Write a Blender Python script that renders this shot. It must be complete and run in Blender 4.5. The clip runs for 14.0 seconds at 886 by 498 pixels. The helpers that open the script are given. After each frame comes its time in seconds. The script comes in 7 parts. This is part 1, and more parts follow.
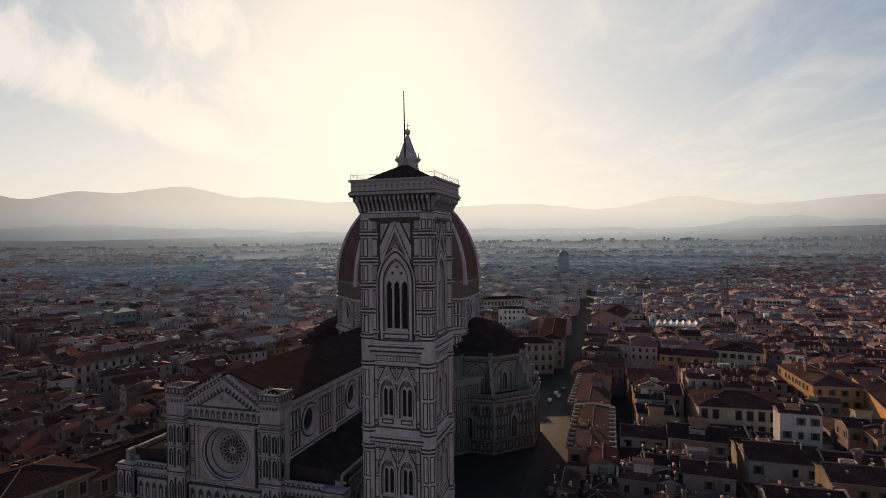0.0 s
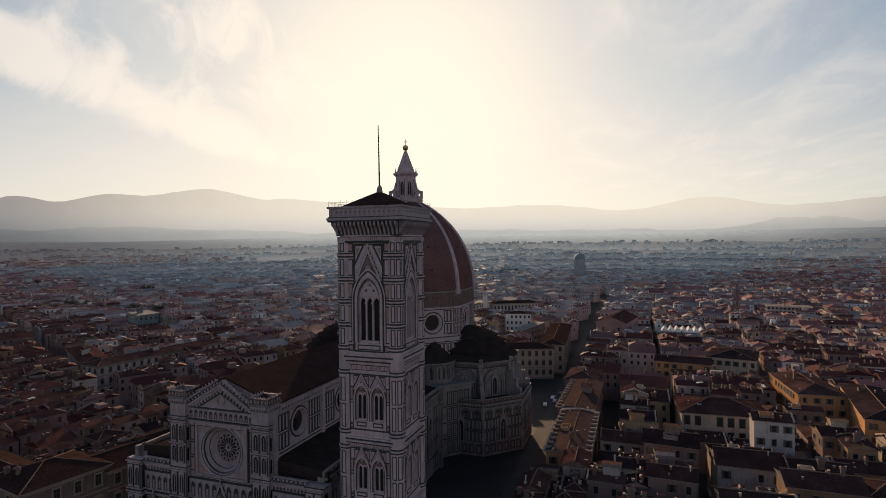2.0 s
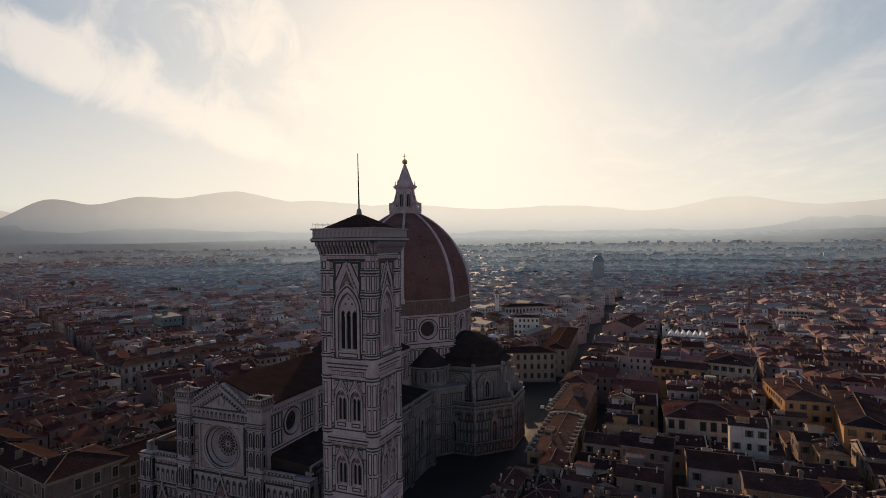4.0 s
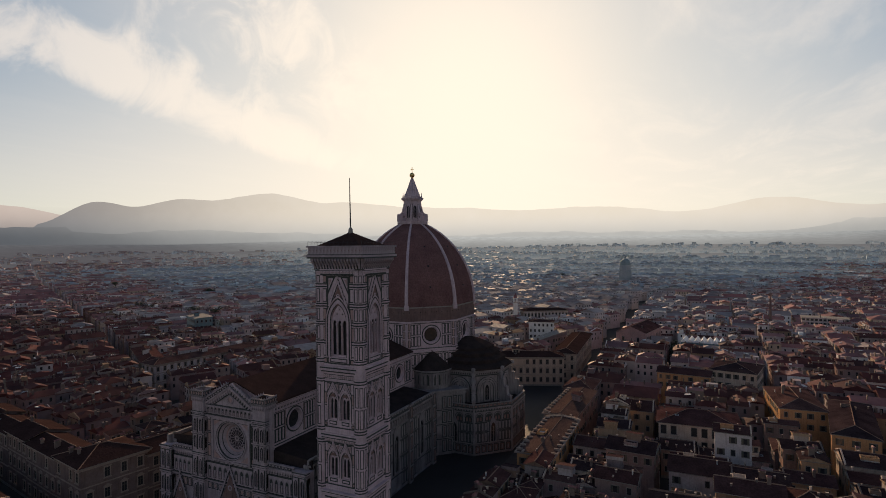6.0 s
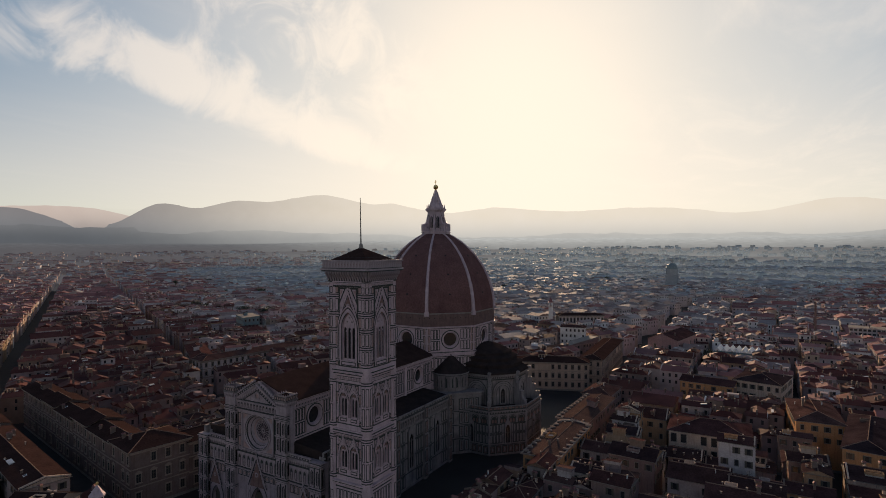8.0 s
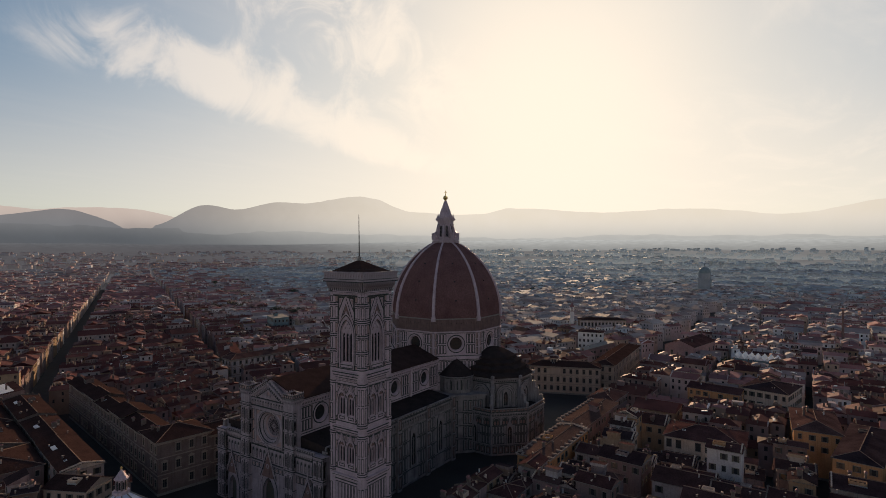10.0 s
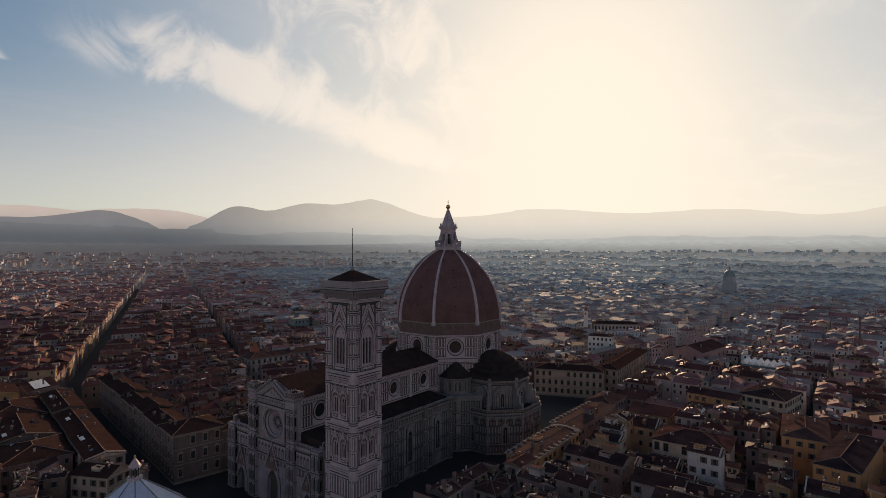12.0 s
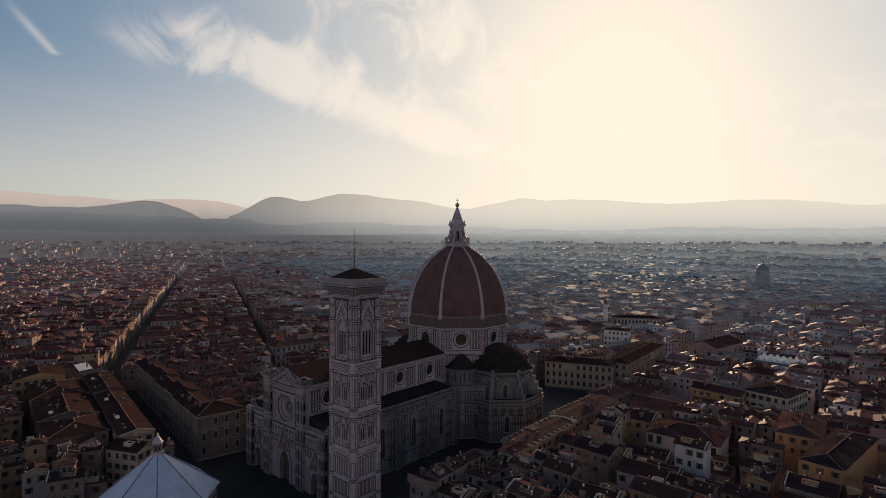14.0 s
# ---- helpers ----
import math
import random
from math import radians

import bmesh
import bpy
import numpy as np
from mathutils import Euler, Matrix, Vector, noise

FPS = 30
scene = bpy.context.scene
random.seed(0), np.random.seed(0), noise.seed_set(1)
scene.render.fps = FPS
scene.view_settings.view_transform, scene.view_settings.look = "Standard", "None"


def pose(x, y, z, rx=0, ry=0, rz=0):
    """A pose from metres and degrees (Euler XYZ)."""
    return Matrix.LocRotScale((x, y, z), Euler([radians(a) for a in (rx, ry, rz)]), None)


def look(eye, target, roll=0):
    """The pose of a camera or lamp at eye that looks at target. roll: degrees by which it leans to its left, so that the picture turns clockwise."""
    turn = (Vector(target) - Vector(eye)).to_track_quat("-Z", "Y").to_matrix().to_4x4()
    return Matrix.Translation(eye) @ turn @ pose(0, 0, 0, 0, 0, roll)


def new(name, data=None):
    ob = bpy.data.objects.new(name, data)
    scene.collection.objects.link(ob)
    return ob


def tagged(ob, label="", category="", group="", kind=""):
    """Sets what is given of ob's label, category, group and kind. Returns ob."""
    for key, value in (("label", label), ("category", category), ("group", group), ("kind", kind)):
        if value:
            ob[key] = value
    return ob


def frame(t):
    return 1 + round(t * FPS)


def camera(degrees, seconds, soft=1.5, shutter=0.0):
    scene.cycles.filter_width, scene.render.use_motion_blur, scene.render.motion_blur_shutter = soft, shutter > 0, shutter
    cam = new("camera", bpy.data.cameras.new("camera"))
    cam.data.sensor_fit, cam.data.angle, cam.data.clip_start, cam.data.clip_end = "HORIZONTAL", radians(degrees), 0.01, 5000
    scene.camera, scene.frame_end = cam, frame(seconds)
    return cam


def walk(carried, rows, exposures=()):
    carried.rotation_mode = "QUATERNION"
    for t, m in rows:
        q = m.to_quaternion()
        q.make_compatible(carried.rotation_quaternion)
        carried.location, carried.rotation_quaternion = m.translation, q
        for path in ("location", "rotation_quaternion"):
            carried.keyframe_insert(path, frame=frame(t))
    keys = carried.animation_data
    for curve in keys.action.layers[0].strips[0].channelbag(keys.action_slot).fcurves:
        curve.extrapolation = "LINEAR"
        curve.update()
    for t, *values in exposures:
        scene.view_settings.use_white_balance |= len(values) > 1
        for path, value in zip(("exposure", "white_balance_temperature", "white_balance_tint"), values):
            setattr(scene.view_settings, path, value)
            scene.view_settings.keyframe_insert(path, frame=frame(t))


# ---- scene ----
cam = camera(78.2, 14.0, soft=0.9)
METRES, EYE, TILT, LEAN, TURN = 126.0, 75.0, 0.0, 0.0, 17.0
START_X, START_Y = 78.5, -209.0
ROWS = [
    (0.0, 0.0, 0.0, 0.0, -0.01, -0.59, 0.58),
    (0.5, 0.0193, -0.0195, 0.0075, 0.46, -0.57, 0.61),
    (1.0, 0.0422, -0.0413, 0.0159, 0.96, -0.54, 0.57),
    (1.5, 0.063, -0.0609, 0.023, 1.52, -0.51, 0.53),
    (2.0, 0.0877, -0.083, 0.0313, 2.28, -0.47, 0.53),
    (2.5, 0.1102, -0.103, 0.0381, 2.9, -0.44, 0.57),
    (3.0, 0.1352, -0.1242, 0.0459, 3.61, -0.43, 0.62),
    (5.5, 0.2674, -0.2314, 0.0846, 7.05, -0.33, 0.58),
    (6.0, 0.2956, -0.2525, 0.092, 8.2, -0.29, 0.53),
    (6.5, 0.3247, -0.2731, 0.0993, 9.57, -0.25, 0.39),
    (7.0, 0.354, -0.2928, 0.1074, 10.97, -0.24, 0.35),
    (7.5, 0.3862, -0.3135, 0.1156, 12.3, -0.21, 0.22),
    (8.0, 0.4168, -0.3322, 0.1233, 13.36, -0.2, 0.2),
    (8.5, 0.4481, -0.3498, 0.1309, 14.42, -0.19, 0.14),
    (9.0, 0.48, -0.3671, 0.1383, 15.38, -0.17, 0.1),
    (11.5, 0.6468, -0.4442, 0.1749, 19.39, -0.08, -0.17),
    (12.0, 0.6804, -0.4583, 0.1821, 20.09, -0.09, -0.17),
    (12.5, 0.7146, -0.4719, 0.1896, 20.82, -0.11, -0.23),
    (13.0, 0.75, -0.4854, 0.1974, 21.78, -0.24, -0.27),
    (13.5, 0.786, -0.498, 0.2048, 22.8, -0.61, -0.39),
    (14.0, 0.8218, -0.5093, 0.2123, 23.74, -1.17, -0.42),
]
walk(cam, [(t, pose(START_X, START_Y, EYE, TILT, LEAN, TURN) @ pose(METRES * x, METRES * y, METRES * z, 90 + pitch, roll, yaw)) for t, x, y, z, yaw, pitch, roll in ROWS],
     [(0.0, 0.06, 6950, 17), (14.0, -0.04, 6950, 17)])

# ---- world, sun, exposure ----
SUN_YAW, SUN_EL = 22.9, 13.8
SUN_DIR = Vector((-math.sin(radians(SUN_YAW)) * math.cos(radians(SUN_EL)), math.cos(radians(SUN_YAW)) * math.cos(radians(SUN_EL)), math.sin(radians(SUN_EL))))
SKY_GAIN = (0.0135, 0.0570, 0.0825)


def build_world():
    w = bpy.data.worlds.new("morning_sky")
    w.use_nodes = True
    scene.world = w
    nt = w.node_tree
    nt.nodes.clear()
    N, L = nt.nodes.new, nt.links.new

    def math_node(op, a, b=None, c=None, clamp=False):
        n = N("ShaderNodeMath")
        n.operation, n.use_clamp = op, clamp
        for i, v in enumerate((a, b, c)):
            if v is None:
                continue
            if isinstance(v, (int, float)):
                n.inputs[i].default_value = v
            else:
                L(v, n.inputs[i])
        return n.outputs[0]

    def dot_node(v, d):
        n = N("ShaderNodeVectorMath")
        n.operation = "DOT_PRODUCT"
        L(v, n.inputs[0])
        n.inputs[1].default_value = d
        return n.outputs["Value"]

    def smooth(v, lo, hi):
        n = N("ShaderNodeMapRange")
        n.interpolation_type = "SMOOTHSTEP"
        L(v, n.inputs["Value"])
        n.inputs["From Min"].default_value, n.inputs["From Max"].default_value = lo, hi
        return n.outputs["Result"]

    def bump_curve(v, centre, width):
        d = math_node("DIVIDE", math_node("SUBTRACT", v, centre), width)
        return math_node("EXPONENT", math_node("MULTIPLY", math_node("MULTIPLY", d, d), -1.0))

    sky = N("ShaderNodeTexSky")
    sky.sky_type, sky.sun_disc = "NISHITA", False
    sky.sun_elevation, sky.sun_rotation = radians(SUN_EL), radians(-SUN_YAW)
    sky.altitude, sky.air_density, sky.dust_density, sky.ozone_density = 100, 1.0, 0.2, 2.5
    way = N("ShaderNodeTexCoord").outputs["Generated"]
    sep = N("ShaderNodeSeparateXYZ")
    L(way, sep.inputs[0])
    up = math_node("MAXIMUM", sep.outputs["Z"], 0.03)
    px, py = math_node("DIVIDE", sep.outputs["X"], up), math_node("DIVIDE", sep.outputs["Y"], up)
    flat = N("ShaderNodeCombineXYZ")
    L(px, flat.inputs[0]), L(py, flat.inputs[1])
    above = smooth(sep.outputs["Z"], 0.0, 0.16)

    # thin high cloud, drawn out across the wind
    turn = N("ShaderNodeMapping")
    turn.inputs["Rotation"].default_value = (0, 0, radians(-62))
    turn.inputs["Scale"].default_value = (1.0, 0.36, 1.0)
    L(flat.outputs[0], turn.inputs["Vector"])
    wisps = N("ShaderNodeTexNoise")
    wisps.inputs["Scale"].default_value, wisps.inputs["Detail"].default_value = 1.5, 9.0
    wisps.inputs["Roughness"].default_value, wisps.inputs["Distortion"].default_value = 0.62, 0.5
    L(turn.outputs[0], wisps.inputs["Vector"])
    fine = N("ShaderNodeTexNoise")
    fine.inputs["Scale"].default_value, fine.inputs["Detail"].default_value = 10.5, 9.0
    fine.inputs["Roughness"].default_value, fine.inputs["Distortion"].default_value = 0.62, 0.75
    L(way, fine.inputs["Vector"])
    # the long bank of cirrus
    across = math_node("ADD", math_node("MULTIPLY", px, 0.96), math_node("MULTIPLY", py, 0.27))
    along = math_node("ADD", math_node("MULTIPLY", px, -0.27), math_node("MULTIPLY", py, 0.96))
    bank = math_node("MULTIPLY", bump_curve(across, -2.3, 0.50), math_node("MULTIPLY", smooth(along, 1.2, 2.4), smooth(along, 9.0, 5.0)))
    bank2 = math_node("MULTIPLY", bump_curve(across, -1.15, 0.4), math_node("MULTIPLY", smooth(along, 1.2, 2.0), smooth(along, 5.5, 3.4)))
    banks = math_node("ADD", bank, math_node("MULTIPLY", bank2, 0.6))
    bank_cloud = math_node("MULTIPLY", smooth(math_node("ADD", fine.outputs["Fac"], math_node("MULTIPLY", banks, 0.42)), 0.57, 0.94), smooth(banks, 0.05, 0.5))
    veil = math_node("MULTIPLY", smooth(wisps.outputs["Fac"], 0.42, 0.85), math_node("ADD", math_node("MULTIPLY", smooth(across, -1.2, 0.6), 0.5), 0.09))
    # one short contrail
    c_across = math_node("ADD", math_node("MULTIPLY", px, 0.45), math_node("MULTIPLY", py, 0.89))
    c_along = math_node("ADD", math_node("MULTIPLY", px, -0.89), math_node("MULTIPLY", py, 0.45))
    trail = math_node("MULTIPLY", bump_curve(c_across, -0.83, 0.024), math_node("MULTIPLY", smooth(c_along, 2.75, 3.3), smooth(c_along, 3.66, 3.58)))
    cloud = math_node("MULTIPLY", math_node("ADD", math_node("ADD", bank_cloud, veil), math_node("MULTIPLY", trail, 0.6)), above, clamp=True)

    near_sun = math_node("MAXIMUM", dot_node(way, SUN_DIR), 0.0)
    aureole = math_node("ADD", math_node("MULTIPLY", math_node("POWER", near_sun, 60.0), 1.6), math_node("MULTIPLY", math_node("POWER", near_sun, 14.0), 0.55))
    milky = math_node("MULTIPLY", math_node("POWER", near_sun, 4.0), 0.68)
    low = math_node("MULTIPLY", bump_curve(sep.outputs["Z"], 0.03, 0.165), math_node("ADD", math_node("MULTIPLY", math_node("POWER", near_sun, 4.0), 0.5), 0.42))
    lit = math_node("ADD", math_node("MULTIPLY", math_node("POWER", near_sun, 4.0), 0.6), 0.34)
    # mauve glow added to the unseen sky opposite the sun, to fill shade
    haze = math_node("MULTIPLY", math_node("MULTIPLY", smooth(dot_node(way, SUN_DIR), 0.15, -0.6), smooth(sep.outputs["Z"], -0.05, 0.05)), math_node("ADD", math_node("MULTIPLY", bump_curve(sep.outputs["Z"], 0.08, 0.34), 0.42), 0.05))
    tints = []
    for value, colour in ((haze, (0.86, 0.825, 0.99)), (aureole, (1.0, 0.90, 0.68)), (milky, (1.0, 0.965, 0.90)), (low, (1.0, 0.70, 0.45)), (math_node("MULTIPLY", cloud, lit), (1.0, 0.93, 0.88))):
        m = N("ShaderNodeVectorMath")
        m.operation = "SCALE"
        m.inputs[0].default_value = colour
        L(value, m.inputs["Scale"])
        tints.append(m.outputs[0])
    blue = N("ShaderNodeVectorMath")
    blue.operation = "MULTIPLY"
    blue.inputs[1].default_value = SKY_GAIN
    L(sky.outputs[0], blue.inputs[0])
    total = blue.outputs[0]
    for t in tints:
        n = N("ShaderNodeVectorMath")
        L(total, n.inputs[0]), L(t, n.inputs[1])
        total = n.outputs[0]
    # soft limit: the sky's brightness levels off at a cream white
    parts_, join = N("ShaderNodeSeparateXYZ"), N("ShaderNodeCombineXYZ")
    L(total, parts_.inputs[0])
    for i, top in enumerate((1.06, 0.985, 0.825)):
        level = math_node("SUBTRACT", 1.0, math_node("EXPONENT", math_node("MULTIPLY", parts_.outputs[i], -1.25 / top)))
        L(math_node("MULTIPLY", level, top * 10.0), join.inputs[i])
    back, out = N("ShaderNodeBackground"), N("ShaderNodeOutputWorld")
    back.inputs["Strength"].default_value = 0.1
    L(join.outputs[0], back.inputs["Color"]), L(back.outputs[0], out.inputs["Surface"])


build_world()
sun = new("sun", bpy.data.lights.new("sun", "SUN"))
sun.data.energy, sun.data.angle, sun.data.color = 5.0, radians(0.6), (1.0, 0.72, 0.45)
sun.matrix_world = look(SUN_DIR * 300, (0, 0, 0))

# ---- materials ----
def nodes_of(name):
    m = bpy.data.materials.new(name)
    m.use_nodes = True
    nt = m.node_tree
    return m, nt, nt.nodes["Principled BSDF"]


def surface(name, colour, second=None, scale=1.0, rough=0.8, metal=0.0, bump=0.0, grain=8.0, spots=0.0, palette=None, pick="object", streak=0.0, spec=0.5):
    """A surface of two mixed tones at a large scale, with grain, bump and dirt streaks at a small one; palette: tones picked by chance, thing by thing."""
    m, nt, bsdf = nodes_of(name)
    N, L = nt.nodes.new, nt.links.new
    co = N("ShaderNodeTexCoord").outputs["Object"]
    big, small = N("ShaderNodeTexNoise"), N("ShaderNodeTexNoise")
    big.inputs["Scale"].default_value, big.inputs["Detail"].default_value = scale, 5.0
    small.inputs["Scale"].default_value, small.inputs["Detail"].default_value = scale * grain, 4.0
    L(co, big.inputs["Vector"]), L(co, small.inputs["Vector"])
    mix = N("ShaderNodeMixRGB")
    ramp = N("ShaderNodeValToRGB")
    ramp.color_ramp.elements[0].position, ramp.color_ramp.elements[1].position = 0.35, 0.68
    L(big.outputs["Fac"], ramp.inputs["Fac"])
    L(ramp.outputs["Color"], mix.inputs["Fac"])
    second = second or tuple(c * 0.78 for c in colour)
    mix.inputs["Color1"].default_value, mix.inputs["Color2"].default_value = (*colour, 1), (*second, 1)
    tone = mix.outputs["Color"]
    if palette:
        chance = N("ShaderNodeObjectInfo").outputs["Random"] if pick == "object" else N("ShaderNodeNewGeometry").outputs["Random Per Island"]
        table = N("ShaderNodeValToRGB")
        table.color_ramp.interpolation = "CONSTANT"
        els = table.color_ramp.elements
        for i, c in enumerate(palette):
            e = els[i] if i < 2 else els.new(i / len(palette))
            e.position, e.color = i / len(palette), (*c, 1)
        L(chance, table.inputs["Fac"])
        over = N("ShaderNodeMixRGB")
        over.blend_type, over.inputs["Fac"].default_value = "MULTIPLY", 1.0
        L(table.outputs["Color"], over.inputs["Color1"]), L(tone, over.inputs["Color2"])
        tone = over.outputs["Color"]
    grainy = N("ShaderNodeMixRGB")
    grainy.blend_type, grainy.inputs["Fac"].default_value = "OVERLAY", 0.35 + spots
    L(tone, grainy.inputs["Color1"]), L(small.outputs["Fac"], grainy.inputs["Color2"])
    tone = grainy.outputs["Color"]
    if streak:
        stretch = N("ShaderNodeMapping")
        stretch.inputs["Scale"].default_value = (1.4, 1.4, 0.12)
        L(co, stretch.inputs["Vector"])
        runs = N("ShaderNodeTexNoise")
        runs.inputs["Scale"].default_value, runs.inputs["Detail"].default_value = 1.2, 6.0
        L(stretch.outputs[0], runs.inputs["Vector"])
        edge = N("ShaderNodeMapRange")
        edge.inputs["From Min"].default_value, edge.inputs["From Max"].default_value = 0.5, 0.78
        edge.inputs["To Max"].default_value = streak
        L(runs.outputs["Fac"], edge.inputs["Value"])
        dirt = N("ShaderNodeMixRGB")
        dirt.blend_type = "MULTIPLY"
        dirt.inputs["Color2"].default_value = (0.42, 0.38, 0.34, 1)
        L(edge.outputs[0], dirt.inputs["Fac"]), L(tone, dirt.inputs["Color1"])
        tone = dirt.outputs["Color"]
    L(tone, bsdf.inputs["Base Color"])
    bsdf.inputs["Roughness"].default_value, bsdf.inputs["Metallic"].default_value = rough, metal
    bsdf.inputs["Specular IOR Level"].default_value = spec
    if bump:
        b = N("ShaderNodeBump")
        b.inputs["Strength"].default_value, b.inputs["Distance"].default_value = 0.6, bump
        L(small.outputs["Fac"], b.inputs["Height"]), L(b.outputs[0], bsdf.inputs["Normal"])
    return m


def tiled(name, colour, second, row=0.4, palette=None, pick="object", rough=0.75):
    """Clay tiles in rows up a slope: the rows follow the height, the colour changes tile by tile and patch by patch."""
    m = surface(name, colour, second, scale=0.16, rough=rough, grain=11.0, spots=0.25, palette=palette, pick=pick, spec=0.0)
    nt = m.node_tree
    N, L = nt.nodes.new, nt.links.new
    bsdf = nt.nodes["Principled BSDF"]
    co = N("ShaderNodeTexCoord").outputs["Object"]
    sep = N("ShaderNodeSeparateXYZ")
    L(co, sep.inputs[0])
    saw = N("ShaderNodeMath")
    saw.operation = "PINGPONG"
    L(sep.outputs["Z"], saw.inputs[0])
    saw.inputs[1].default_value = row
    cells = N("ShaderNodeTexVoronoi")
    cells.inputs["Scale"].default_value = 1.6
    L(co, cells.inputs["Vector"])
    high = N("ShaderNodeMath")
    high.operation = "ADD"
    L(saw.outputs[0], high.inputs[0]), L(cells.outputs["Distance"], high.inputs[1])
    b = N("ShaderNodeBump")
    b.inputs["Strength"].default_value, b.inputs["Distance"].default_value = 0.7, 0.12
    L(high.outputs[0], b.inputs["Height"]), L(b.outputs[0], bsdf.inputs["Normal"])
    return m


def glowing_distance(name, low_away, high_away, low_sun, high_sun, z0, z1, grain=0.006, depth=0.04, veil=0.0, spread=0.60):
    """A plain glowing far backdrop: valley haze below, slopes above and the paleness on the sun's side are painted into
    its colour; veil: see-through glow of that strength, fading out upwards.
    """
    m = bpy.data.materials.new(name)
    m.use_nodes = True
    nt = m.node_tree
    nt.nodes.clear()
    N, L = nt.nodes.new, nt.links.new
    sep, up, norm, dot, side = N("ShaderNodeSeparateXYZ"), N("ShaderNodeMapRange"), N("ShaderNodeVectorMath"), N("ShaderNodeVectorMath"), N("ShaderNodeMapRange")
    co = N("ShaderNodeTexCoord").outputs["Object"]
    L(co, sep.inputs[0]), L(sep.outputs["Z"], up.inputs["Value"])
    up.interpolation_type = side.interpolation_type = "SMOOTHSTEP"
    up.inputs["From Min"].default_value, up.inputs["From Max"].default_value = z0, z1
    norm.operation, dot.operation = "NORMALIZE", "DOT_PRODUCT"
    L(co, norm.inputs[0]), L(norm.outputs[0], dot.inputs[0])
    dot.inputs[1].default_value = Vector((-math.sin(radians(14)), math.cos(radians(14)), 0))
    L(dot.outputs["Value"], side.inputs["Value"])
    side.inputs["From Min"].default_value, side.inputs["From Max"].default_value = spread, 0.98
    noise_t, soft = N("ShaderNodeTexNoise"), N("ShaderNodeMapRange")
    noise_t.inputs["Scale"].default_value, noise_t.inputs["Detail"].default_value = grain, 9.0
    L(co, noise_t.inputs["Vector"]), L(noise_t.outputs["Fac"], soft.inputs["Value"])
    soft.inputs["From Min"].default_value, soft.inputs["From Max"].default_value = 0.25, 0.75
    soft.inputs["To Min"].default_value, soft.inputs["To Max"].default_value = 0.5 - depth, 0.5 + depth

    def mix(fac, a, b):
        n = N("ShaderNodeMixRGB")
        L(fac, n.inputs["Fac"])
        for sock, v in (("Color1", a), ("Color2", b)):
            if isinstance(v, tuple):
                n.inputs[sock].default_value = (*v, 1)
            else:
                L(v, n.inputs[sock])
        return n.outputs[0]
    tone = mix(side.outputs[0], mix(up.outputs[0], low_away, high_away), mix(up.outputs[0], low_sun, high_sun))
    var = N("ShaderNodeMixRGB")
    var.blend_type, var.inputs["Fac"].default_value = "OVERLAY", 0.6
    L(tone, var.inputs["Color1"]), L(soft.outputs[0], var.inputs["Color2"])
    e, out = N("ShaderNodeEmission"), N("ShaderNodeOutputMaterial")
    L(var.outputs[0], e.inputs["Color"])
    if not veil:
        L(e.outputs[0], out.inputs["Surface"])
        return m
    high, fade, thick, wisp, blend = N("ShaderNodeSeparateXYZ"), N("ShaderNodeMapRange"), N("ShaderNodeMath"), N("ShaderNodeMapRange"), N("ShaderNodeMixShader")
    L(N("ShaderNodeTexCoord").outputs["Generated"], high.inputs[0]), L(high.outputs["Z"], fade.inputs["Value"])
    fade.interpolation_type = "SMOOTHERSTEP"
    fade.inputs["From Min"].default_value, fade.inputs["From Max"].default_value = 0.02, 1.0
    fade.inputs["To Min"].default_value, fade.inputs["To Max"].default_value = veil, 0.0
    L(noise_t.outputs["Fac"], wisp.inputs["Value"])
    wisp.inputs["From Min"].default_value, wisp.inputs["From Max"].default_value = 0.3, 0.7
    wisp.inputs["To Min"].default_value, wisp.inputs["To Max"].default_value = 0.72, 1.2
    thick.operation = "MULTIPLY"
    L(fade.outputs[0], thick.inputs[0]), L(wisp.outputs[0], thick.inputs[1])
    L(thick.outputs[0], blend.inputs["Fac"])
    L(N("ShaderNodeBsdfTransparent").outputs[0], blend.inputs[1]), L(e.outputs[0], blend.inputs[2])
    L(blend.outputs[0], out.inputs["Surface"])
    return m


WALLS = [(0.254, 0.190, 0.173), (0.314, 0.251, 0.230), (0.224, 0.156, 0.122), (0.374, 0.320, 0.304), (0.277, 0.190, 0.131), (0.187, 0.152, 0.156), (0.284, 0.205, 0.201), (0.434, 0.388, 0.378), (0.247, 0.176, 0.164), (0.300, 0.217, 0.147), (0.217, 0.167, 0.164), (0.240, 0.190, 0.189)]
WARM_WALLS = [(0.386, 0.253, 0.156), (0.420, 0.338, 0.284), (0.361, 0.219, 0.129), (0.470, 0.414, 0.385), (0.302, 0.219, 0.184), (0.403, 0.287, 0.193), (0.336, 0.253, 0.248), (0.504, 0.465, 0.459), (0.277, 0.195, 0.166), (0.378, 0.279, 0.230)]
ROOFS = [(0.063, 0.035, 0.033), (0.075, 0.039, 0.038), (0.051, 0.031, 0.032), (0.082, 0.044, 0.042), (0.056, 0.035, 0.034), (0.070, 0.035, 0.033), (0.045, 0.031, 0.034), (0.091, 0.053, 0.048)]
# palettes from here on grow paler with distance: haze put into base colours
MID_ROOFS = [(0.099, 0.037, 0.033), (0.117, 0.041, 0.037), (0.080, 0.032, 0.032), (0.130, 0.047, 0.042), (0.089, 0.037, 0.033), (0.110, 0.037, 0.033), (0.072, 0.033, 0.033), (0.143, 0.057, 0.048)]
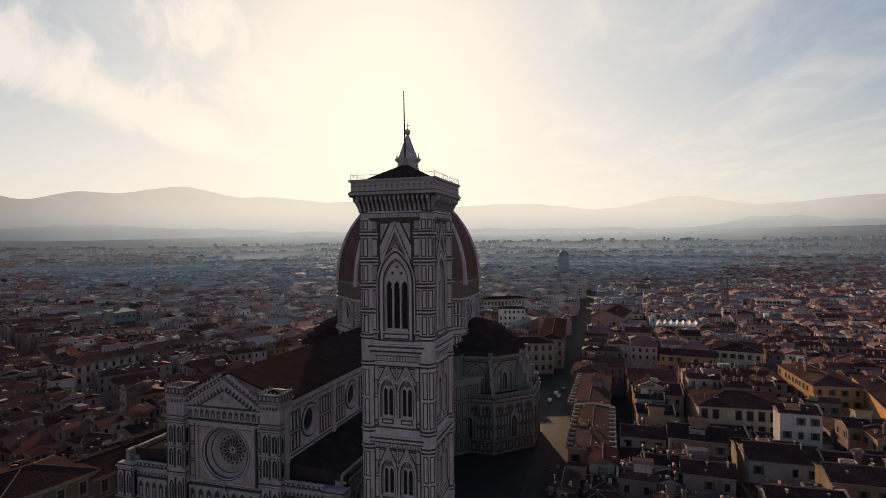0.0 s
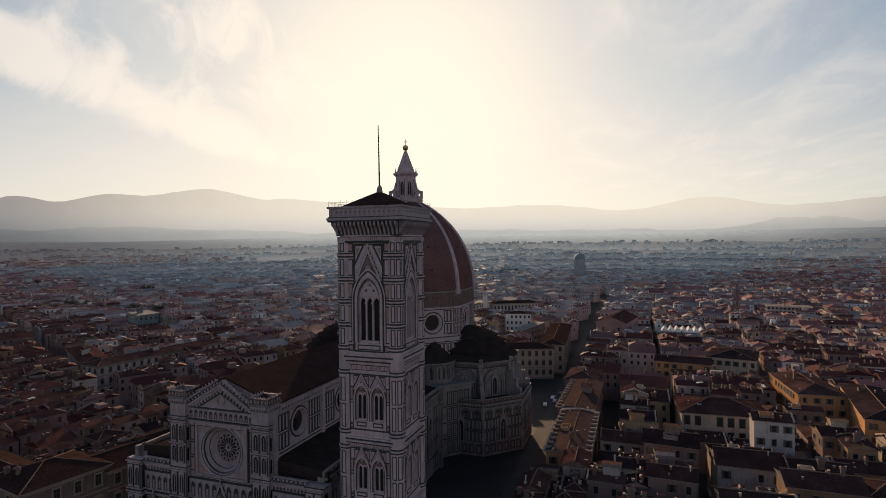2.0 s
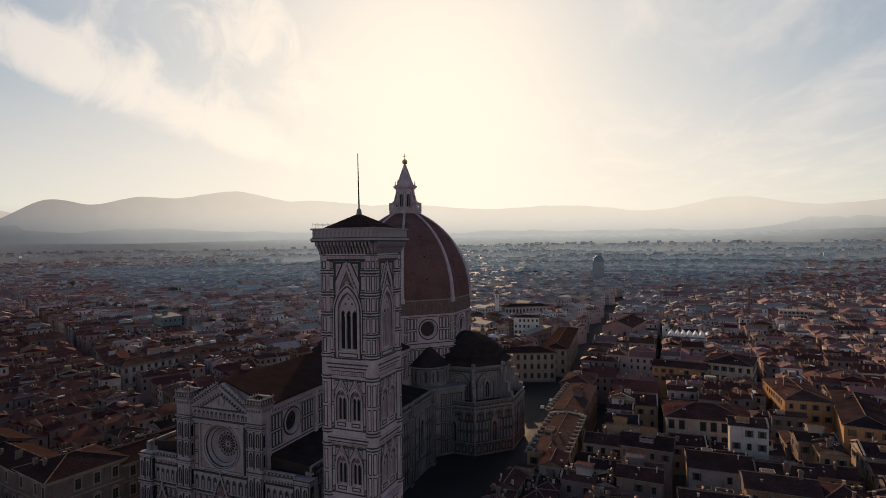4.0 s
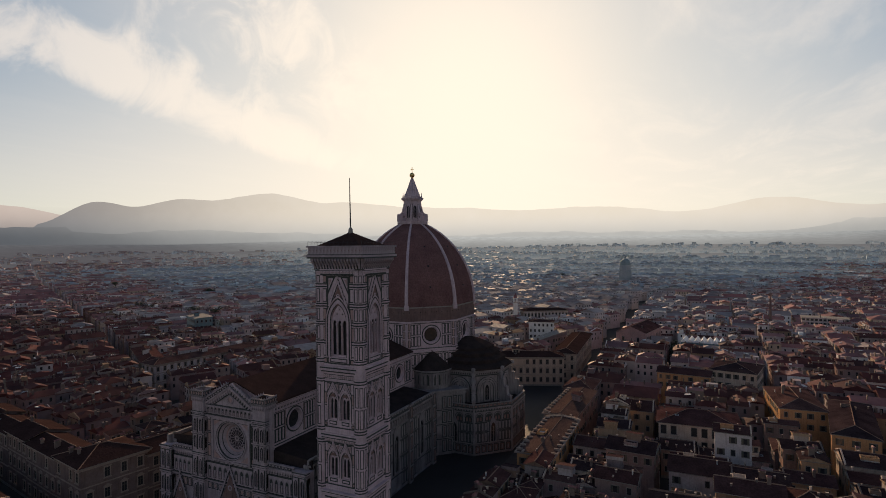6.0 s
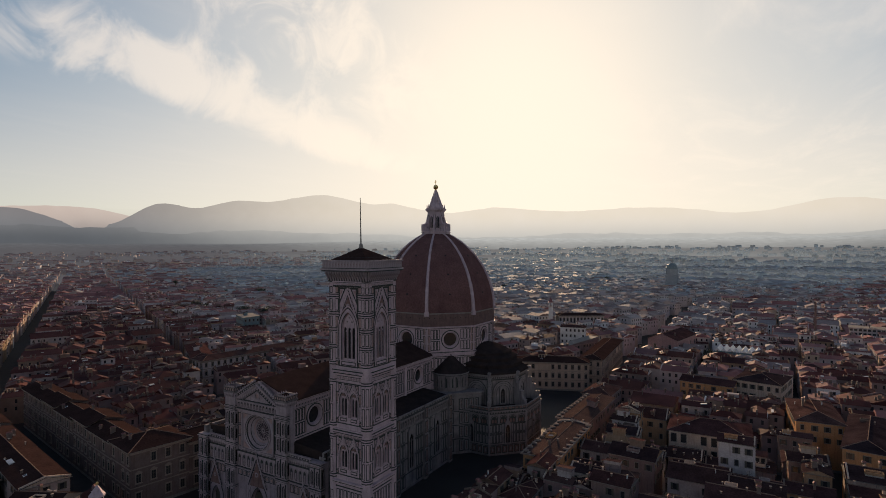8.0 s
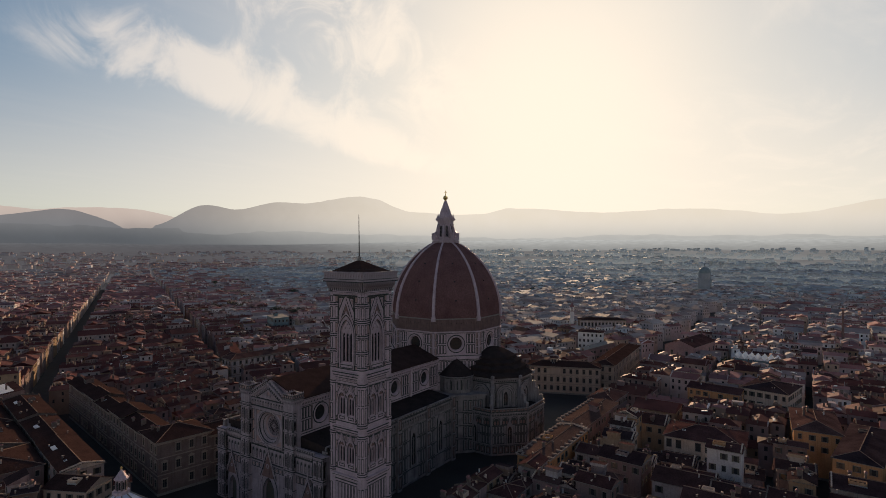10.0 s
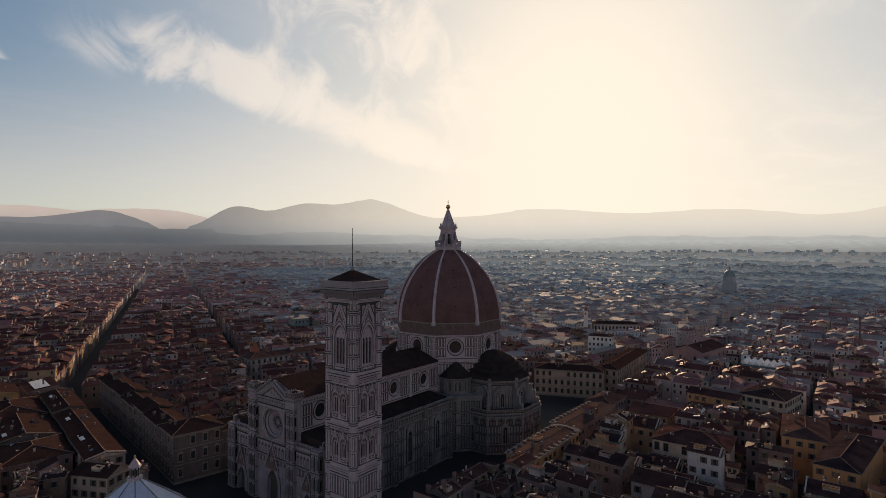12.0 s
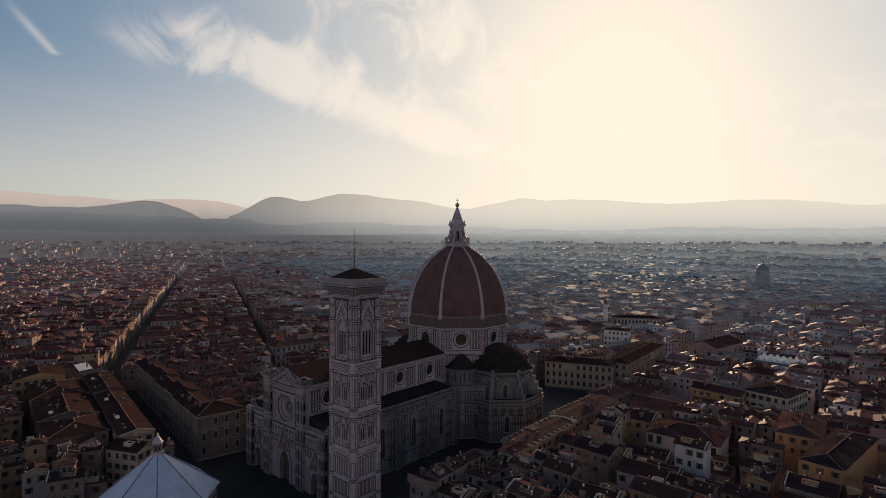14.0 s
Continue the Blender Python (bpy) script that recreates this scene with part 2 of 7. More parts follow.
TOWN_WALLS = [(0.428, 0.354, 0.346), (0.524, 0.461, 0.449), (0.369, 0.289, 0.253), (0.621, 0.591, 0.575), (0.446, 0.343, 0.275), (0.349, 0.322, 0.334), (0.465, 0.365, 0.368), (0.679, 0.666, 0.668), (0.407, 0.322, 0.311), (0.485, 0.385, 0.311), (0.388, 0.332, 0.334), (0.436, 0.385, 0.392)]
HAZED_TOWN_ROOFS = [(0.254, 0.115, 0.110), (0.299, 0.140, 0.129), (0.216, 0.107, 0.106), (0.338, 0.160, 0.145), (0.234, 0.117, 0.114), (0.272, 0.115, 0.109), (0.194, 0.110, 0.112), (0.365, 0.182, 0.167)]
HAZED_WALLS = [(0.471, 0.438, 0.443), (0.551, 0.549, 0.555), (0.426, 0.373, 0.364), (0.613, 0.643, 0.666), (0.448, 0.438, 0.462), (0.517, 0.448, 0.443)]
HAZED_ROOFS = [(0.220, 0.171, 0.167), (0.273, 0.226, 0.220), (0.191, 0.166, 0.169), (0.309, 0.277, 0.274), (0.251, 0.234, 0.241)]
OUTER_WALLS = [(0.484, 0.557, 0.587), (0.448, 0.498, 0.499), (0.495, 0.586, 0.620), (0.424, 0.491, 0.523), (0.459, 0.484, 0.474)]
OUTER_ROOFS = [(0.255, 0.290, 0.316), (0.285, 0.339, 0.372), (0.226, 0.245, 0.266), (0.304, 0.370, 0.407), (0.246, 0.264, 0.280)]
FULL, SHADED = (0.95, 0.95, 0.95), (0.72, 0.72, 0.72)
MAT = {
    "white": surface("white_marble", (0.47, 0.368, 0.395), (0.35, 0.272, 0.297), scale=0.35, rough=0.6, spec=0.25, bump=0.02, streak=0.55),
    # grimy marble, darkened further: shade of the low walls put into colour
    "old_white": surface("dimmed_weathered_marble", (0.235, 0.212, 0.215), (0.135, 0.122, 0.125), scale=0.22, rough=0.75, spec=0.15, bump=0.03, streak=0.8),
    # darker copy of the white marble
    "front_white": surface("darkened_marble", (0.345, 0.285, 0.305), (0.235, 0.195, 0.212), scale=0.3, rough=0.65, spec=0.2, bump=0.02, streak=0.6),
    "old_pink": surface("dimmed_weathered_pink_marble", (0.20, 0.125, 0.112), (0.13, 0.085, 0.078), scale=0.4, rough=0.75, streak=0.7, spec=0.15),
    "pink": surface("pink_marble", (0.315, 0.205, 0.192), (0.255, 0.165, 0.156), scale=0.6, rough=0.55, streak=0.4),
    "green": surface("green_marble", (0.032, 0.036, 0.034), (0.050, 0.053, 0.048), scale=0.8, rough=0.6, spec=0.2, streak=0.2),
    # near-black for openings and holes: their shade put into colour
    "dark": surface("shade_black", (0.012, 0.011, 0.011), (0.02, 0.018, 0.018), scale=0.5, rough=0.9),
    "masonry": surface("rough_masonry", (0.165, 0.110, 0.101), (0.115, 0.077, 0.072), scale=0.35, rough=0.9, bump=0.08, streak=0.5, spec=0.1),
    "dome": tiled("dome_tiles", (0.148, 0.080, 0.076), (0.108, 0.058, 0.057), row=0.35),
    "lead": surface("dark_tile_roof", (0.036, 0.022, 0.020), (0.050, 0.030, 0.026), scale=0.3, rough=0.85, bump=0.05, spec=0.0),
    "slate": surface("blackish_tile_roof", (0.026, 0.021, 0.021), (0.040, 0.030, 0.028), scale=0.3, rough=0.85, bump=0.05, spec=0.0),
    "pale_roof": surface("pale_marble_roof", (0.44, 0.475, 0.575), (0.37, 0.40, 0.49), scale=0.25, rough=0.45, streak=0.2),
    "gold": surface("gilt_copper", (0.75, 0.52, 0.20), (0.6, 0.4, 0.15), scale=2, rough=0.35, metal=1.0),
    "iron": surface("dark_iron", (0.04, 0.04, 0.04), scale=2, rough=0.6, metal=0.6),
    "glass": surface("dark_glass", (0.02, 0.022, 0.025), (0.03, 0.03, 0.03), scale=1, rough=0.15),
    "rose": surface("rose_glass", (0.03, 0.03, 0.04), (0.07, 0.05, 0.05), scale=3, rough=0.25),
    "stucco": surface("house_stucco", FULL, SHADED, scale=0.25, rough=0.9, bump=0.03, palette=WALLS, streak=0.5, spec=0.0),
    "kerb": surface("kerb_stone", (0.287, 0.231, 0.198), (0.225, 0.181, 0.154), scale=0.5, rough=0.95, spec=0.0),
    "stucco_far": surface("far_stucco", FULL, SHADED, scale=0.05, rough=0.9, palette=TOWN_WALLS, pick="island", spec=0.0),
    "warm_stucco": surface("warm_house_stucco", FULL, SHADED, scale=0.25, rough=0.9, bump=0.03, palette=WARM_WALLS, streak=0.45, spec=0.0),
    "pale_plaster": surface("pale_palace_plaster", (0.40, 0.315, 0.255), (0.33, 0.255, 0.21), scale=0.3, rough=0.9, streak=0.35, spec=0.0),
    "white_plaster": surface("white_plaster", (0.60, 0.58, 0.56), (0.50, 0.48, 0.46), scale=0.2, rough=0.9, streak=0.3, spec=0.0),
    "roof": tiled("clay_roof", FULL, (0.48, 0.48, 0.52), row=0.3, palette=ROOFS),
    "roof_far": surface("far_clay_roof", FULL, (0.5, 0.5, 0.56), scale=0.08, rough=0.62, spec=0.03, palette=HAZED_TOWN_ROOFS, pick="island"),
    "old_wall": surface("old_stucco", FULL, SHADED, scale=0.05, rough=0.9, palette=WALLS, pick="island", spec=0.0),
    "old_roof": surface("hazed_mid_clay_roof", FULL, (0.5, 0.5, 0.56), scale=0.08, rough=0.62, spec=0.02, palette=MID_ROOFS, pick="island"),
    "faded_wall": surface("hazed_stucco", FULL, SHADED, scale=0.05, rough=0.9, palette=HAZED_WALLS, pick="island", spec=0.0),
    "faded_roof": surface("hazed_clay_roof", FULL, SHADED, scale=0.05, rough=0.62, palette=HAZED_ROOFS, pick="island", spec=0.04),
    "palace": surface("palace_plaster", (0.174, 0.131, 0.117), (0.130, 0.096, 0.088), scale=0.3, rough=0.9, streak=0.5, spec=0.0),
    "brown_tile": tiled("brown_roof_tiles", (0.085, 0.055, 0.048), (0.060, 0.040, 0.036), row=0.3),
    "dark_tile": tiled("dark_roof_tiles", (0.042, 0.024, 0.022), (0.028, 0.017, 0.016), row=0.3),
    "grey_stucco": surface("grey_stucco", (0.46, 0.40, 0.385), (0.38, 0.33, 0.32), scale=0.2, rough=0.9, streak=0.4, spec=0.0),
    "rose_stucco": surface("rose_stucco", (0.352, 0.219, 0.206), (0.294, 0.182, 0.175), scale=0.2, rough=0.9, streak=0.4, spec=0.0),
    # far temple's stone and copper, lightened for haze in the base colour
    "far_stone": surface("far_grey_stone", (0.27, 0.295, 0.31), (0.22, 0.245, 0.26), scale=0.1, rough=0.9, spec=0.0),
    "copper": surface("green_copper", (0.15, 0.205, 0.215), (0.12, 0.165, 0.175), scale=0.3, rough=0.6),
    "ochre": surface("ochre_stucco", (0.45, 0.255, 0.130), (0.37, 0.205, 0.105), scale=0.3, rough=0.9, streak=0.5, spec=0.0),
    "cream": surface("cream_stucco", (0.46, 0.375, 0.31), (0.38, 0.31, 0.26), scale=0.3, rough=0.9, streak=0.5, spec=0.0),
    "ridge": surface("pale_ridge_tiles", (0.206, 0.144, 0.115), (0.156, 0.106, 0.083), scale=1.0, rough=0.9, spec=0.0),
    "sheet_white": surface("white_roof_sheet", (0.72, 0.72, 0.70), (0.6, 0.6, 0.58), scale=0.4, rough=0.8, spec=0.0),
    "outer_wall": surface("hazed_outskirt_stucco", FULL, SHADED, scale=0.05, rough=0.9, palette=OUTER_WALLS, pick="island", spec=0.0),
    "outer_roof": surface("hazed_outskirt_roof", FULL, SHADED, scale=0.05, rough=0.62, palette=OUTER_ROOFS, pick="island", spec=0.05),
    "pane": surface("window_pane", (0.025, 0.025, 0.028), (0.04, 0.04, 0.04), scale=1, rough=0.2),
    "shutter": surface("brown_shutter", (0.08, 0.06, 0.045), (0.05, 0.06, 0.045), scale=1, rough=0.7),
    "stone": surface("grey_stone", (0.225, 0.206, 0.186), (0.175, 0.162, 0.147), scale=0.7, rough=0.85, bump=0.02, streak=0.3, spec=0.1),
    "chimney": surface("chimney_plaster", (0.156, 0.125, 0.109), (0.112, 0.087, 0.077), scale=0.8, rough=0.9, spec=0.1),
    "paving": surface("paving_stone", (0.036, 0.034, 0.034), (0.026, 0.025, 0.025), scale=0.06, rough=0.75, grain=30, bump=0.02, spec=0.1),
    "ground": surface("city_ground", (0.052, 0.047, 0.045), (0.038, 0.036, 0.034), scale=0.01, rough=0.9, grain=20, spec=0.1),
    "asphalt": surface("asphalt", (0.055, 0.055, 0.057), (0.04, 0.04, 0.042), scale=0.1, rough=0.85, grain=40, spec=0.1),
    "metal_sheet": surface("pale_metal_sheet", (0.50, 0.51, 0.53), (0.38, 0.40, 0.42), scale=0.5, rough=0.68, metal=0.15),
    "leaf": surface("tree_leaves", (0.032, 0.042, 0.024), (0.022, 0.032, 0.018), scale=0.4, rough=0.7),
    "bark": surface("tree_bark", (0.09, 0.07, 0.05), scale=1, rough=0.9),
    "white_paint": surface("white_car_paint", (0.78, 0.78, 0.78), (0.7, 0.7, 0.7), scale=0.5, rough=0.3),
    "dark_paint": surface("dark_car_paint", (0.05, 0.055, 0.065), scale=0.5, rough=0.3),
    "rubber": surface("black_rubber", (0.02, 0.02, 0.02), scale=3, rough=0.9),
    "teal": surface("teal_cladding", (0.10, 0.17, 0.19), (0.08, 0.13, 0.15), scale=0.3, rough=0.6, streak=0.3),
    # glowing backdrops: haze and sunward brightness put into their colours
    "far_hill": glowing_distance("far_ridge_painted_haze", (0.50, 0.455, 0.43), (0.56, 0.50, 0.45), (0.62, 0.63, 0.59), (0.78, 0.74, 0.62), 60, 380),
    "near_hill": glowing_distance("near_ridge_painted_haze", (0.165, 0.195, 0.220), (0.215, 0.218, 0.225), (0.66, 0.675, 0.63), (0.78, 0.75, 0.64), 130, 420),
    "foothill": glowing_distance("foothills_painted_haze", (0.09, 0.105, 0.118), (0.165, 0.183, 0.197), (0.38, 0.41, 0.41), (0.62, 0.64, 0.60), 150, 300, 0.012, 0.05),
    "plain": glowing_distance("plain_painted_haze", (0.078, 0.080, 0.090), (0.130, 0.150, 0.165), (0.125, 0.125, 0.130), (0.44, 0.48, 0.475), 55, 165, 0.02, 0.22, spread=0.76),
    # see-through glow for the sheets that stand in for haze
    "hill_mist": glowing_distance("under_hill_haze_glow", (0.085, 0.107, 0.127), (0.25, 0.26, 0.265), (0.42, 0.455, 0.445), (0.76, 0.74, 0.65), 100, 400, 0.004, 0.05, veil=0.66),
    "mist": glowing_distance("valley_haze_glow", (0.112, 0.114, 0.124), (0.132, 0.143, 0.156), (0.30, 0.345, 0.348), (0.52, 0.56, 0.54), 0, 190, 0.004, 0.05, veil=0.41, spread=0.70),
}

# ---- mesh tools ----
from mathutils.geometry import tessellate_polygon


SKIN = {}  # marbles to take in place of others on the part of the building in hand
# darker marbles for low walls: some grime, mostly shade put into colour
AGED_DIMMED = {"white": "old_white", "pink": "old_pink"}


class Shape:
    """Gathers vertices and faces for one mesh; m is the frame in which the next pieces are laid."""

    def __init__(self):
        self.v, self.f, self.k, self.m, self.slot = [], [], [], Matrix(), 0

    def add(self, pts, faces):
        n = len(self.v)
        self.v += [tuple(self.m @ Vector(p)) for p in pts]
        self.f += [tuple(n + i for i in f) for f in faces]
        self.k += [self.slot] * len(faces)

    def box(self, x0, x1, y0, y1, z0, z1):
        self.add([(x, y, z) for z in (z0, z1) for y in (y0, y1) for x in (x0, x1)],
                 [(0, 2, 3, 1), (4, 5, 7, 6), (0, 1, 5, 4), (2, 6, 7, 3), (0, 4, 6, 2), (1, 3, 7, 5)])

    def prism(self, ring, z0, z1, top=None):
        """A prism over a ring of (x, y); top: another ring of as many points at z1."""
        n = len(ring)
        top = top or ring
        self.add([(x, y, z0) for x, y in ring] + [(x, y, z1) for x, y in top],
                 [tuple(range(n - 1, -1, -1)), tuple(range(n, 2 * n))] + [(i, (i + 1) % n, n + (i + 1) % n, n + i) for i in range(n)])

    def cone(self, ring, z0, apex):
        n = len(ring)
        self.add([(x, y, z0) for x, y in ring] + [apex], [tuple(range(n - 1, -1, -1))] + [(i, (i + 1) % n, n) for i in range(n)])

    def slab(self, outer, holes, depth, front=0.0):
        """A plate in the frame's x-z plane with its face at y = front and its back at front + depth, cut through by holes."""
        loops = [outer] + list(holes)
        flat = [p for loop in loops for p in loop]
        tris = tessellate_polygon([[Vector((x, z, 0)) for x, z in loop] for loop in loops])
        pts = [(x, front, z) for x, z in flat] + [(x, front + depth, z) for x, z in flat]
        n = len(flat)
        faces = []
        for a, b, c in tris:
            (ax, az), (bx, bz), (cx, cz) = flat[a], flat[b], flat[c]
            if (bx - ax) * (cz - az) - (bz - az) * (cx - ax) < 0:
                b, c = c, b
            faces += [(a, b, c), (n + a, n + c, n + b)]
        start = 0
        for j, loop in enumerate(loops):
            k = len(loop)
            area = sum(loop[i][0] * loop[(i + 1) % k][1] - loop[(i + 1) % k][0] * loop[i][1] for i in range(k))
            for i in range(k):
                a, b = start + i, start + (i + 1) % k
                if (area > 0) == (j == 0):
                    faces.append((a, n + a, n + b, b))
                else:
                    faces.append((a, b, n + b, n + a))
            start += k
        self.add(pts, faces)

    def tube(self, pts, radii, sides=8):
        """A round, tapered bar through the given points."""
        rings = []
        for i, p in enumerate(pts):
            p = Vector(p)
            d = (Vector(pts[min(i + 1, len(pts) - 1)]) - Vector(pts[max(i - 1, 0)])).normalized()
            a = d.cross(Vector((0.31, 0.95, 0.07))).normalized()
            b = d.cross(a)
            rings.append([p + radii[i] * (math.cos(2 * math.pi * k / sides) * a + math.sin(2 * math.pi * k / sides) * b) for k in range(sides)])
        faces = [tuple(range(sides)), tuple(range(len(pts) * sides - 1, (len(pts) - 1) * sides - 1, -1))]
        for r in range(len(pts) - 1):
            faces += [(r * sides + k, (r + 1) * sides + k, (r + 1) * sides + (k + 1) % sides, r * sides + (k + 1) % sides) for k in range(sides)]
        self.add([p for ring in rings for p in ring], faces)

    def mesh(self, name, mats):
        me = bpy.data.meshes.new(name)
        me.from_pydata(self.v, [], self.f)
        for m in mats:
            me.materials.append(MAT[SKIN.get(m, m)])
        me.polygons.foreach_set("material_index", self.k)
        me.update()
        return me


def thing(name, label, category, at=(0, 0, 0), turn=0.0, group="", kind=""):
    ob = new(name)
    ob.empty_display_size = 0.5
    ob.matrix_basis = pose(*at, 0, 0, turn)
    return tagged(ob, label, category, group, kind)


def put(name, me, parent, m=None, label="", kind=""):
    ob = new(name, me)
    ob.parent = parent
    if m is not None:
        ob.matrix_basis = m
    return tagged(ob, label, kind=kind)


def part(name, shape, mats, parent, m=None, label="", kind=""):
    return put(name, shape.mesh(name, mats if isinstance(mats, (list, tuple)) else [mats]), parent, m, label, kind)


def ngon(n, apothem, cx=0.0, cy=0.0, turn=0.0):
    r = apothem / math.cos(math.pi / n)
    return [(cx + r * math.cos(2 * math.pi * (k + 0.5) / n + turn), cy + r * math.sin(2 * math.pi * (k + 0.5) / n + turn)) for k in range(n)]


def pointed(cx, z0, half, spring, steps=6, sharp=1.25):
    """The outline of a pointed-arch opening: its foot at z0, its arch from z = spring."""
    r = 2 * half * sharp / 1.25
    pts = [(cx - half, z0), (cx + half, z0)]
    centre = cx + half - r
    top = math.acos((cx - centre) / r)
    right = [(centre + r * math.cos(top * i / steps), spring + r * math.sin(top * i / steps)) for i in range(steps + 1)]
    return pts + right + [(2 * cx - x, z) for x, z in reversed(right[:-1])]


def disc(cx, cz, r, n=28):
    return [(cx + r * math.cos(2 * math.pi * i / n), cz + r * math.sin(2 * math.pi * i / n)) for i in range(n)]


def face_frame(x, y, yaw):
    """The frame of a wall whose foot's middle is at (x, y); yaw 0 faces -y, and its x runs to the viewer's right."""
    return pose(x, y, 0, 0, 0, yaw)


KEPT = {}


def kept(key, build):
    key = (key, *SKIN)
    if key not in KEPT:
        KEPT[key] = build()
    return KEPT[key]


def panel_mesh(w, h, inner="white", border=None):
    """A marble panel: a dark green border strip round a raised field with a second thin line."""
    def build():
        s = Shape()
        e, d = border or min(0.24, w * 0.2), 0.07
        rings = [(0, 0.0, 1), (0, -d, 1), (e, -d, 1), (e, -d * 0.5, 0)]
        if w > 1.6 and h > 1.2:
            rings += [(2.0 * e, -d * 0.5, 1), (2.4 * e, -d * 0.5, 2), (2.4 * e, -d * 1.25, 2)]
        for a, y, k in rings:
            s.v += [(-w / 2 + a, y, a), (w / 2 - a, y, a), (w / 2 - a, y, h - a), (-w / 2 + a, y, h - a)]
        n = len(rings)
        for r in range(n - 1):
            for q in range(4):
                a, b = 4 * r + q, 4 * r + (q + 1) % 4
                s.f.append((a, b, b + 4, a + 4))
                s.k.append(rings[r][2])
        s.f.append(tuple(range(4 * n - 4, 4 * n)))
        s.k.append(rings[-1][2])
        return s.mesh("panel", [inner, "green", "pink" if inner == "white" else "white"])
    return kept(("panel", round(w, 2), round(h, 2), inner, border), build)


def slot_mesh(w, h, lights=2):
    """A narrow arched light set in a panel: green border, stone surround, slim columns, and a near-black backing for
    the opening's shade.
    """
    def build():
        s = Shape()
        s.slot = 0
        s.slab([(-w / 2, 0), (w / 2, 0), (w / 2, h), (-w / 2, h)], [pointed(0, h * 0.1, w * 0.34, h * 0.72)], 0.22, -0.22)
        s.slot = 1
        s.box(-w * 0.36, w * 0.36, -0.03, 0, h * 0.06, h * 0.97)
        s.slot = 2
        for a in range(1, lights):
            x = -w * 0.34 + w * 0.68 * a / lights
            s.box(x - 0.07, x + 0.07, -0.17, -0.04, h * 0.1, h * 0.82)
        for x in (-w / 2, w / 2):
            s.slot = 3
            s.box(x - 0.06, x + 0.06, -0.26, 0, 0, h)
        return s.mesh("niche", ["white", "dark", "white", "green"])
    return kept(("slot", round(w, 2), round(h, 2), lights), build)


def cornice(s, w, z, steps, centre=0.0):
    """Steps of (rise, reach, slot) laid one upon another along a wall of width w, standing proud of it."""
    for rise, reach, slot in steps:
        s.slot = slot
        s.box(centre - w / 2 - reach, centre + w / 2 + reach, -reach, 0.05, z, z + rise)
        z += rise

# ---- ground, streets, hills ----
def build_ground():
    s = Shape()
    s.add([(-4900, -1500, 0), (3500, -1500, 0), (3500, 4700, 0), (-4900, 4700, 0)], [(0, 1, 2, 3)])
    g = new("ground", s.mesh("ground", ["ground"]))
    tagged(g, "dark open ground under the whole city", "ground", kind="structure")
    s = Shape()
    s.prism([(-48, -210), (52, -210), (58, -122), (58, 92), (50, 96), (-46, 60), (-46, -120)], 0.0, 0.03)
    p = new("pavement", s.mesh("pavement", ["paving"]))
    tagged(p, "dark stone paving of the cathedral square", "pavement", kind="structure")
    s = Shape()
    s.prism([(52.6, -120), (57.4, -120), (57.0, 330), (52.0, 330)], 0.03, 0.06)
    r = new("road", s.mesh("road", ["asphalt"]))
    tagged(r, "narrow asphalt road beside the cathedral", "road", kind="structure")


def ridge(name, label, radius, hump, mat, base, grain, z_low):
    s = Shape()
    n = 360
    pts, faces = [], []
    for i in range(n + 1):
        a = -50 + 150 * i / n
        el = base + sum(h * math.exp(-((a - c) / w) ** 2) for c, w, h in hump) + grain * (noise.fractal(Vector((a * 0.35, radius * 0.01, 0)), 1.0, 2.0, 5))
        d = (-math.sin(radians(a)), math.cos(radians(a)))
        top = 88 + math.tan(radians(el)) * radius
        for z, r in ((z_low, radius), (z_low + 0.55 * (top - z_low), radius + 60), (top, radius + 150)):
            pts.append((d[0] * r, d[1] * r, z))
    for i in range(n):
        for j in range(2):
            a = 3 * i + j
            faces.append((a, a + 3, a + 4, a + 1))
    s.add(pts, faces)
    ob = new(name, s.mesh(name, [mat]))
    tagged(ob, label, "hills", kind="structure")


def rise(x, y):
    """Height of the valley floor, lifted towards the foothills to fit the camera's view, a little more to the south."""
    r = math.hypot(x, y)
    south = max(0.0, min(1.0, (52 - math.degrees(math.atan2(-x, y))) / 30))
    t = max(0.0, (r - 1500) / 3040)
    return 0.5 + (128 + 40 * south) * t ** 1.35


def build_plain():
    s = Shape()
    n, rings = 120, (1500, 1750, 1950, 2200, 2500, 2800, 3100, 3400, 3700, 4000, 4300, 4540)
    pts, faces = [], []
    for i in range(n + 1):
        a = radians(-50 + 150 * i / n)
        for r in rings:
            x, y = -math.sin(a) * r, math.cos(a) * r
            pts.append((x, y, rise(x, y) * (1 + 0.05 * noise.noise(Vector((a * 9, r * 0.01, 0))))))
    k = len(rings)
    for i in range(n):
        for j in range(k - 1):
            a = k * i + j
            faces.append((a, a + k, a + k + 1, a + 1))
    s.add(pts, faces)
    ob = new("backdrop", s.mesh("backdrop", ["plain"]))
    tagged(ob, "blue plain rising to the foothills, glowing backdrop, mist painted in", "plain", kind="structure")


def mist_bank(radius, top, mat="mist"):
    """A glowing see-through sheet at this distance that stands in for haze over the valley."""
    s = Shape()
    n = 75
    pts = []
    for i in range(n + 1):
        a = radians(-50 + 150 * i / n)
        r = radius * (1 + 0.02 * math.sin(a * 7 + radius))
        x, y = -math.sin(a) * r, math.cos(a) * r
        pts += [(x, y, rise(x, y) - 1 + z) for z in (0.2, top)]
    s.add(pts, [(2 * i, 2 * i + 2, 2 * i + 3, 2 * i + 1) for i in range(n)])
    tagged(new("mist_bank", s.mesh("mist_bank", [mat])), "glowing see-through sheet standing in for haze over the valley", "mist", kind="stuff")


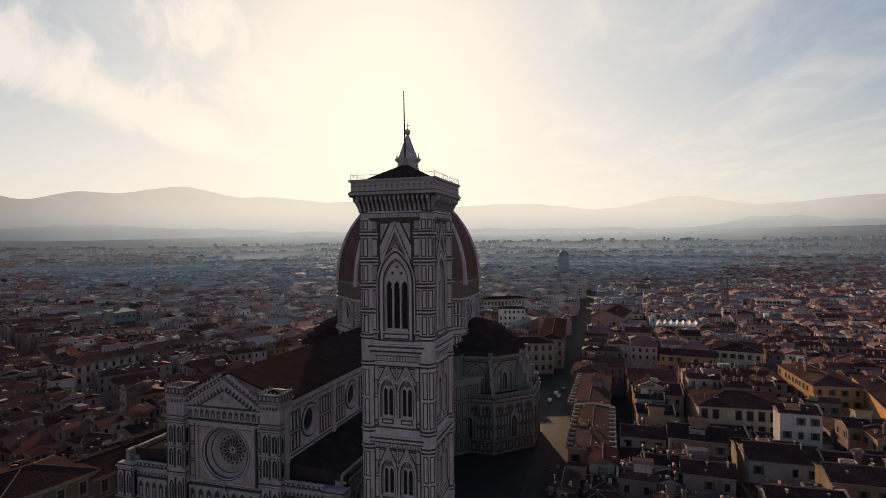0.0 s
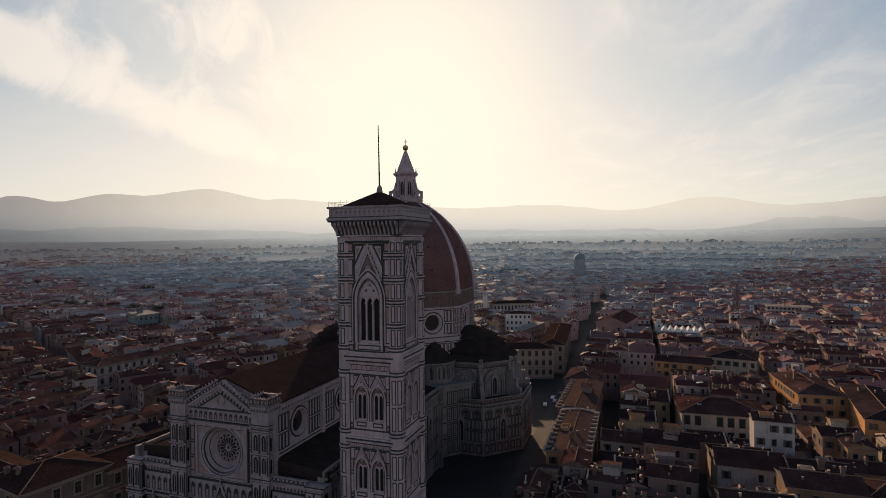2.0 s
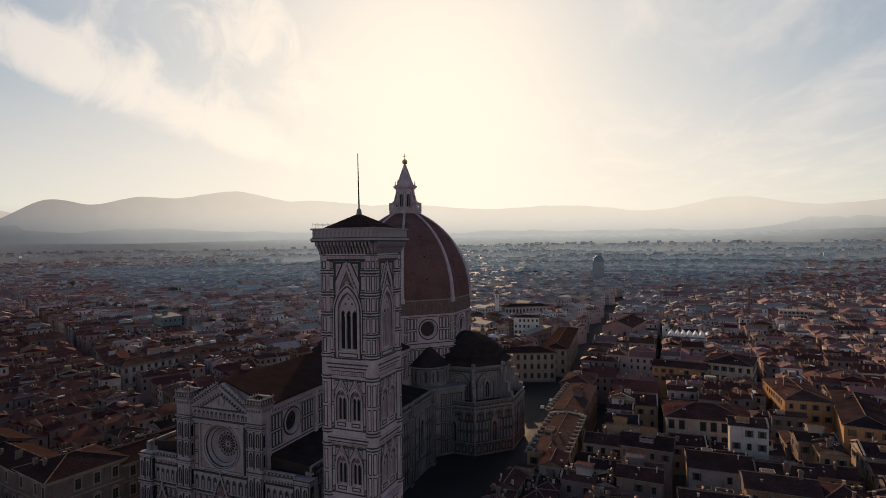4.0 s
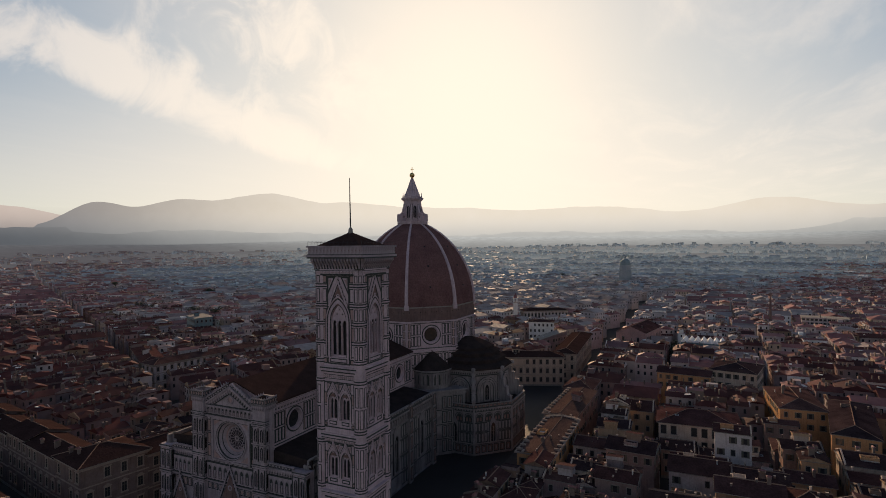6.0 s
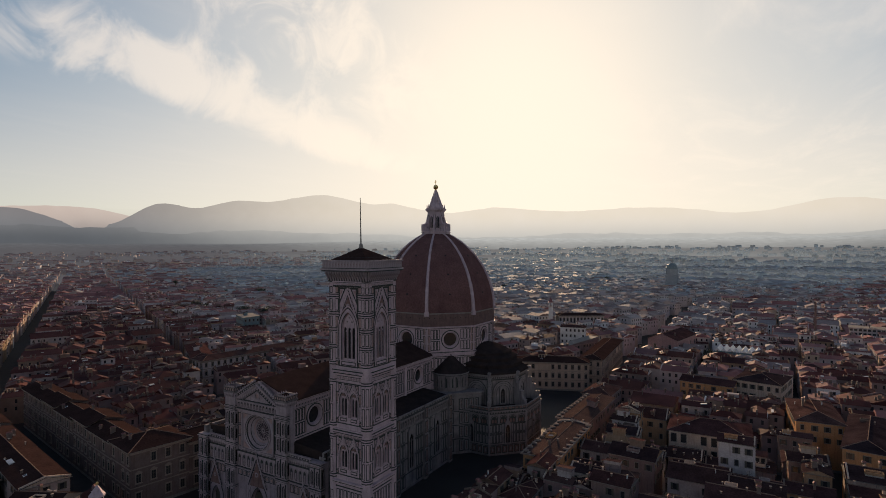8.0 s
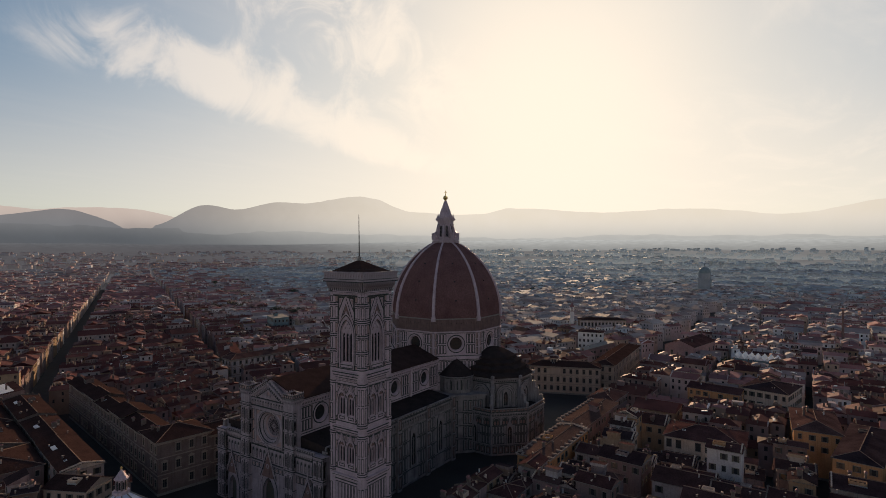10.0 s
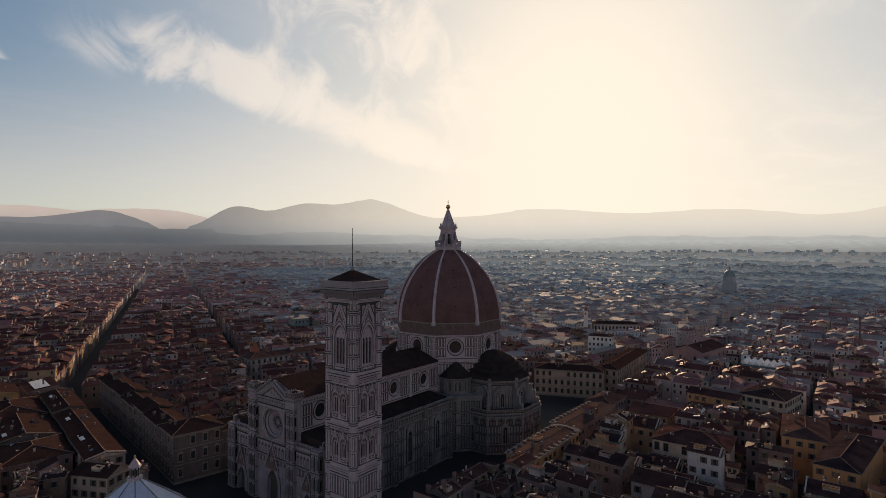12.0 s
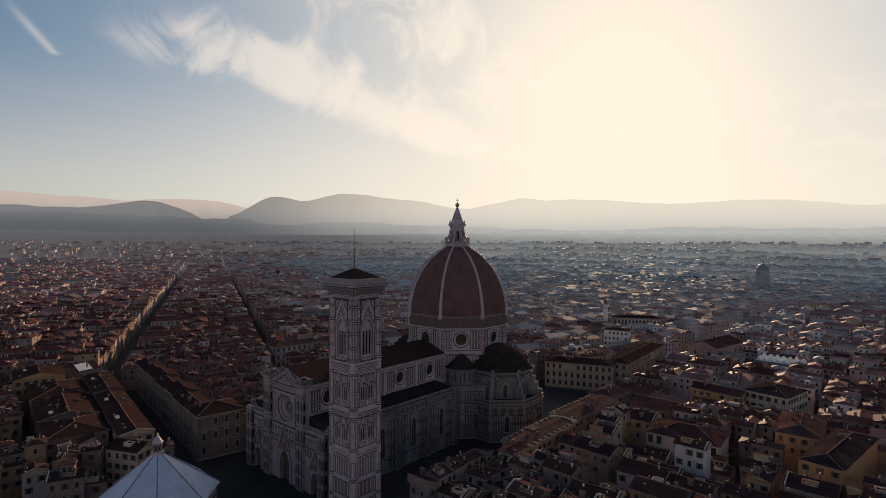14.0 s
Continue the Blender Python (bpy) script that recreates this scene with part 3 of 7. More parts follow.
build_ground()
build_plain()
# glowing sheets added at growing distance in place of haze
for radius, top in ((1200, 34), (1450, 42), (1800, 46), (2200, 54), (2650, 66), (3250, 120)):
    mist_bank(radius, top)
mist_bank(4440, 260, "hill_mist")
ridge("far_hills", "distant ridge of hills as a glowing backdrop, haze painted in", 4660, ((84, 16, 1.9), (66, 6, 1.2)), "far_hill", 2.2, 0.2, 30)
ridge("near_hills", "grey wooded hills as a glowing backdrop, haze painted in", 4600, ((77.5, 4, 0.4), (3, 5, 0.45), (48.5, 3, 0.25), (86, 8, 0.93), (71, 4, 1.63), (59.3, 3, 2.26), (52.5, 4.5, 2.75), (44, 5, 3.45), (35.5, 6, 2.36), (25, 8, 2.29), (10, 9, 2.08), (-7.5, 6, 2.30), (-22, 9, 1.61), (-36, 10, 1.12)), "near_hill", 2.0, 0.13, 20)
ridge("foothills", "low blue foothills as a glowing backdrop, mist painted in", 4540, ((47, 11, 0.85), (76, 12, 0.55), (-20, 10, 0.5), (14, 12, 0.3)), "foothill", 1.75, 0.2, 10)

# ---- bell tower ----
TX, TY = 40.6, -108.6


def bifora_mesh(w, h):
    """A twin-light Gothic window: stone plate with two pointed lights, slim column, tracery eye, and a near-black sheet
    behind for the unlit inside.
    """
    def build():
        s = Shape()
        half = w / 2
        lights = [pointed(-half * 0.42, 0.35, half * 0.32, h * 0.66), pointed(half * 0.42, 0.35, half * 0.32, h * 0.66), disc(0, h * 0.815, half * 0.17, 12)]
        s.slab(pointed(0, 0, half * 0.9, h * 0.62), lights, 0.25, 0.35)
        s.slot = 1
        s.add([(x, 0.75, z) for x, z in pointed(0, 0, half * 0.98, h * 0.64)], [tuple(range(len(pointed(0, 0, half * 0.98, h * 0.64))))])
        s.slot = 0
        s.tube([(0, 0.25, 0.3), (0, 0.25, h * 0.62)], [0.12, 0.11], 6)
        return s.mesh("window", ["white", "dark"])
    return kept(("bifora", w, h), build)


def trifora_mesh(w, h):
    """The great three-light window, with two columns, pointed lights and pierced tracery."""
    def build():
        s = Shape()
        t = w / 3
        lights = [pointed(k * t * 0.98, 0.5, t * 0.38, h * 0.66) for k in (-1, 0, 1)] + [disc(k * t * 0.55, h * 0.86, t * 0.17, 10) for k in (-1, 1)] + [disc(0, h * 0.95, t * 0.15, 10)]
        s.slab(pointed(0, 0, w * 0.5, h * 0.72, 8), lights, 0.3, 0.55)
        s.slot = 1
        o = pointed(0, 0, w * 0.52, h * 0.73, 8)
        s.add([(x, 1.1, z) for x, z in o], [tuple(range(len(o)))])
        s.slot = 0
        for k in (-0.5, 0.5):
            s.tube([(k * t * 0.98, 0.42, 0.4), (k * t * 0.98, 0.42, h * 0.66)], [0.17, 0.15], 8)
            s.box(k * t * 0.98 - 0.24, k * t * 0.98 + 0.24, 0.2, 0.66, h * 0.64, h * 0.68)
        return s.mesh("window", ["white", "dark"])
    return kept(("trifora", w, h), build)


def gable_mesh(w, h, bar=0.28):
    """A steep Gothic gable: white raking bars with crockets, pink field, small rose."""
    def build():
        s = Shape()
        d = w / 2
        for sx in (-1, 1):
            for off, slot, reach in ((0.0, 1, 0.12), (0.16, 0, 0.28), (0.16 + bar, 1, 0.14)):
                th = 0.16 if slot else bar
                a0, a1 = d - off, d - off - th
                q = [(sx * a0, 0), (0, h * a0 / d), (0, h * a1 / d), (sx * a1, 0)]
                s.slot = slot
                s.slab(q if sx > 0 else q[::-1], [], reach, -reach)
            s.slot = 0
            for i in range(1, 7):
                f = i / 7
                x, z = sx * d * (1 - f), h * f
                s.box(x - 0.14, x + 0.14, -0.34, 0, z, z + 0.34)
        s.slot = 0
        s.slab(disc(0, h * 0.36, w * 0.085, 14), [disc(0, h * 0.36, w * 0.05, 14)], 0.16, -0.16)
        s.box(-0.18, 0.18, -0.36, 0, h * 0.97, h + 0.5)
        s.slot = 2
        s.slab([(-d * 0.7, 0.06), (d * 0.7, 0.06), (0, h * 0.72)], [], 0.05, -0.05)
        return s.mesh("gable", ["white", "green", "old_pink"])
    return kept(("gable", w, h, bar), build)


def hood_mesh(half, z0, spring, wide):
    """A moulded band that follows a pointed arch, white between two green lines."""
    def build():
        s = Shape()
        for a, b, slot, reach in ((0.0, 0.22, 1, 0.08), (0.22, wide, 0, 0.2), (wide, wide + 0.2, 1, 0.1)):
            s.slot = slot
            inner = pointed(0, z0, half + a, spring, 8)
            outer = pointed(0, z0, half + b, spring, 8)
            n = len(inner)
            # leave the foot open: faces from the right foot round to the left
            pts = [(x, -reach, z) for x, z in inner] + [(x, -reach, z) for x, z in outer] + [(x, 0, z) for x, z in inner] + [(x, 0, z) for x, z in outer]
            faces = []
            for i in range(1, n):
                j = (i + 1) % n
                faces += [(i, n + i, n + j, j), (n + i, 3 * n + i, 3 * n + j, n + j), (2 * n + i, i, j, 2 * n + j)]
            s.add(pts, faces)
        return s.mesh("arch_moulding", ["white", "green"])
    return kept(("hood", half, z0, spring, wide), build)


def spandrel_mesh(w, h, side):
    """A right-angled triangular panel beside a gable: dark border, white field, pink heart."""
    def build():
        s = Shape()
        o = [(0, h), (side * w, h), (side * w, 0)]
        c = (sum(x for x, z in o) / 3 + side * w * 0.12, sum(z for x, z in o) / 3 + h * 0.05)
        n = len(o)
        for f, y, k in ((1.0, 0.0, 1), (1.0, -0.1, 1), (0.66, -0.1, 0), (0.66, -0.05, 0), (0.36, -0.05, 2)):
            s.v += [(c[0] + (x - c[0]) * f, y, c[1] + (z - c[1]) * f) for x, z in o]
            s.slot = k
        slots = (1, 1, 0, 0)
        for r in range(4):
            for q in range(3):
                a, b = 3 * r + q, 3 * r + (q + 1) % 3
                s.f.append((a, b, b + 3, a + 3) if side > 0 else (b, a, a + 3, b + 3))
                s.k.append(slots[r])
        s.f.append((12, 13, 14))
        s.k.append(2)
        return s.mesh("spandrel", ["white", "green", "pink"])
    return kept(("spandrel", w, h, side), build)


def frame_mesh(w, h, bar):
    """A flat rectangular frame of dark green marble with a thin white edge."""
    def build():
        s = Shape()
        s.slab([(-w / 2, 0), (w / 2, 0), (w / 2, h), (-w / 2, h)], [[(-w / 2 + bar, bar), (w / 2 - bar, bar), (w / 2 - bar, h - bar), (-w / 2 + bar, h - bar)]], 0.09, -0.09)
        return s.mesh("border", ["green"])
    return kept(("frame", w, h, bar), build)


def frieze_mesh(w, h, count):
    """A band of small inlaid squares between green lines."""
    def build():
        s = Shape()
        s.slot = 1
        s.box(-w / 2, w / 2, -0.05, 0, 0, h)
        s.slot = 0
        step = w / count
        for i in range(count):
            x = -w / 2 + step * (i + 0.5)
            s.box(x - step * 0.38, x + step * 0.38, -0.11, 0, h * 0.14, h * 0.86)
            s.slot = 2
            s.add([(x - step * 0.2, -0.13, h * 0.5), (x, -0.13, h * 0.26), (x + step * 0.2, -0.13, h * 0.5), (x, -0.13, h * 0.74)], [(0, 1, 2, 3)])
            s.slot = 0
        return s.mesh("frieze", ["white", "green", "pink"])
    return kept(("frieze", w, h, count), build)


def build_tower():
    t = thing("bell_tower", "tall square Gothic bell tower in white, green and pink marble", "tower", (TX, TY, 0))
    t.scale = (0.965, 0.945, 1.0)
    s = Shape()
    # solid near-black box in place of the tower's unlit inside
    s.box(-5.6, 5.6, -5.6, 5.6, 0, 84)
    part("core", s, "dark", t, label="near-black box standing in for the unlit tower inside")
    piers = Shape()
    for sx in (-1, 1):
        for sy in (-1, 1):
            p = Shape()
            p.prism(ngon(8, 1.55, sx * 5.95, sy * 5.95), 0, 80.6)
            for z in (7.0, 14.5, 25.2, 36.6, 39.8, 52.2, 57.2, 62.0, 66.8, 71.4, 76.4):
                for r, h, k in ((1.66, 0.36, 1), (1.72, 0.32, 0), (1.65, 0.32, 1)):
                    p.slot = k
                    p.prism(ngon(8, r, sx * 5.95, sy * 5.95), z, z + h)
                    z += h
                p.slot = 0
            part("corner_pier", p, ["white", "green"], t)
    levels = ((0.0, 24.2, ()), (24.2, 38.6, ("b", 28.0, 6.6)), (38.6, 55.8, ("b", 42.6, 7.2)), (55.8, 80.6, ("t", 58.7, 12.6)))
    for yaw in (0, 90, 180, 270):
        face = pose(0, 0, 0, 0, 0, yaw) @ pose(0, -6.9, 0)
        for z0, z1, kind in levels:
            holes = []
            if kind and kind[0] == "b":
                holes = [pointed(x, kind[1], 1.3, kind[1] + kind[2] * 0.66) for x in (-1.95, 1.95)]
            if kind and kind[0] == "t":
                holes = [pointed(0, kind[1], 2.45, kind[1] + kind[2] * 0.72, 8)]
            s = Shape()
            s.slab([(-5.2, z0), (5.2, z0), (5.2, z1), (-5.2, z1)], holes, 1.25)
            part("wall", s, "white", t, face)
            if kind and kind[0] == "b":
                top = z1 - 1.6 if z1 < 50 else z1 - 3.4
                for x in (-1.95, 1.95):
                    put("window", bifora_mesh(2.6, kind[2]), t, face @ pose(x, 0, kind[1]))
                    put("arch_moulding", hood_mesh(1.3, kind[1], kind[1] + kind[2] * 0.66, 0.55), t, face @ pose(x, 0, 0))
                    put("gable", gable_mesh(3.5, 3.1, 0.24), t, face @ pose(x, -0.02, kind[1] + kind[2] * 0.83))
                    put("panel", panel_mesh(2.4, 0.95), t, face @ pose(x, 0, kind[1] - 1.15))
                for x in (-4.35, 4.35):
                    put("panel", panel_mesh(1.05, (kind[2] + 1.3) * 0.52), t, face @ pose(x, 0, kind[1] - 0.6))
                    put("panel", panel_mesh(1.05, (kind[2] + 1.3) * 0.34, "pink"), t, face @ pose(x, 0, kind[1] - 0.4 + (kind[2] + 1.3) * 0.54))
                    put("panel", panel_mesh(1.05, 0.9, "pink"), t, face @ pose(x, 0, kind[1] - 1.6))
                put("panel", panel_mesh(0.42, kind[2] * 0.6), t, face @ pose(0, 0, kind[1] + 0.2))
                put("border", frame_mesh(9.7, top - kind[1] + 1.95, 0.3), t, face @ pose(0, 0, kind[1] - 1.95))
                for x in (-1.95, 1.95):
                    for sd in (-1, 1):
                        put("spandrel", spandrel_mesh(1.5, 2.7, sd), t, face @ pose(x + sd * 0.32, 0, top - 0.35 - 2.7))
                    put("panel", panel_mesh(0.4, kind[2] * 0.55), t, face @ pose(x + (1.72 if x < 0 else -1.72) * -1, 0, kind[1] + 0.1))
            if kind and kind[0] == "t":
                put("window", trifora_mesh(4.8, kind[2]), t, face @ pose(0, 0, kind[1]))
                put("arch_moulding", hood_mesh(2.45, kind[1], kind[1] + kind[2] * 0.72, 0.8), t, face)
                put("gable", gable_mesh(6.5, 7.0, 0.46), t, face @ pose(0, -0.04, 71.7))
                put("arch_moulding", hood_mesh(3.5, kind[1], kind[1] + kind[2] * 0.70, 0.45), t, face)
                put("panel", panel_mesh(5.4, 1.1), t, face @ pose(0, 0, 57.3))
                for x in (-4.3, 4.3):
                    for z, h, c in ((57.0, 1.4, "pink"), (58.8, 3.4, "white"), (62.6, 3.9, "pink"), (68.0, 3.1, "pink"), (72.6, 3.5, "white"), (77.5, 2.0, "pink")):
                        put("panel", panel_mesh(1.45, h, c, 0.27), t, face @ pose(x, 0, z))
                for sd in (-1, 1):
                    put("spandrel", spandrel_mesh(2.4, 4.6, sd), t, face @ pose(sd * 0.8, 0, 74.6))
                put("border", frame_mesh(7.1, 22.4, 0.32), t, face @ pose(0, 0, 56.9))
                for z in (66.8, 67.48, 71.4, 72.08, 76.4, 77.08):
                    for x in (-5.1, 3.55):
                        b = Shape()
                        b.box(x, x + 1.55, -0.14, 0, z, z + 0.32)
                        part("marble_strip", b, "green", t, face)
            if not kind:
                for z, h, n in ((1.0, 5.6, 5), (8.2, 5.6, 5), (15.6, 6.4, 7)):
                    for i in range(n):
                        w = 9.6 / n
                        put("panel", panel_mesh(w * 0.84, h, "white" if n == 7 else "pink"), t, face @ pose(-4.8 + w * (i + 0.5), 0, z))
                for i in range(4):
                    b = Shape()
                    b.slot = i % 2
                    b.box(-5.3, 5.3, -0.1 - 0.05 * i, 0, 22.2 + 0.42 * i, 22.62 + 0.42 * i)
                    part("moulding", b, ["white", "green"], t, face)
        put("frieze", frieze_mesh(9.6, 1.15, 16), t, face @ pose(0, 0, 53.1))
        put("frieze", frieze_mesh(9.6, 0.8, 18), t, face @ pose(0, 0, 37.1))
        put("frieze", frieze_mesh(13.6, 1.0, 30), t, face @ pose(0, -0.5, 79.75))
        # tall panels on the three outer faces of each corner pier
        for turn, dx, x, y in ((0, -1, -5.95, -7.5), (0, 1, 5.95, -7.5), (45, 1, 5.95 + 1.096, -5.95 - 1.096)):
            for z, h in ((16.0, 5.6), (26.5, 4.4), (31.4, 4.8), (41.2, 4.9), (46.6, 5.0), (58.4, 3.4), (63.2, 3.4), (68.0, 3.1), (72.6, 3.5), (77.6, 1.9)):
                put("panel", panel_mesh(1.0, h, "white", 0.2), t, pose(0, 0, 0, 0, 0, yaw) @ pose(x, y, z, 0, 0, turn))
    for z, steps in ((23.7, ((0.35, 0.55, 0), (0.3, 0.7, 1), (0.4, 0.9, 0))), (38.0, ((0.35, 0.55, 1), (0.35, 0.85, 0), (0.3, 0.65, 1), (0.3, 0.5, 0))), (54.9, ((0.4, 0.55, 1), (0.5, 0.95, 0), (0.3, 0.75, 1), (0.3, 0.6, 0))), (79.4, ((0.35, 0.5, 1),)), (80.75, ((0.3, 0.6, 0),))):
        for rise, reach, slot in steps:
            s = Shape()
            r = 7.0 + reach
            s.prism([(-r, -r + 2.2), (-r + 2.2, -r), (r - 2.2, -r), (r, -r + 2.2), (r, r - 2.2), (r - 2.2, r), (-r + 2.2, r), (-r, r - 2.2)], z, z + rise)
            part("string_course", s, ("white", "green")[slot], t)
            z += rise
    # corbelled gallery
    s = Shape()
    s.prism([(-7.4, -7.4), (7.4, -7.4), (7.4, 7.4), (-7.4, 7.4)], 80.9, 84.2)
    # the dark between the corbels is put into this wall's colour
    part("gallery_wall", s, "green", t)

    def corbel():
        c = Shape()
        c.slab([(0, 0), (0.12, 0), (0.45, 0.7), (0.95, 1.5), (1.45, 2.0), (1.45, 2.7), (0, 2.7)], [], 0.42, -0.21)
        return c.mesh("corbel", ["front_white"])
    cm = kept("corbel", corbel)
    for yaw in (0, 90, 180, 270):
        for i in range(16):
            x = -7.5 + 15.0 * (i + 0.5) / 16
            put("corbel", cm, t, pose(0, 0, 0, 0, 0, yaw) @ pose(x, -7.3, 81.1, 0, 0, -90))
    for z0, z1, r, c in ((83.75, 84.1, 8.75, "green"), (84.1, 84.6, 8.9, "front_white"), (84.6, 84.8, 8.7, "green"), (86.55, 86.95, 8.85, "front_white")):
        s = Shape()
        n = 7.9 if z0 > 86 else 6.0
        for q in ((-r, r, -r, -n), (-r, r, n, r), (-r, -n, -n, n), (n, r, -n, n)):
            s.box(*q, z0, z1)
        part("gallery_band", s, c, t)

    def baluster():
        b = Shape()
        b.slab([(-0.56, 0), (0.56, 0), (0.56, 1.75), (-0.56, 1.75)], [disc(0, 0.95, 0.22, 10)], 0.22, -0.22)
        b.slot = 1
        b.box(-0.56, 0.56, -0.06, 0.02, 0, 1.75)
        return b.mesh("parapet_panel", ["front_white", "old_pink"])
    bm_ = kept("parapet_panel", baluster)
    for yaw in (0, 90, 180, 270):
        for i in range(15):
            put("parapet_panel", bm_, t, pose(0, 0, 0, 0, 0, yaw) @ pose(-8.4 + 16.8 * (i + 0.5) / 15, -8.35, 84.8))
    s = Shape()
    s.prism([(-8.3, -8.3), (8.3, -8.3), (8.3, 8.3), (-8.3, 8.3)], 84.4, 84.9)
    part("terrace", s, "stone", t)
    s = Shape()
    s.prism([(-7.2, -7.2), (7.2, -7.2), (7.2, 7.2), (-7.2, 7.2)], 84.9, 86.5)
    part("attic", s, "masonry", t)
    s = Shape()
    s.cone([(-7.7, -7.7), (7.7, -7.7), (7.7, 7.7), (-7.7, 7.7)], 86.5, (-0.1, -0.7, 90.6))
    part("roof", s, "lead", t, label="low dark tiled pyramid roof")
    s = Shape()
    s.tube([(-0.1, -0.7, 90.0), (-0.1, -0.7, 91.3), (-0.1, -0.7, 91.9)], [0.75, 0.55, 0.15], 8)
    s.slot = 1
    s.tube([(-0.1, -0.7, 91.5), (-0.3, -0.7, 104.8)], [0.2, 0.09], 6)
    part("mast", s, ["stone", "iron"], t, label="thin dark iron mast")
    # safety rail along the gallery
    s = Shape()
    for yaw in (0, 90, 180, 270):
        s.m = pose(0, 0, 0, 0, 0, yaw)
        for i in range(13):
            x = -8.5 + 17 * i / 12
            s.tube([(x, -8.55, 86.9), (x, -8.55, 87.9), (x, -8.2, 88.25)], [0.03, 0.03, 0.02], 4)
        s.tube([(-8.5, -8.55, 87.8), (8.5, -8.55, 87.8)], [0.03, 0.03], 4)
    part("railing", s, "iron", t, label="thin curved iron safety railing")


build_tower()

# ---- cathedral: the dome's middle stands over the origin, the nave runs towards -y ----
FRONT = -112.0
church = thing("cathedral", "great marble cathedral with a red-tiled octagonal dome", "cathedral")


def rose_mesh(r):
    """A wheel window: deep splayed rings, twelve stone spokes and a hub before dark glass."""
    def build():
        s = Shape()
        for a, b, y0, y1, k in ((r, r * 0.93, -0.35, -0.1, 0), (r * 0.93, r * 0.90, -0.1, 0.3, 2), (r * 0.90, r * 0.80, 0.3, 1.0, 0), (r * 0.80, r * 0.78, 1.0, 1.2, 2), (r * 0.78, r * 0.68, 1.2, 1.9, 0), (r * 0.68, r * 0.62, 1.9, 2.3, 3)):
            n = 40
            s.slot = k
            pts, faces = [], []
            for i in range(n):
                c, z = math.cos(2 * math.pi * i / n), math.sin(2 * math.pi * i / n)
                pts += [(a * c, y0, a * z), (b * c, y1, b * z)]
            for i in range(n):
                j = (i + 1) % n
                faces.append((2 * i, 2 * j, 2 * j + 1, 2 * i + 1))
            s.add(pts, faces)
        s.slot = 0
        s.slab(disc(0, 0, r * 1.06, 40), [disc(0, 0, r, 40)], 0.35, -0.35)
        s.slot = 2
        s.slab(disc(0, 0, r * 1.0, 40), [disc(0, 0, r * 0.97, 40)], 0.06, -0.40)
        s.slot = 1
        s.slab(disc(0, 0, r * 0.63, 32), [], 0.05, 2.45)
        s.slot = 0
        s.slab(disc(0, 0, r * 0.63, 32), [disc(0, 0, r * 0.575, 32)], 0.25, 2.15)
        s.slab(disc(0, 0, r * 0.13, 16), [disc(0, 0, r * 0.07, 12)], 0.25, 2.12)
        for i in range(16):
            a = 2 * math.pi * i / 16
            s.tube([(r * 0.12 * math.cos(a), 2.24, r * 0.12 * math.sin(a)), (r * 0.46 * math.cos(a), 2.24, r * 0.46 * math.sin(a))], [0.07, 0.09], 5)
            x, z = r * 0.50 * math.cos(a), r * 0.50 * math.sin(a)
            s.slab(disc(x, z, r * 0.095, 10), [disc(x, z, r * 0.065, 10)], 0.2, 2.15)
        return s.mesh("rose_window", ["white", "rose", "green", "pink"])
    return kept(("rose", r), build)


def oculus_mesh(r):
    """A round window: moulded white rings and dark leaded glass set deep in the wall."""
    def build():
        s = Shape()
        s.slab(disc(0, 0, r * 1.14, 32), [disc(0, 0, r, 32)], 0.3, -0.3)
        n = 32
        pts, faces = [], []
        for i in range(n):
            c, z = math.cos(2 * math.pi * i / n), math.sin(2 * math.pi * i / n)
            pts += [(r * c, -0.3, r * z), (r * 0.86 * c, 0.9, r * 0.86 * z)]
        for i in range(n):
            j = (i + 1) % n
            faces.append((2 * i, 2 * j, 2 * j + 1, 2 * i + 1))
        s.add(pts, faces)
        s.slot = 1
        s.slab(disc(0, 0, r * 0.88, 28), [], 0.05, 0.85)
        s.slot = 2
        s.slab(disc(0, 0, r * 1.28, 32), [disc(0, 0, r * 1.14, 32)], 0.12, -0.12)
        return s.mesh("oculus", ["white", "glass", "green"])
    return kept(("oculus", r), build)


def lancet_mesh(w, h):
    """A tall two-light window with a pointed gable over it."""
    def build():
        s = Shape()
        s.slab([(-w * 0.75, -0.3), (w * 0.75, -0.3), (w * 0.75, h + 0.2), (0, h + w * 1.3), (-w * 0.75, h + 0.2)], [pointed(0, 0.3, w * 0.5, h * 0.78)], 0.5, -0.5)
        s.slot = 1
        s.box(-w * 0.52, w * 0.52, -0.06, 0.0, 0.2, h)
        s.slot = 0
        s.tube([(0, -0.25, 0.3), (0, -0.25, h * 0.8)], [0.13, 0.12], 6)
        s.slot = 2
        for x in (-w * 0.82, w * 0.82):
            s.box(x - 0.12, x + 0.12, -0.3, 0, -0.3, h + 0.2)
        return s.mesh("window", ["white", "glass", "green"])
    return kept(("lancet", w, h), build)


def arcade_mesh(w, h):
    """One bay of a blind arcade: pointed niche in white stone with a green back."""
    def build():
        s = Shape()
        s.slab([(-w / 2, 0), (w / 2, 0), (w / 2, h), (-w / 2, h)], [pointed(0, h * 0.06, w * 0.34, h * 0.6)], 0.35, -0.35)
        s.slot = 1
        s.box(-w * 0.4, w * 0.4, -0.04, 0, 0.05, h * 0.95)
        s.slot = 0
        s.box(-w * 0.11, w * 0.11, -0.28, -0.04, h * 0.1, h * 0.55)
        return s.mesh("niche", ["white", "green"])
    return kept(("arcade", round(w, 2), round(h, 2)), build)


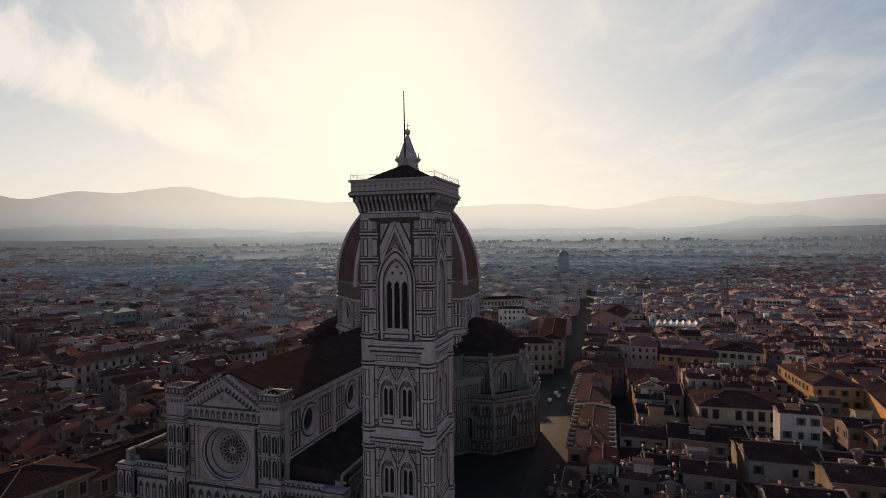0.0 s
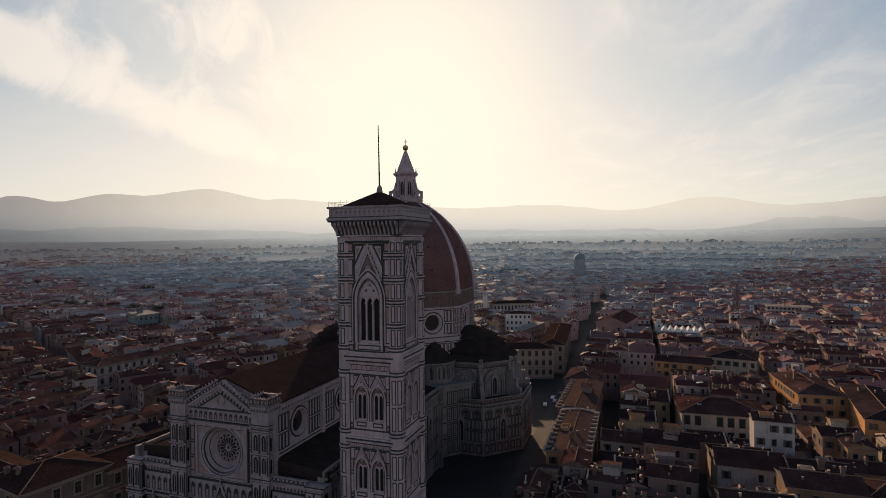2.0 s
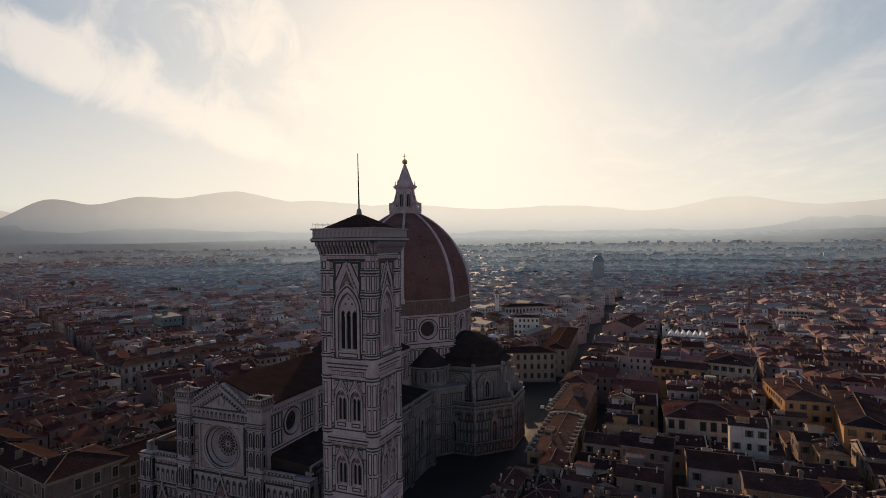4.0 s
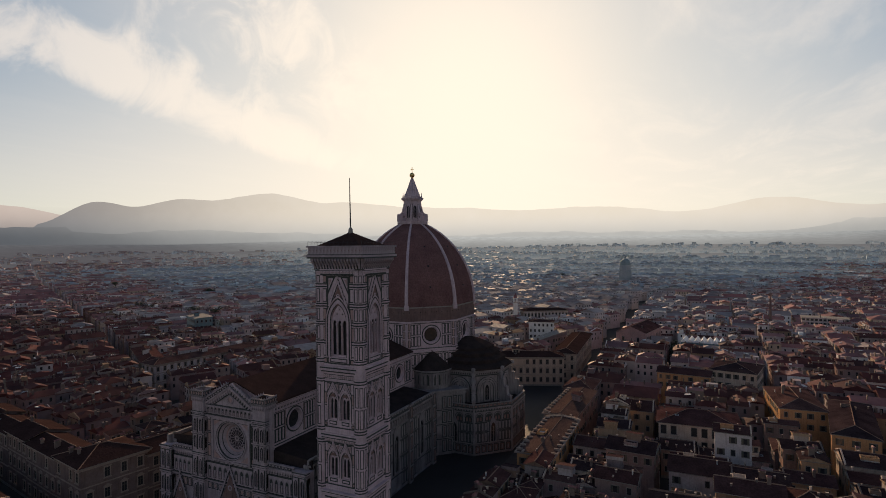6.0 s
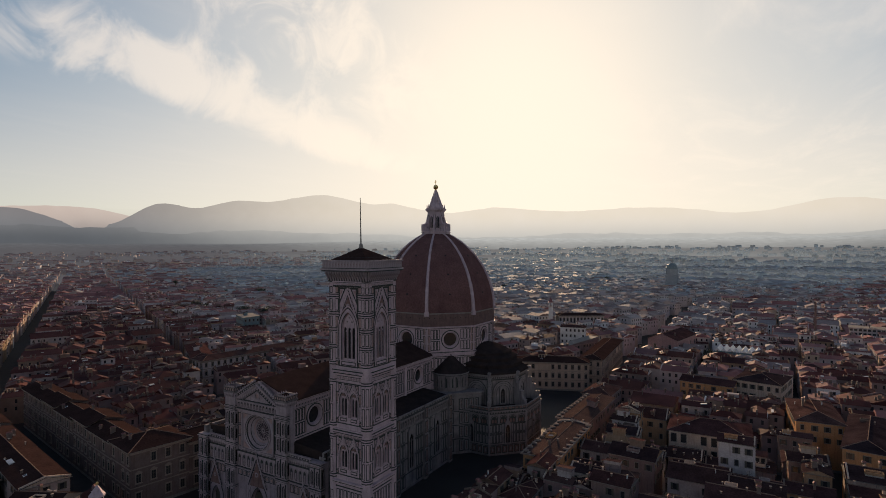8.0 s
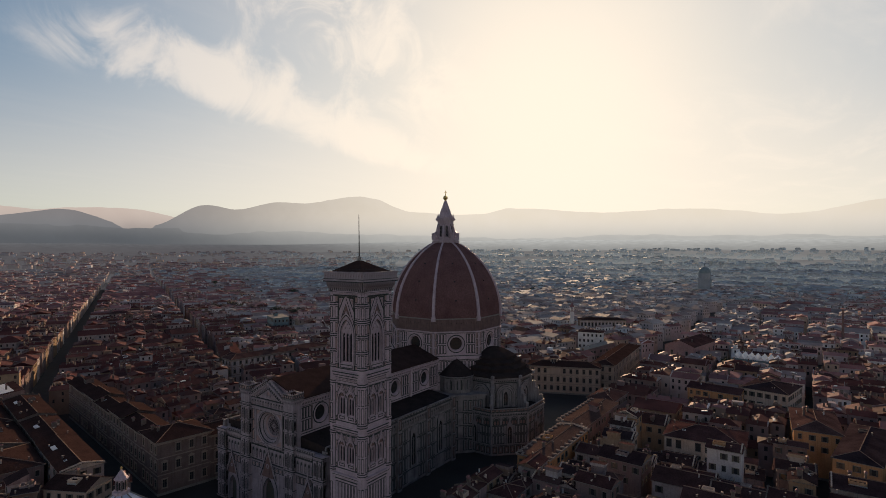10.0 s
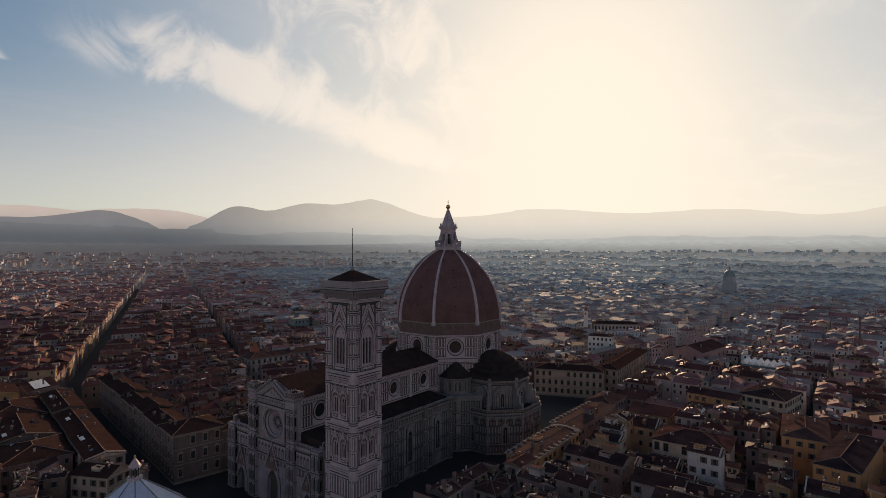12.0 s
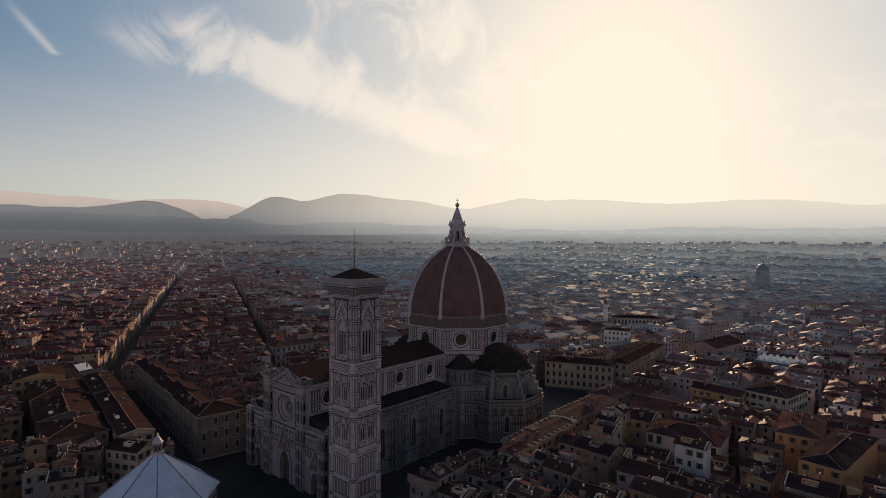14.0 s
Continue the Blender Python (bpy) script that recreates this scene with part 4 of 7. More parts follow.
def corbel_mesh(w, h):
    """One small arch of a corbel table under a cornice."""
    def build():
        s = Shape()
        s.slab([(-w / 2, 0), (-w * 0.32, 0), (-w * 0.32, h * 0.4), (0, h * 0.75), (w * 0.32, h * 0.4), (w * 0.32, 0), (w / 2, 0), (w / 2, h), (-w / 2, h)], [], 0.4, -0.4)
        s.slot = 1
        s.box(-w * 0.34, w * 0.34, -0.05, 0, 0, h * 0.8)
        return s.mesh("corbel_arch", ["white", "green"])
    return kept(("corbelarch", round(w, 2), round(h, 2)), build)


def row(name, make, count, w, m, parent):
    for i in range(count):
        put(name, make(w / count), parent, m @ pose(-w / 2 + w * (i + 0.5) / count, 0, 0))


def band(w, z, h, reach, slot, m, parent, name="moulding"):
    s = Shape()
    s.box(-w / 2, w / 2, -reach, 0.0, z, z + h)
    return part(name, s, ("white", "green", "pink")[slot], parent, m)


def build_facade():
    s = Shape()
    s.m = pose(0, FRONT, 0)
    outline = [(-28.2, 0), (28.2, 0), (28.2, 26.0), (14.3, 26.0), (14.3, 41.2), (9.6, 41.2), (0, 46.6), (-9.6, 41.2), (-14.3, 41.2), (-14.3, 26.0), (-28.2, 26.0)]
    doors = [pointed(0, 0, 3.0, 7.5, 8), pointed(-20.6, 0, 2.0, 5.5, 8), pointed(20.6, 0, 2.0, 5.5, 8)]
    s.slab(outline, doors + [disc(0, 30.7, 5.75, 40)], 2.2)
    f = part("facade", s, "white", church, label="white, green and pink marble Gothic facade")
    m = pose(0, FRONT, 0)
    for x, w, h in ((0, 3.1, 10.8), (-20.6, 2.1, 8), (20.6, 2.1, 8)):
        s = Shape()
        s.box(-w, w, 1.2, 1.4, 0, h)
        part("door_panel", s, "shutter", f, m @ pose(x, 0, 0), "dark bronze door")
        put("arch_moulding", hood_mesh(w - 0.1, 0, 7.5 if x == 0 else 5.5, 1.6), f, m @ pose(x, 0, 0))
        put("gable", gable_mesh(9.4 if x == 0 else 7.0, 11.0 if x == 0 else 8.2, 0.5), f, m @ pose(x, -0.5, 13.2 if x == 0 else 10.2))
    put("rose_window", rose_mesh(5.75), f, m @ pose(0, 0, 30.7))
    # square frame round the wheel window
    for a, b, c, d in ((-7.5, 7.5, 36.3, 0.5), (-7.5, 7.5, 24.2, 0.5)):
        band(15.0, c, d, 0.45, 0, m, f)
        band(14.4, c - 0.2, 0.2, 0.3, 1, m, f)
    for x in (-7.2, 7.2):
        s = Shape()
        s.box(x - 0.3, x + 0.3, -0.45, 0, 24.7, 36.3)
        part("moulding", s, "white", f, m)
        s = Shape()
        s.box(x * 1.075 - 0.14, x * 1.075 + 0.14, -0.3, 0, 24.2, 36.6)
        part("moulding", s, "green", f, m)
    for sx in (-1, 1):
        for sz in (-1, 1):
            s = Shape()
            s.slab([(sx * 6.7, 30.7 + sz * 5.7), (sx * 6.7, 30.7 + sz * 3.6), (sx * 5.2, 30.7 + sz * 4.7), (sx * 3.9, 30.7 + sz * 5.7)][::(-1 if sx * sz > 0 else 1)], [], 0.12, -0.12)
            part("spandrel", s, "pink", f, m)
        for z, h in ((25.0, 3.4), (28.7, 3.4), (32.4, 3.6)):
            put("panel", panel_mesh(1.5, h, "pink"), f, m @ pose(sx * 8.6, 0, z))
    # four great piers
    for x, top in ((-26.0, 26.3), (-11.9, 41.2), (11.9, 41.2), (26.0, 26.3)):
        s = Shape()
        s.m = m
        s.box(x - 2.3, x + 2.3, -1.3, 0.3, 0, top)
        p = part("pier", s, "white", f)
        pm = m @ pose(x, -1.3, 0)
        levels = [(1.0, 4.6), (6.4, 4.8), (12.0, 5.2), (19.2, 5.6)] + ([(27.0, 4.3), (32.0, 4.3)] if top > 30 else [])
        for z, h in levels:
            for k in (-1.1, 1.1):
                put("niche", slot_mesh(1.8, h), p, pm @ pose(k, 0, z))
                for side, px in ((-90, -2.3), (90, 2.3)):
                    if z > 18 or x < -20 or x > 20:
                        put("niche", slot_mesh(1.2, h, 1), p, m @ pose(x + px, -0.62, z, 0, 0, side))
        for z in (0.2, 5.8, 11.4, 17.7, 18.5, 25.3, 31.4, 36.6, 37.6):
            if z < top - 0.5:
                for dz, hh, r, c in ((0, 0.22, 0.12, "green"), (0.22, 0.32, 0.3, "white"), (0.54, 0.2, 0.16, "green")):
                    q = Shape()
                    q.m = m
                    q.box(x - 2.3 - r, x + 2.3 + r, -1.3 - r, 0.2, z + dz, z + dz + hh)
                    part("moulding", q, c, p)
        if top < 30:
            put("panel", panel_mesh(4.4, 1.4), p, pm @ pose(0, -0.2, top - 1.5))
    # gallery of niches and the lower cornice
    for x0, x1, n in ((-23.6, -14.3, 5), (-9.5, 9.5, 9), (14.3, 23.6, 5)):
        c, w = (x0 + x1) / 2, x1 - x0
        row("niche", lambda ww: arcade_mesh(ww, 4.6), n, w, m @ pose(c, 0, 18.6), f)
        for z, h, r, k in ((17.6, 0.4, 0.5, 0), (18.0, 0.3, 0.3, 1), (23.3, 0.35, 0.45, 1)):
            band(w, z, h, r, k, m @ pose(c, 0, 0), f)
        if abs(c) > 5:
            row("panel", lambda ww: panel_mesh(ww * 0.9, 2.6, "pink"), 5, w, m @ pose(c, 0, 14.6), f)
            row("corbel_arch", lambda ww: corbel_mesh(ww, 1.3), 10, w, m @ pose(c, 0, 23.8), f)
            band(w, 25.1, 0.5, 0.7, 0, m @ pose(c, 0, 0), f)
            row("panel", lambda ww: panel_mesh(ww * 0.88, 0.9), 8, w, m @ pose(c, -0.35, 25.7), f)
            band(w, 26.6, 0.3, 0.6, 0, m @ pose(c, 0, 0), f)
        else:
            row("panel", lambda ww: panel_mesh(ww * 0.9, 2.0, "white"), 9, w, m @ pose(0, 0, 15.4), f)
    # upper entablature, frieze of busts and gable
    band(19.2, 36.9, 0.5, 0.7, 0, m, f)
    band(19.2, 37.4, 0.3, 0.45, 1, m, f)
    row("niche", lambda ww: arcade_mesh(ww, 1.9), 13, 19.0, m @ pose(0, 0, 38.0), f)
    band(19.2, 39.9, 0.45, 0.7, 0, m, f)
    band(19.2, 40.35, 0.25, 0.45, 1, m, f)
    s = Shape()
    s.slab(disc(0, 42.6, 1.25, 20), [disc(0, 42.6, 0.8, 20)], 0.35, -0.35)
    s.slot = 1
    s.slab(disc(0, 42.6, 0.82, 20), [], 0.1, -0.12)
    part("medallion", s, ["white", "pink"], f, m)
    slope = math.degrees(math.atan2(6.0, 10.2))
    for sx in (-1, 1):
        long = math.hypot(10.2, 6.0)
        g = m @ pose(sx * 5.1, 0, 43.3, 0, sx * slope, 0)
        band(long, -1.75, 0.25, 0.3, 1, g, f)
        row("corbel_arch", lambda ww: corbel_mesh(ww, 1.3), 12, long, g @ pose(0, 0, -1.5), f)
        band(long, -0.2, 0.5, 0.75, 0, g, f)
        row("panel", lambda ww: panel_mesh(ww * 0.9, 0.85), 11, long, g @ pose(0, -0.3, 0.35), f)
        band(long, 1.2, 0.3, 0.6, 0, g, f)
        for i in range(11):
            s = Shape()
            x = -long / 2 + long * (i + 0.5) / 11
            s.cone([(x - 0.22, -0.5), (x + 0.22, -0.5), (x + 0.22, -0.1), (x - 0.22, -0.1)], 1.5, (x, -0.3, 2.2))
            part("finial", s, "white", f, g)
        # turret over each inner pier
        t = Shape()
        t.m = m
        x = sx * 11.9
        t.box(x - 2.2, x + 2.2, -1.4, 2.9, 41.2, 42.6)
        p = part("turret", t, "white", f)
        for yaw, ox, oy, w in ((0, 0, -1.4, 4.4), (90, 2.2, 0.75, 4.3), (-90, -2.2, 0.75, 4.3)):
            w_m = m @ pose(x + ox, oy, 0, 0, 0, yaw)
            row("corbel_arch", lambda ww: corbel_mesh(ww, 1.2), 6, w, w_m @ pose(0, 0, 41.3), p)
            row("panel", lambda ww: panel_mesh(ww * 0.86, 1.15, "pink"), 5, w + 0.5, w_m @ pose(0, -0.3, 43.1), p)
        for z, h, r in ((42.6, 0.45, 0.5), (44.3, 0.2, 0.4)):
            t = Shape()
            t.m = m
            for q in ((x - 2.2 - r, x + 2.2 + r, -1.4 - r, -1.15), (x - 2.2 - r, x + 2.2 + r, 2.65, 2.9 + r), (x - 2.2 - r, x - 1.95, -1.15, 2.65), (x + 1.95, x + 2.2 + r, -1.15, 2.65)):
                t.box(*q, z, z + h)
            # darker marble dims the sky-lit tops by colour
            part("moulding", t, "old_white", p)
        t = Shape()
        t.m = m
        for q in ((x - 2.5, x + 2.5, -1.7, -1.45), (x - 2.5, x + 2.5, 2.95, 3.2), (x - 2.5, x - 2.25, -1.45, 2.95), (x + 2.25, x + 2.5, -1.45, 2.95)):
            t.box(*q, 43.05, 44.3)
        part("parapet", t, "white", p)
        for i in range(6):
            for px, py in ((x - 2.35 + 0.94 * i, -1.57), (x + 2.37, -1.57 + 0.93 * i), (x - 2.37, -1.57 + 0.93 * i)):
                t = Shape()
                t.cone([(px - 0.18, py - 0.18), (px + 0.18, py - 0.18), (px + 0.18, py + 0.18), (px - 0.18, py + 0.18)], 44.5, (px, py, 45.15))
                part("finial", t, "white", p, m)
        t = Shape()
        t.m = m
        t.box(x - 2.2, x + 2.2, -1.4, 2.9, 43.0, 43.4)
        part("turret_roof", t, "lead", p)


def bay_wall(parent, x, side, z0, z1, y0, y1, bays, oc=None):
    """A long side wall of inlaid panels in two rows with a round window in each bay; side +1 faces +x."""
    length = y1 - y0
    m = face_frame(x, (y0 + y1) / 2, 90 * side)
    w = length / bays
    centres = [-length / 2 + w * (i + 0.5) for i in range(bays)]
    s = Shape()
    s.m = m
    s.slab([(-length / 2, z0), (length / 2, z0), (length / 2, z1), (-length / 2, z1)], [disc(c, oc[0], oc[1] * 0.98, 32) for c in centres] if oc else [], 1.4)
    wall = part("wall", s, "white", parent)
    return wall, m, centres, w


def build_nave():
    for side in (1, -1):
        wall, m, centres, w = bay_wall(church, 13.0 * side, side, 29.0, 42.0, -110.2, -26.0, 4, (35.3, 2.95))
        for c in centres:
            put("oculus", oculus_mesh(3.0), wall, m @ pose(c, 0, 35.3))
            for k in (-9.0, -7.7, -6.4, -5.1, 5.1, 6.4, 7.7, 9.0):
                for z, h in ((30.6, 3.9), (34.9, 4.1)):
                    put("panel", panel_mesh(1.22, h, "white", 0.30), wall, m @ pose(c + k, 0, z))
            for k in (-4.2, 4.2):
                put("panel", panel_mesh(0.6, 8.4, "pink"), wall, m @ pose(c + k, 0, 30.6))
            s = Shape()
            s.m = m
            s.box(c - w / 2 - 0.55, c - w / 2 + 0.55, -0.7, 0, 29, 42)
            part("pilaster", s, "white", wall)
        for z, h, r, k in ((29.4, 0.4, 0.35, 0), (29.8, 0.25, 0.2, 1), (39.3, 0.3, 0.3, 1), (39.6, 0.4, 0.6, 0), (41.1, 0.5, 1.0, 0), (41.6, 0.25, 0.8, 1), (41.85, 0.35, 1.2, 0)):
            band(84.0, z, h, r, k, m, wall)
        row("corbel_arch", lambda ww: corbel_mesh(ww, 1.1), 64, 84.0, m @ pose(0, 0, 40.0), wall)
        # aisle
        SKIN.update(AGED_DIMMED)
        aisle, a_m, a_c, aw = bay_wall(church, 26.4 * side, side, 0, 27.1, -110.4, -34.0, 4)
        for c in a_c:
            for k in ((-7.9, -6.2, -4.5, 4.5, 6.2, 7.9) if side > 0 else (-6.2, 6.2)):
                for z, h in ((1.2, 4.4), (6.4, 5.0), (12.2, 5.0), (18.0, 4.6)):
                    put("panel", panel_mesh(1.55, h, "white", 0.34), aisle, a_m @ pose(c + k, 0, z))
            put("window", lancet_mesh(2.6, 14.2), aisle, a_m @ pose(c, 0, 7.0))
            s = Shape()
            s.m = a_m
            s.box(c + aw / 2 - 1.3, c + aw / 2 + 1.3, -1.1, 0, 0, 28.7)
            p = part("buttress", s, "white", aisle)
            for z, h in ((1.0, 5.0), (6.6, 5.0), (12.2, 5.0), (18.0, 4.6), (23.6, 4.4)):
                put("panel", panel_mesh(2.0, h, "pink", 0.36), p, a_m @ pose(c + aw / 2, -1.1, z))
        for z, h, r, k in ((0.3, 0.5, 0.3, 0), (5.8, 0.3, 0.2, 1), (11.6, 0.3, 0.25, 1), (17.4, 0.35, 0.3, 1), (22.9, 0.3, 0.3, 1), (23.2, 0.4, 0.55, 0), (26.6, 0.5, 1.0, 0), (27.1, 0.25, 0.8, 1), (28.4, 0.3, 0.8, 0)):
            band(76.2, z, h, r, k, a_m, aisle)
        row("niche", lambda ww: arcade_mesh(ww, 2.9), 46, 76.0, a_m @ pose(0, 0, 23.7), aisle)
        row("panel", lambda ww: panel_mesh(ww * 0.9, 1.0), 40, 76.0, a_m @ pose(0, -0.4, 27.38), aisle)
        s = Shape()
        s.m = a_m
        s.box(-38.1, 38.1, -0.4, 0.2, 27.1, 28.4)
        part("parapet", s, "white", aisle)
        s = Shape()
        x0, x1 = 13.0 * side, 26.6 * side
        s.add([(x0, -110.0, 29.2), (x1, -110.0, 27.7), (x1, -33.0, 27.7), (x0, -33.0, 29.2), (x0, -110.0, 28.8), (x1, -110.0, 27.3), (x1, -33.0, 27.3), (x0, -33.0, 28.8)],
              [(0, 1, 2, 3)[::side], (7, 6, 5, 4)[::side], (0, 4, 5, 1)[::side], (2, 6, 7, 3)[::side], (1, 5, 6, 2)[::side], (3, 7, 4, 0)[::side]])
        q = Shape()
        q.m = pose(0, -110.0, 0)
        q.slab([(13.2 * side, 20.0), (27.6 * side, 20.0), (27.6 * side, 28.4), (13.2 * side, 29.6)][::side], [], 0.5, -0.1)
        part("facade_back", q, "slate", church)
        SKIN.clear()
        part("aisle_roof", s, "slate", church, label="dark low-pitched tiled aisle roof")
    s = Shape()
    s.m = pose(0, -68.3, 0, 0, 0, 0)
    s.slab([(-14.4, 42.2), (0, 47.4), (14.4, 42.2), (14.4, 42.7), (0, 47.9), (-14.4, 42.7)], [], 83.6, -42.4)
    q = Shape()
    q.m = pose(0, -109.75, 0)
    q.slab([(-14.3, 40.6), (14.3, 40.6), (14.3, 42.15), (0, 47.3), (-14.3, 42.15)], [], 0.4, -0.05)
    part("gable_back", q, "white", church)
    part("nave_roof", s, "lead", church, label="brown tiled gable roof of the nave")


def octagon_face(k, apothem):
    """The frame of side k of the octagon: k = 0 faces -y, 1 the diagonal towards +x, and so on."""
    a = radians(45 * k)
    return face_frame(apothem * math.sin(a), -apothem * math.cos(a), 45 * k)


def dome_ring(z):
    """Apothem of the dome's shell at height z: a pointed curve."""
    rise = z - 60.6
    return (28.7 - 40.9 + math.sqrt(40.9 ** 2 - rise ** 2)) * math.cos(math.pi / 8)


def build_crossing():
    s = Shape()
    s.prism(ngon(8, 27.0), 0, 42.4)
    part("crossing", s, "white", church)
    for k in (7, 0, 1, 2, 3):
        m = octagon_face(k, 27.0)
        for x in (-10.0, -8.4, -6.8, -5.2, -3.6, -2.0, 2.0, 3.6, 5.2, 6.8, 8.4, 10.0):
            for z, h in ((30.4, 4.6), (36.0, 4.6)):
                if k or abs(x) > 9:
                    put("panel", panel_mesh(1.42, h, "white", 0.34), church, m @ pose(x, 0, z))
        for z, h, r, c in ((29.6, 0.4, 0.4, 0), (35.3, 0.35, 0.3, 1), (41.0, 0.4, 0.35, 1), (41.4, 0.5, 0.8, 0)):
            band(22.0, z, h, r, c, m, church)
    drum = Shape()
    drum.prism(ngon(8, 24.8), 42.4, 54.6)
    d = part("drum", drum, "white", church)
    side = 26.5 * 2 * math.tan(math.pi / 8)
    for k in range(8):
        m = octagon_face(k, 26.5)
        s = Shape()
        s.slab([(-side / 2, 42.4), (side / 2, 42.4), (side / 2, 54.6), (-side / 2, 54.6)], [disc(0, 48.6, 3.35, 32)], 1.6)
        wall = part("drum_wall", s, "white", church, m)
        put("oculus", oculus_mesh(3.4), wall, pose(0, 0, 48.6))
        for x in (-8.5, -7.0, -5.5, 5.5, 7.0, 8.5):
            for z, h in ((43.9, 4.3), (48.7, 4.6)):
                put("panel", panel_mesh(1.42, h, "white", 0.34), wall, pose(x, 0, z))
        for x in (-10.0, 10.0):
            s = Shape()
            s.box(x - 0.75, x + 0.75, -0.5, 0, 42.4, 54.6)
            part("pilaster", s, "white", wall)
            for z in (43.6, 47.4, 51.0):
                put("panel", panel_mesh(1.1, 3.2, "pink"), wall, pose(x, -0.5, z))
        for z, h, r, c in ((42.4, 0.4, 0.9, "white"), (42.8, 0.3, 0.6, "green"), (53.6, 0.35, 0.4, "green"), (53.95, 0.5, 0.8, "white")):
            s = Shape()
            s.box(-side / 2 - r * 0.4, side / 2 + r * 0.4, -r, 0, z, z + h)
            part("moulding", s, c, wall)
        # bare masonry band left without its gallery
        s = Shape()
        s.box(-side / 2, side / 2, -0.15, 1.5, 54.6, 60.2)
        for z in (55.6, 57.4):
            s.box(-side / 2, side / 2, -0.28, 0, z, z + 0.25)
        for i in range(9):
            x = -side / 2 + side * (i + 0.5) / 9
            s.slot = 1
            s.box(x - 0.16, x + 0.16, -0.155, 0.1, 58.2, 58.6)
            s.slot = 0
        part("masonry_band", s, ["masonry", "dark"], church, m, "unfinished brown masonry band")
        s = Shape()
        s.box(-side / 2 - 0.1, side / 2 + 0.1, -0.35, 1.5, 60.2, 60.7)
        part("dome_kerb", s, "stone", church, m)
    s = Shape()
    s.prism(ngon(8, 26.3), 54.6, 60.6)
    part("dome_base", s, "masonry", church)
    # eight tiled shell segments and eight ribs
    levels = [60.6 + 36.9 * i / 24 for i in range(25)]
    for k in range(8):
        a0, a1 = 2 * math.pi * (k - 0.5) / 8 - math.pi / 2, 2 * math.pi * (k + 0.5) / 8 - math.pi / 2
        s = Shape()
        pts, faces = [], []
        cols = 6
        for z in levels:
            r = dome_ring(z) / math.cos(math.pi / 8)
            p0, p1 = Vector((r * math.cos(a0), r * math.sin(a0), z)), Vector((r * math.cos(a1), r * math.sin(a1), z))
            pts += [tuple(p0.lerp(p1, c / cols)) for c in range(cols + 1)]
        for i in range(len(levels) - 1):
            for c in range(cols):
                q = i * (cols + 1) + c
                faces.append((q, q + 1, q + cols + 2, q + cols + 1))
        s.add(pts, faces)
        part("dome_segment", s, "dome", church, label="red-brown tiled dome segment")
        s = Shape()
        pts, faces = [], []
        c, sn = math.cos(a0), math.sin(a0)
        for i, z in enumerate(levels):
            r = dome_ring(z) / math.cos(math.pi / 8)
            half = 0.74 - 0.3 * i / 24
            for w, out in ((-half, -0.5), (-half, 0.45), (-half * 0.45, 0.8), (half * 0.45, 0.8), (half, 0.45), (half, -0.5)):
                pts.append(((r + out) * c - w * sn, (r + out) * sn + w * c, z))
        for i in range(len(levels) - 1):
            for j in range(5):
                q = 6 * i + j
                faces.append((q, q + 1, q + 7, q + 6))
        s.add(pts, faces)
        part("dome_rib", s, "white", church, label="white marble dome rib")
        s = Shape()
        r = 28.6
        s.prism([((r + u) * c - w * sn, (r + u) * sn + w * c) for u, w in ((-1, -0.95), (0.7, -0.95), (0.7, 0.95), (-1, 0.95))], 59.4, 61.4)
        part("rib_foot", s, "white", church)
        for z in (69.0, 78.0, 86.5):
            s = Shape()
            am = (a0 + a1) / 2
            r = dome_ring(z)
            s.m = pose(r * math.cos(am), r * math.sin(am), z, 0, 0, math.degrees(am) + 90)
            s.box(-0.35, 0.35, -0.25, 0.6, -0.35, 0.35)
            # near-black box: the eye's shade put into colour
            part("putlog_eye", s, "dark", church)


def build_lantern():
    lan = part("lantern", Shape_lantern(), "white", church, label="white marble lantern with a conical spire")
    for k in range(8):
        a = 45 * k
        m = pose(0, 0, 0, 0, 0, a)
        s = Shape()
        s.slab([(-7.3, 98.4), (-3.6, 98.4), (-3.6, 107.4), (-4.6, 105.2), (-5.1, 103.0), (-5.9, 102.2), (-7.3, 101.9)], [disc(-5.3, 100.4, 0.7, 12)], 0.8, -0.4)
        part("buttress", s, "white", lan, m @ pose(0, 0, 0, 0, 0, 22.5))
        s = Shape()
        s.cone([(-0.35, -4.75), (0.35, -4.75), (0.35, -4.05), (-0.35, -4.05)], 109.6, (0, -4.4, 112.2))
        part("pinnacle", s, "white", lan, m @ pose(0, 0, 0, 0, 0, 22.5))
        put("niche", slot_mesh(2.2, 7.2, 2), lan, m @ pose(0, -3.9, 99.4))
    s = Shape()
    ring = ngon(8, 3.3)
    s.prism(ring, 110.2, 118.9, ngon(8, 0.45))
    spire = part("spire", s, "white", lan)
    for x, y in ring:
        s = Shape()
        s.tube([(x, y, 110.2), (x * 0.14, y * 0.14, 119.0)], [0.22, 0.12], 5)
        part("spire_rib", s, "white", lan)
    s = Shape()
    rows_ = [(119.0, 0.5), (119.4, 0.35), (119.5, 0.75), (119.9, 1.08), (120.5, 1.22), (121.1, 1.08), (121.5, 0.75), (121.75, 0.2)]
    s.tube([(0, 0, z) for z, r in rows_], [r for z, r in rows_], 16)
    part("ball", s, "gold", lan, label="gilded copper ball")
    s = Shape()
    s.box(-0.12, 0.12, -0.12, 0.12, 121.6, 124.2)
    s.box(-0.8, 0.8, -0.1, 0.1, 123.0, 123.25)
    part("cross", s, "gold", lan)


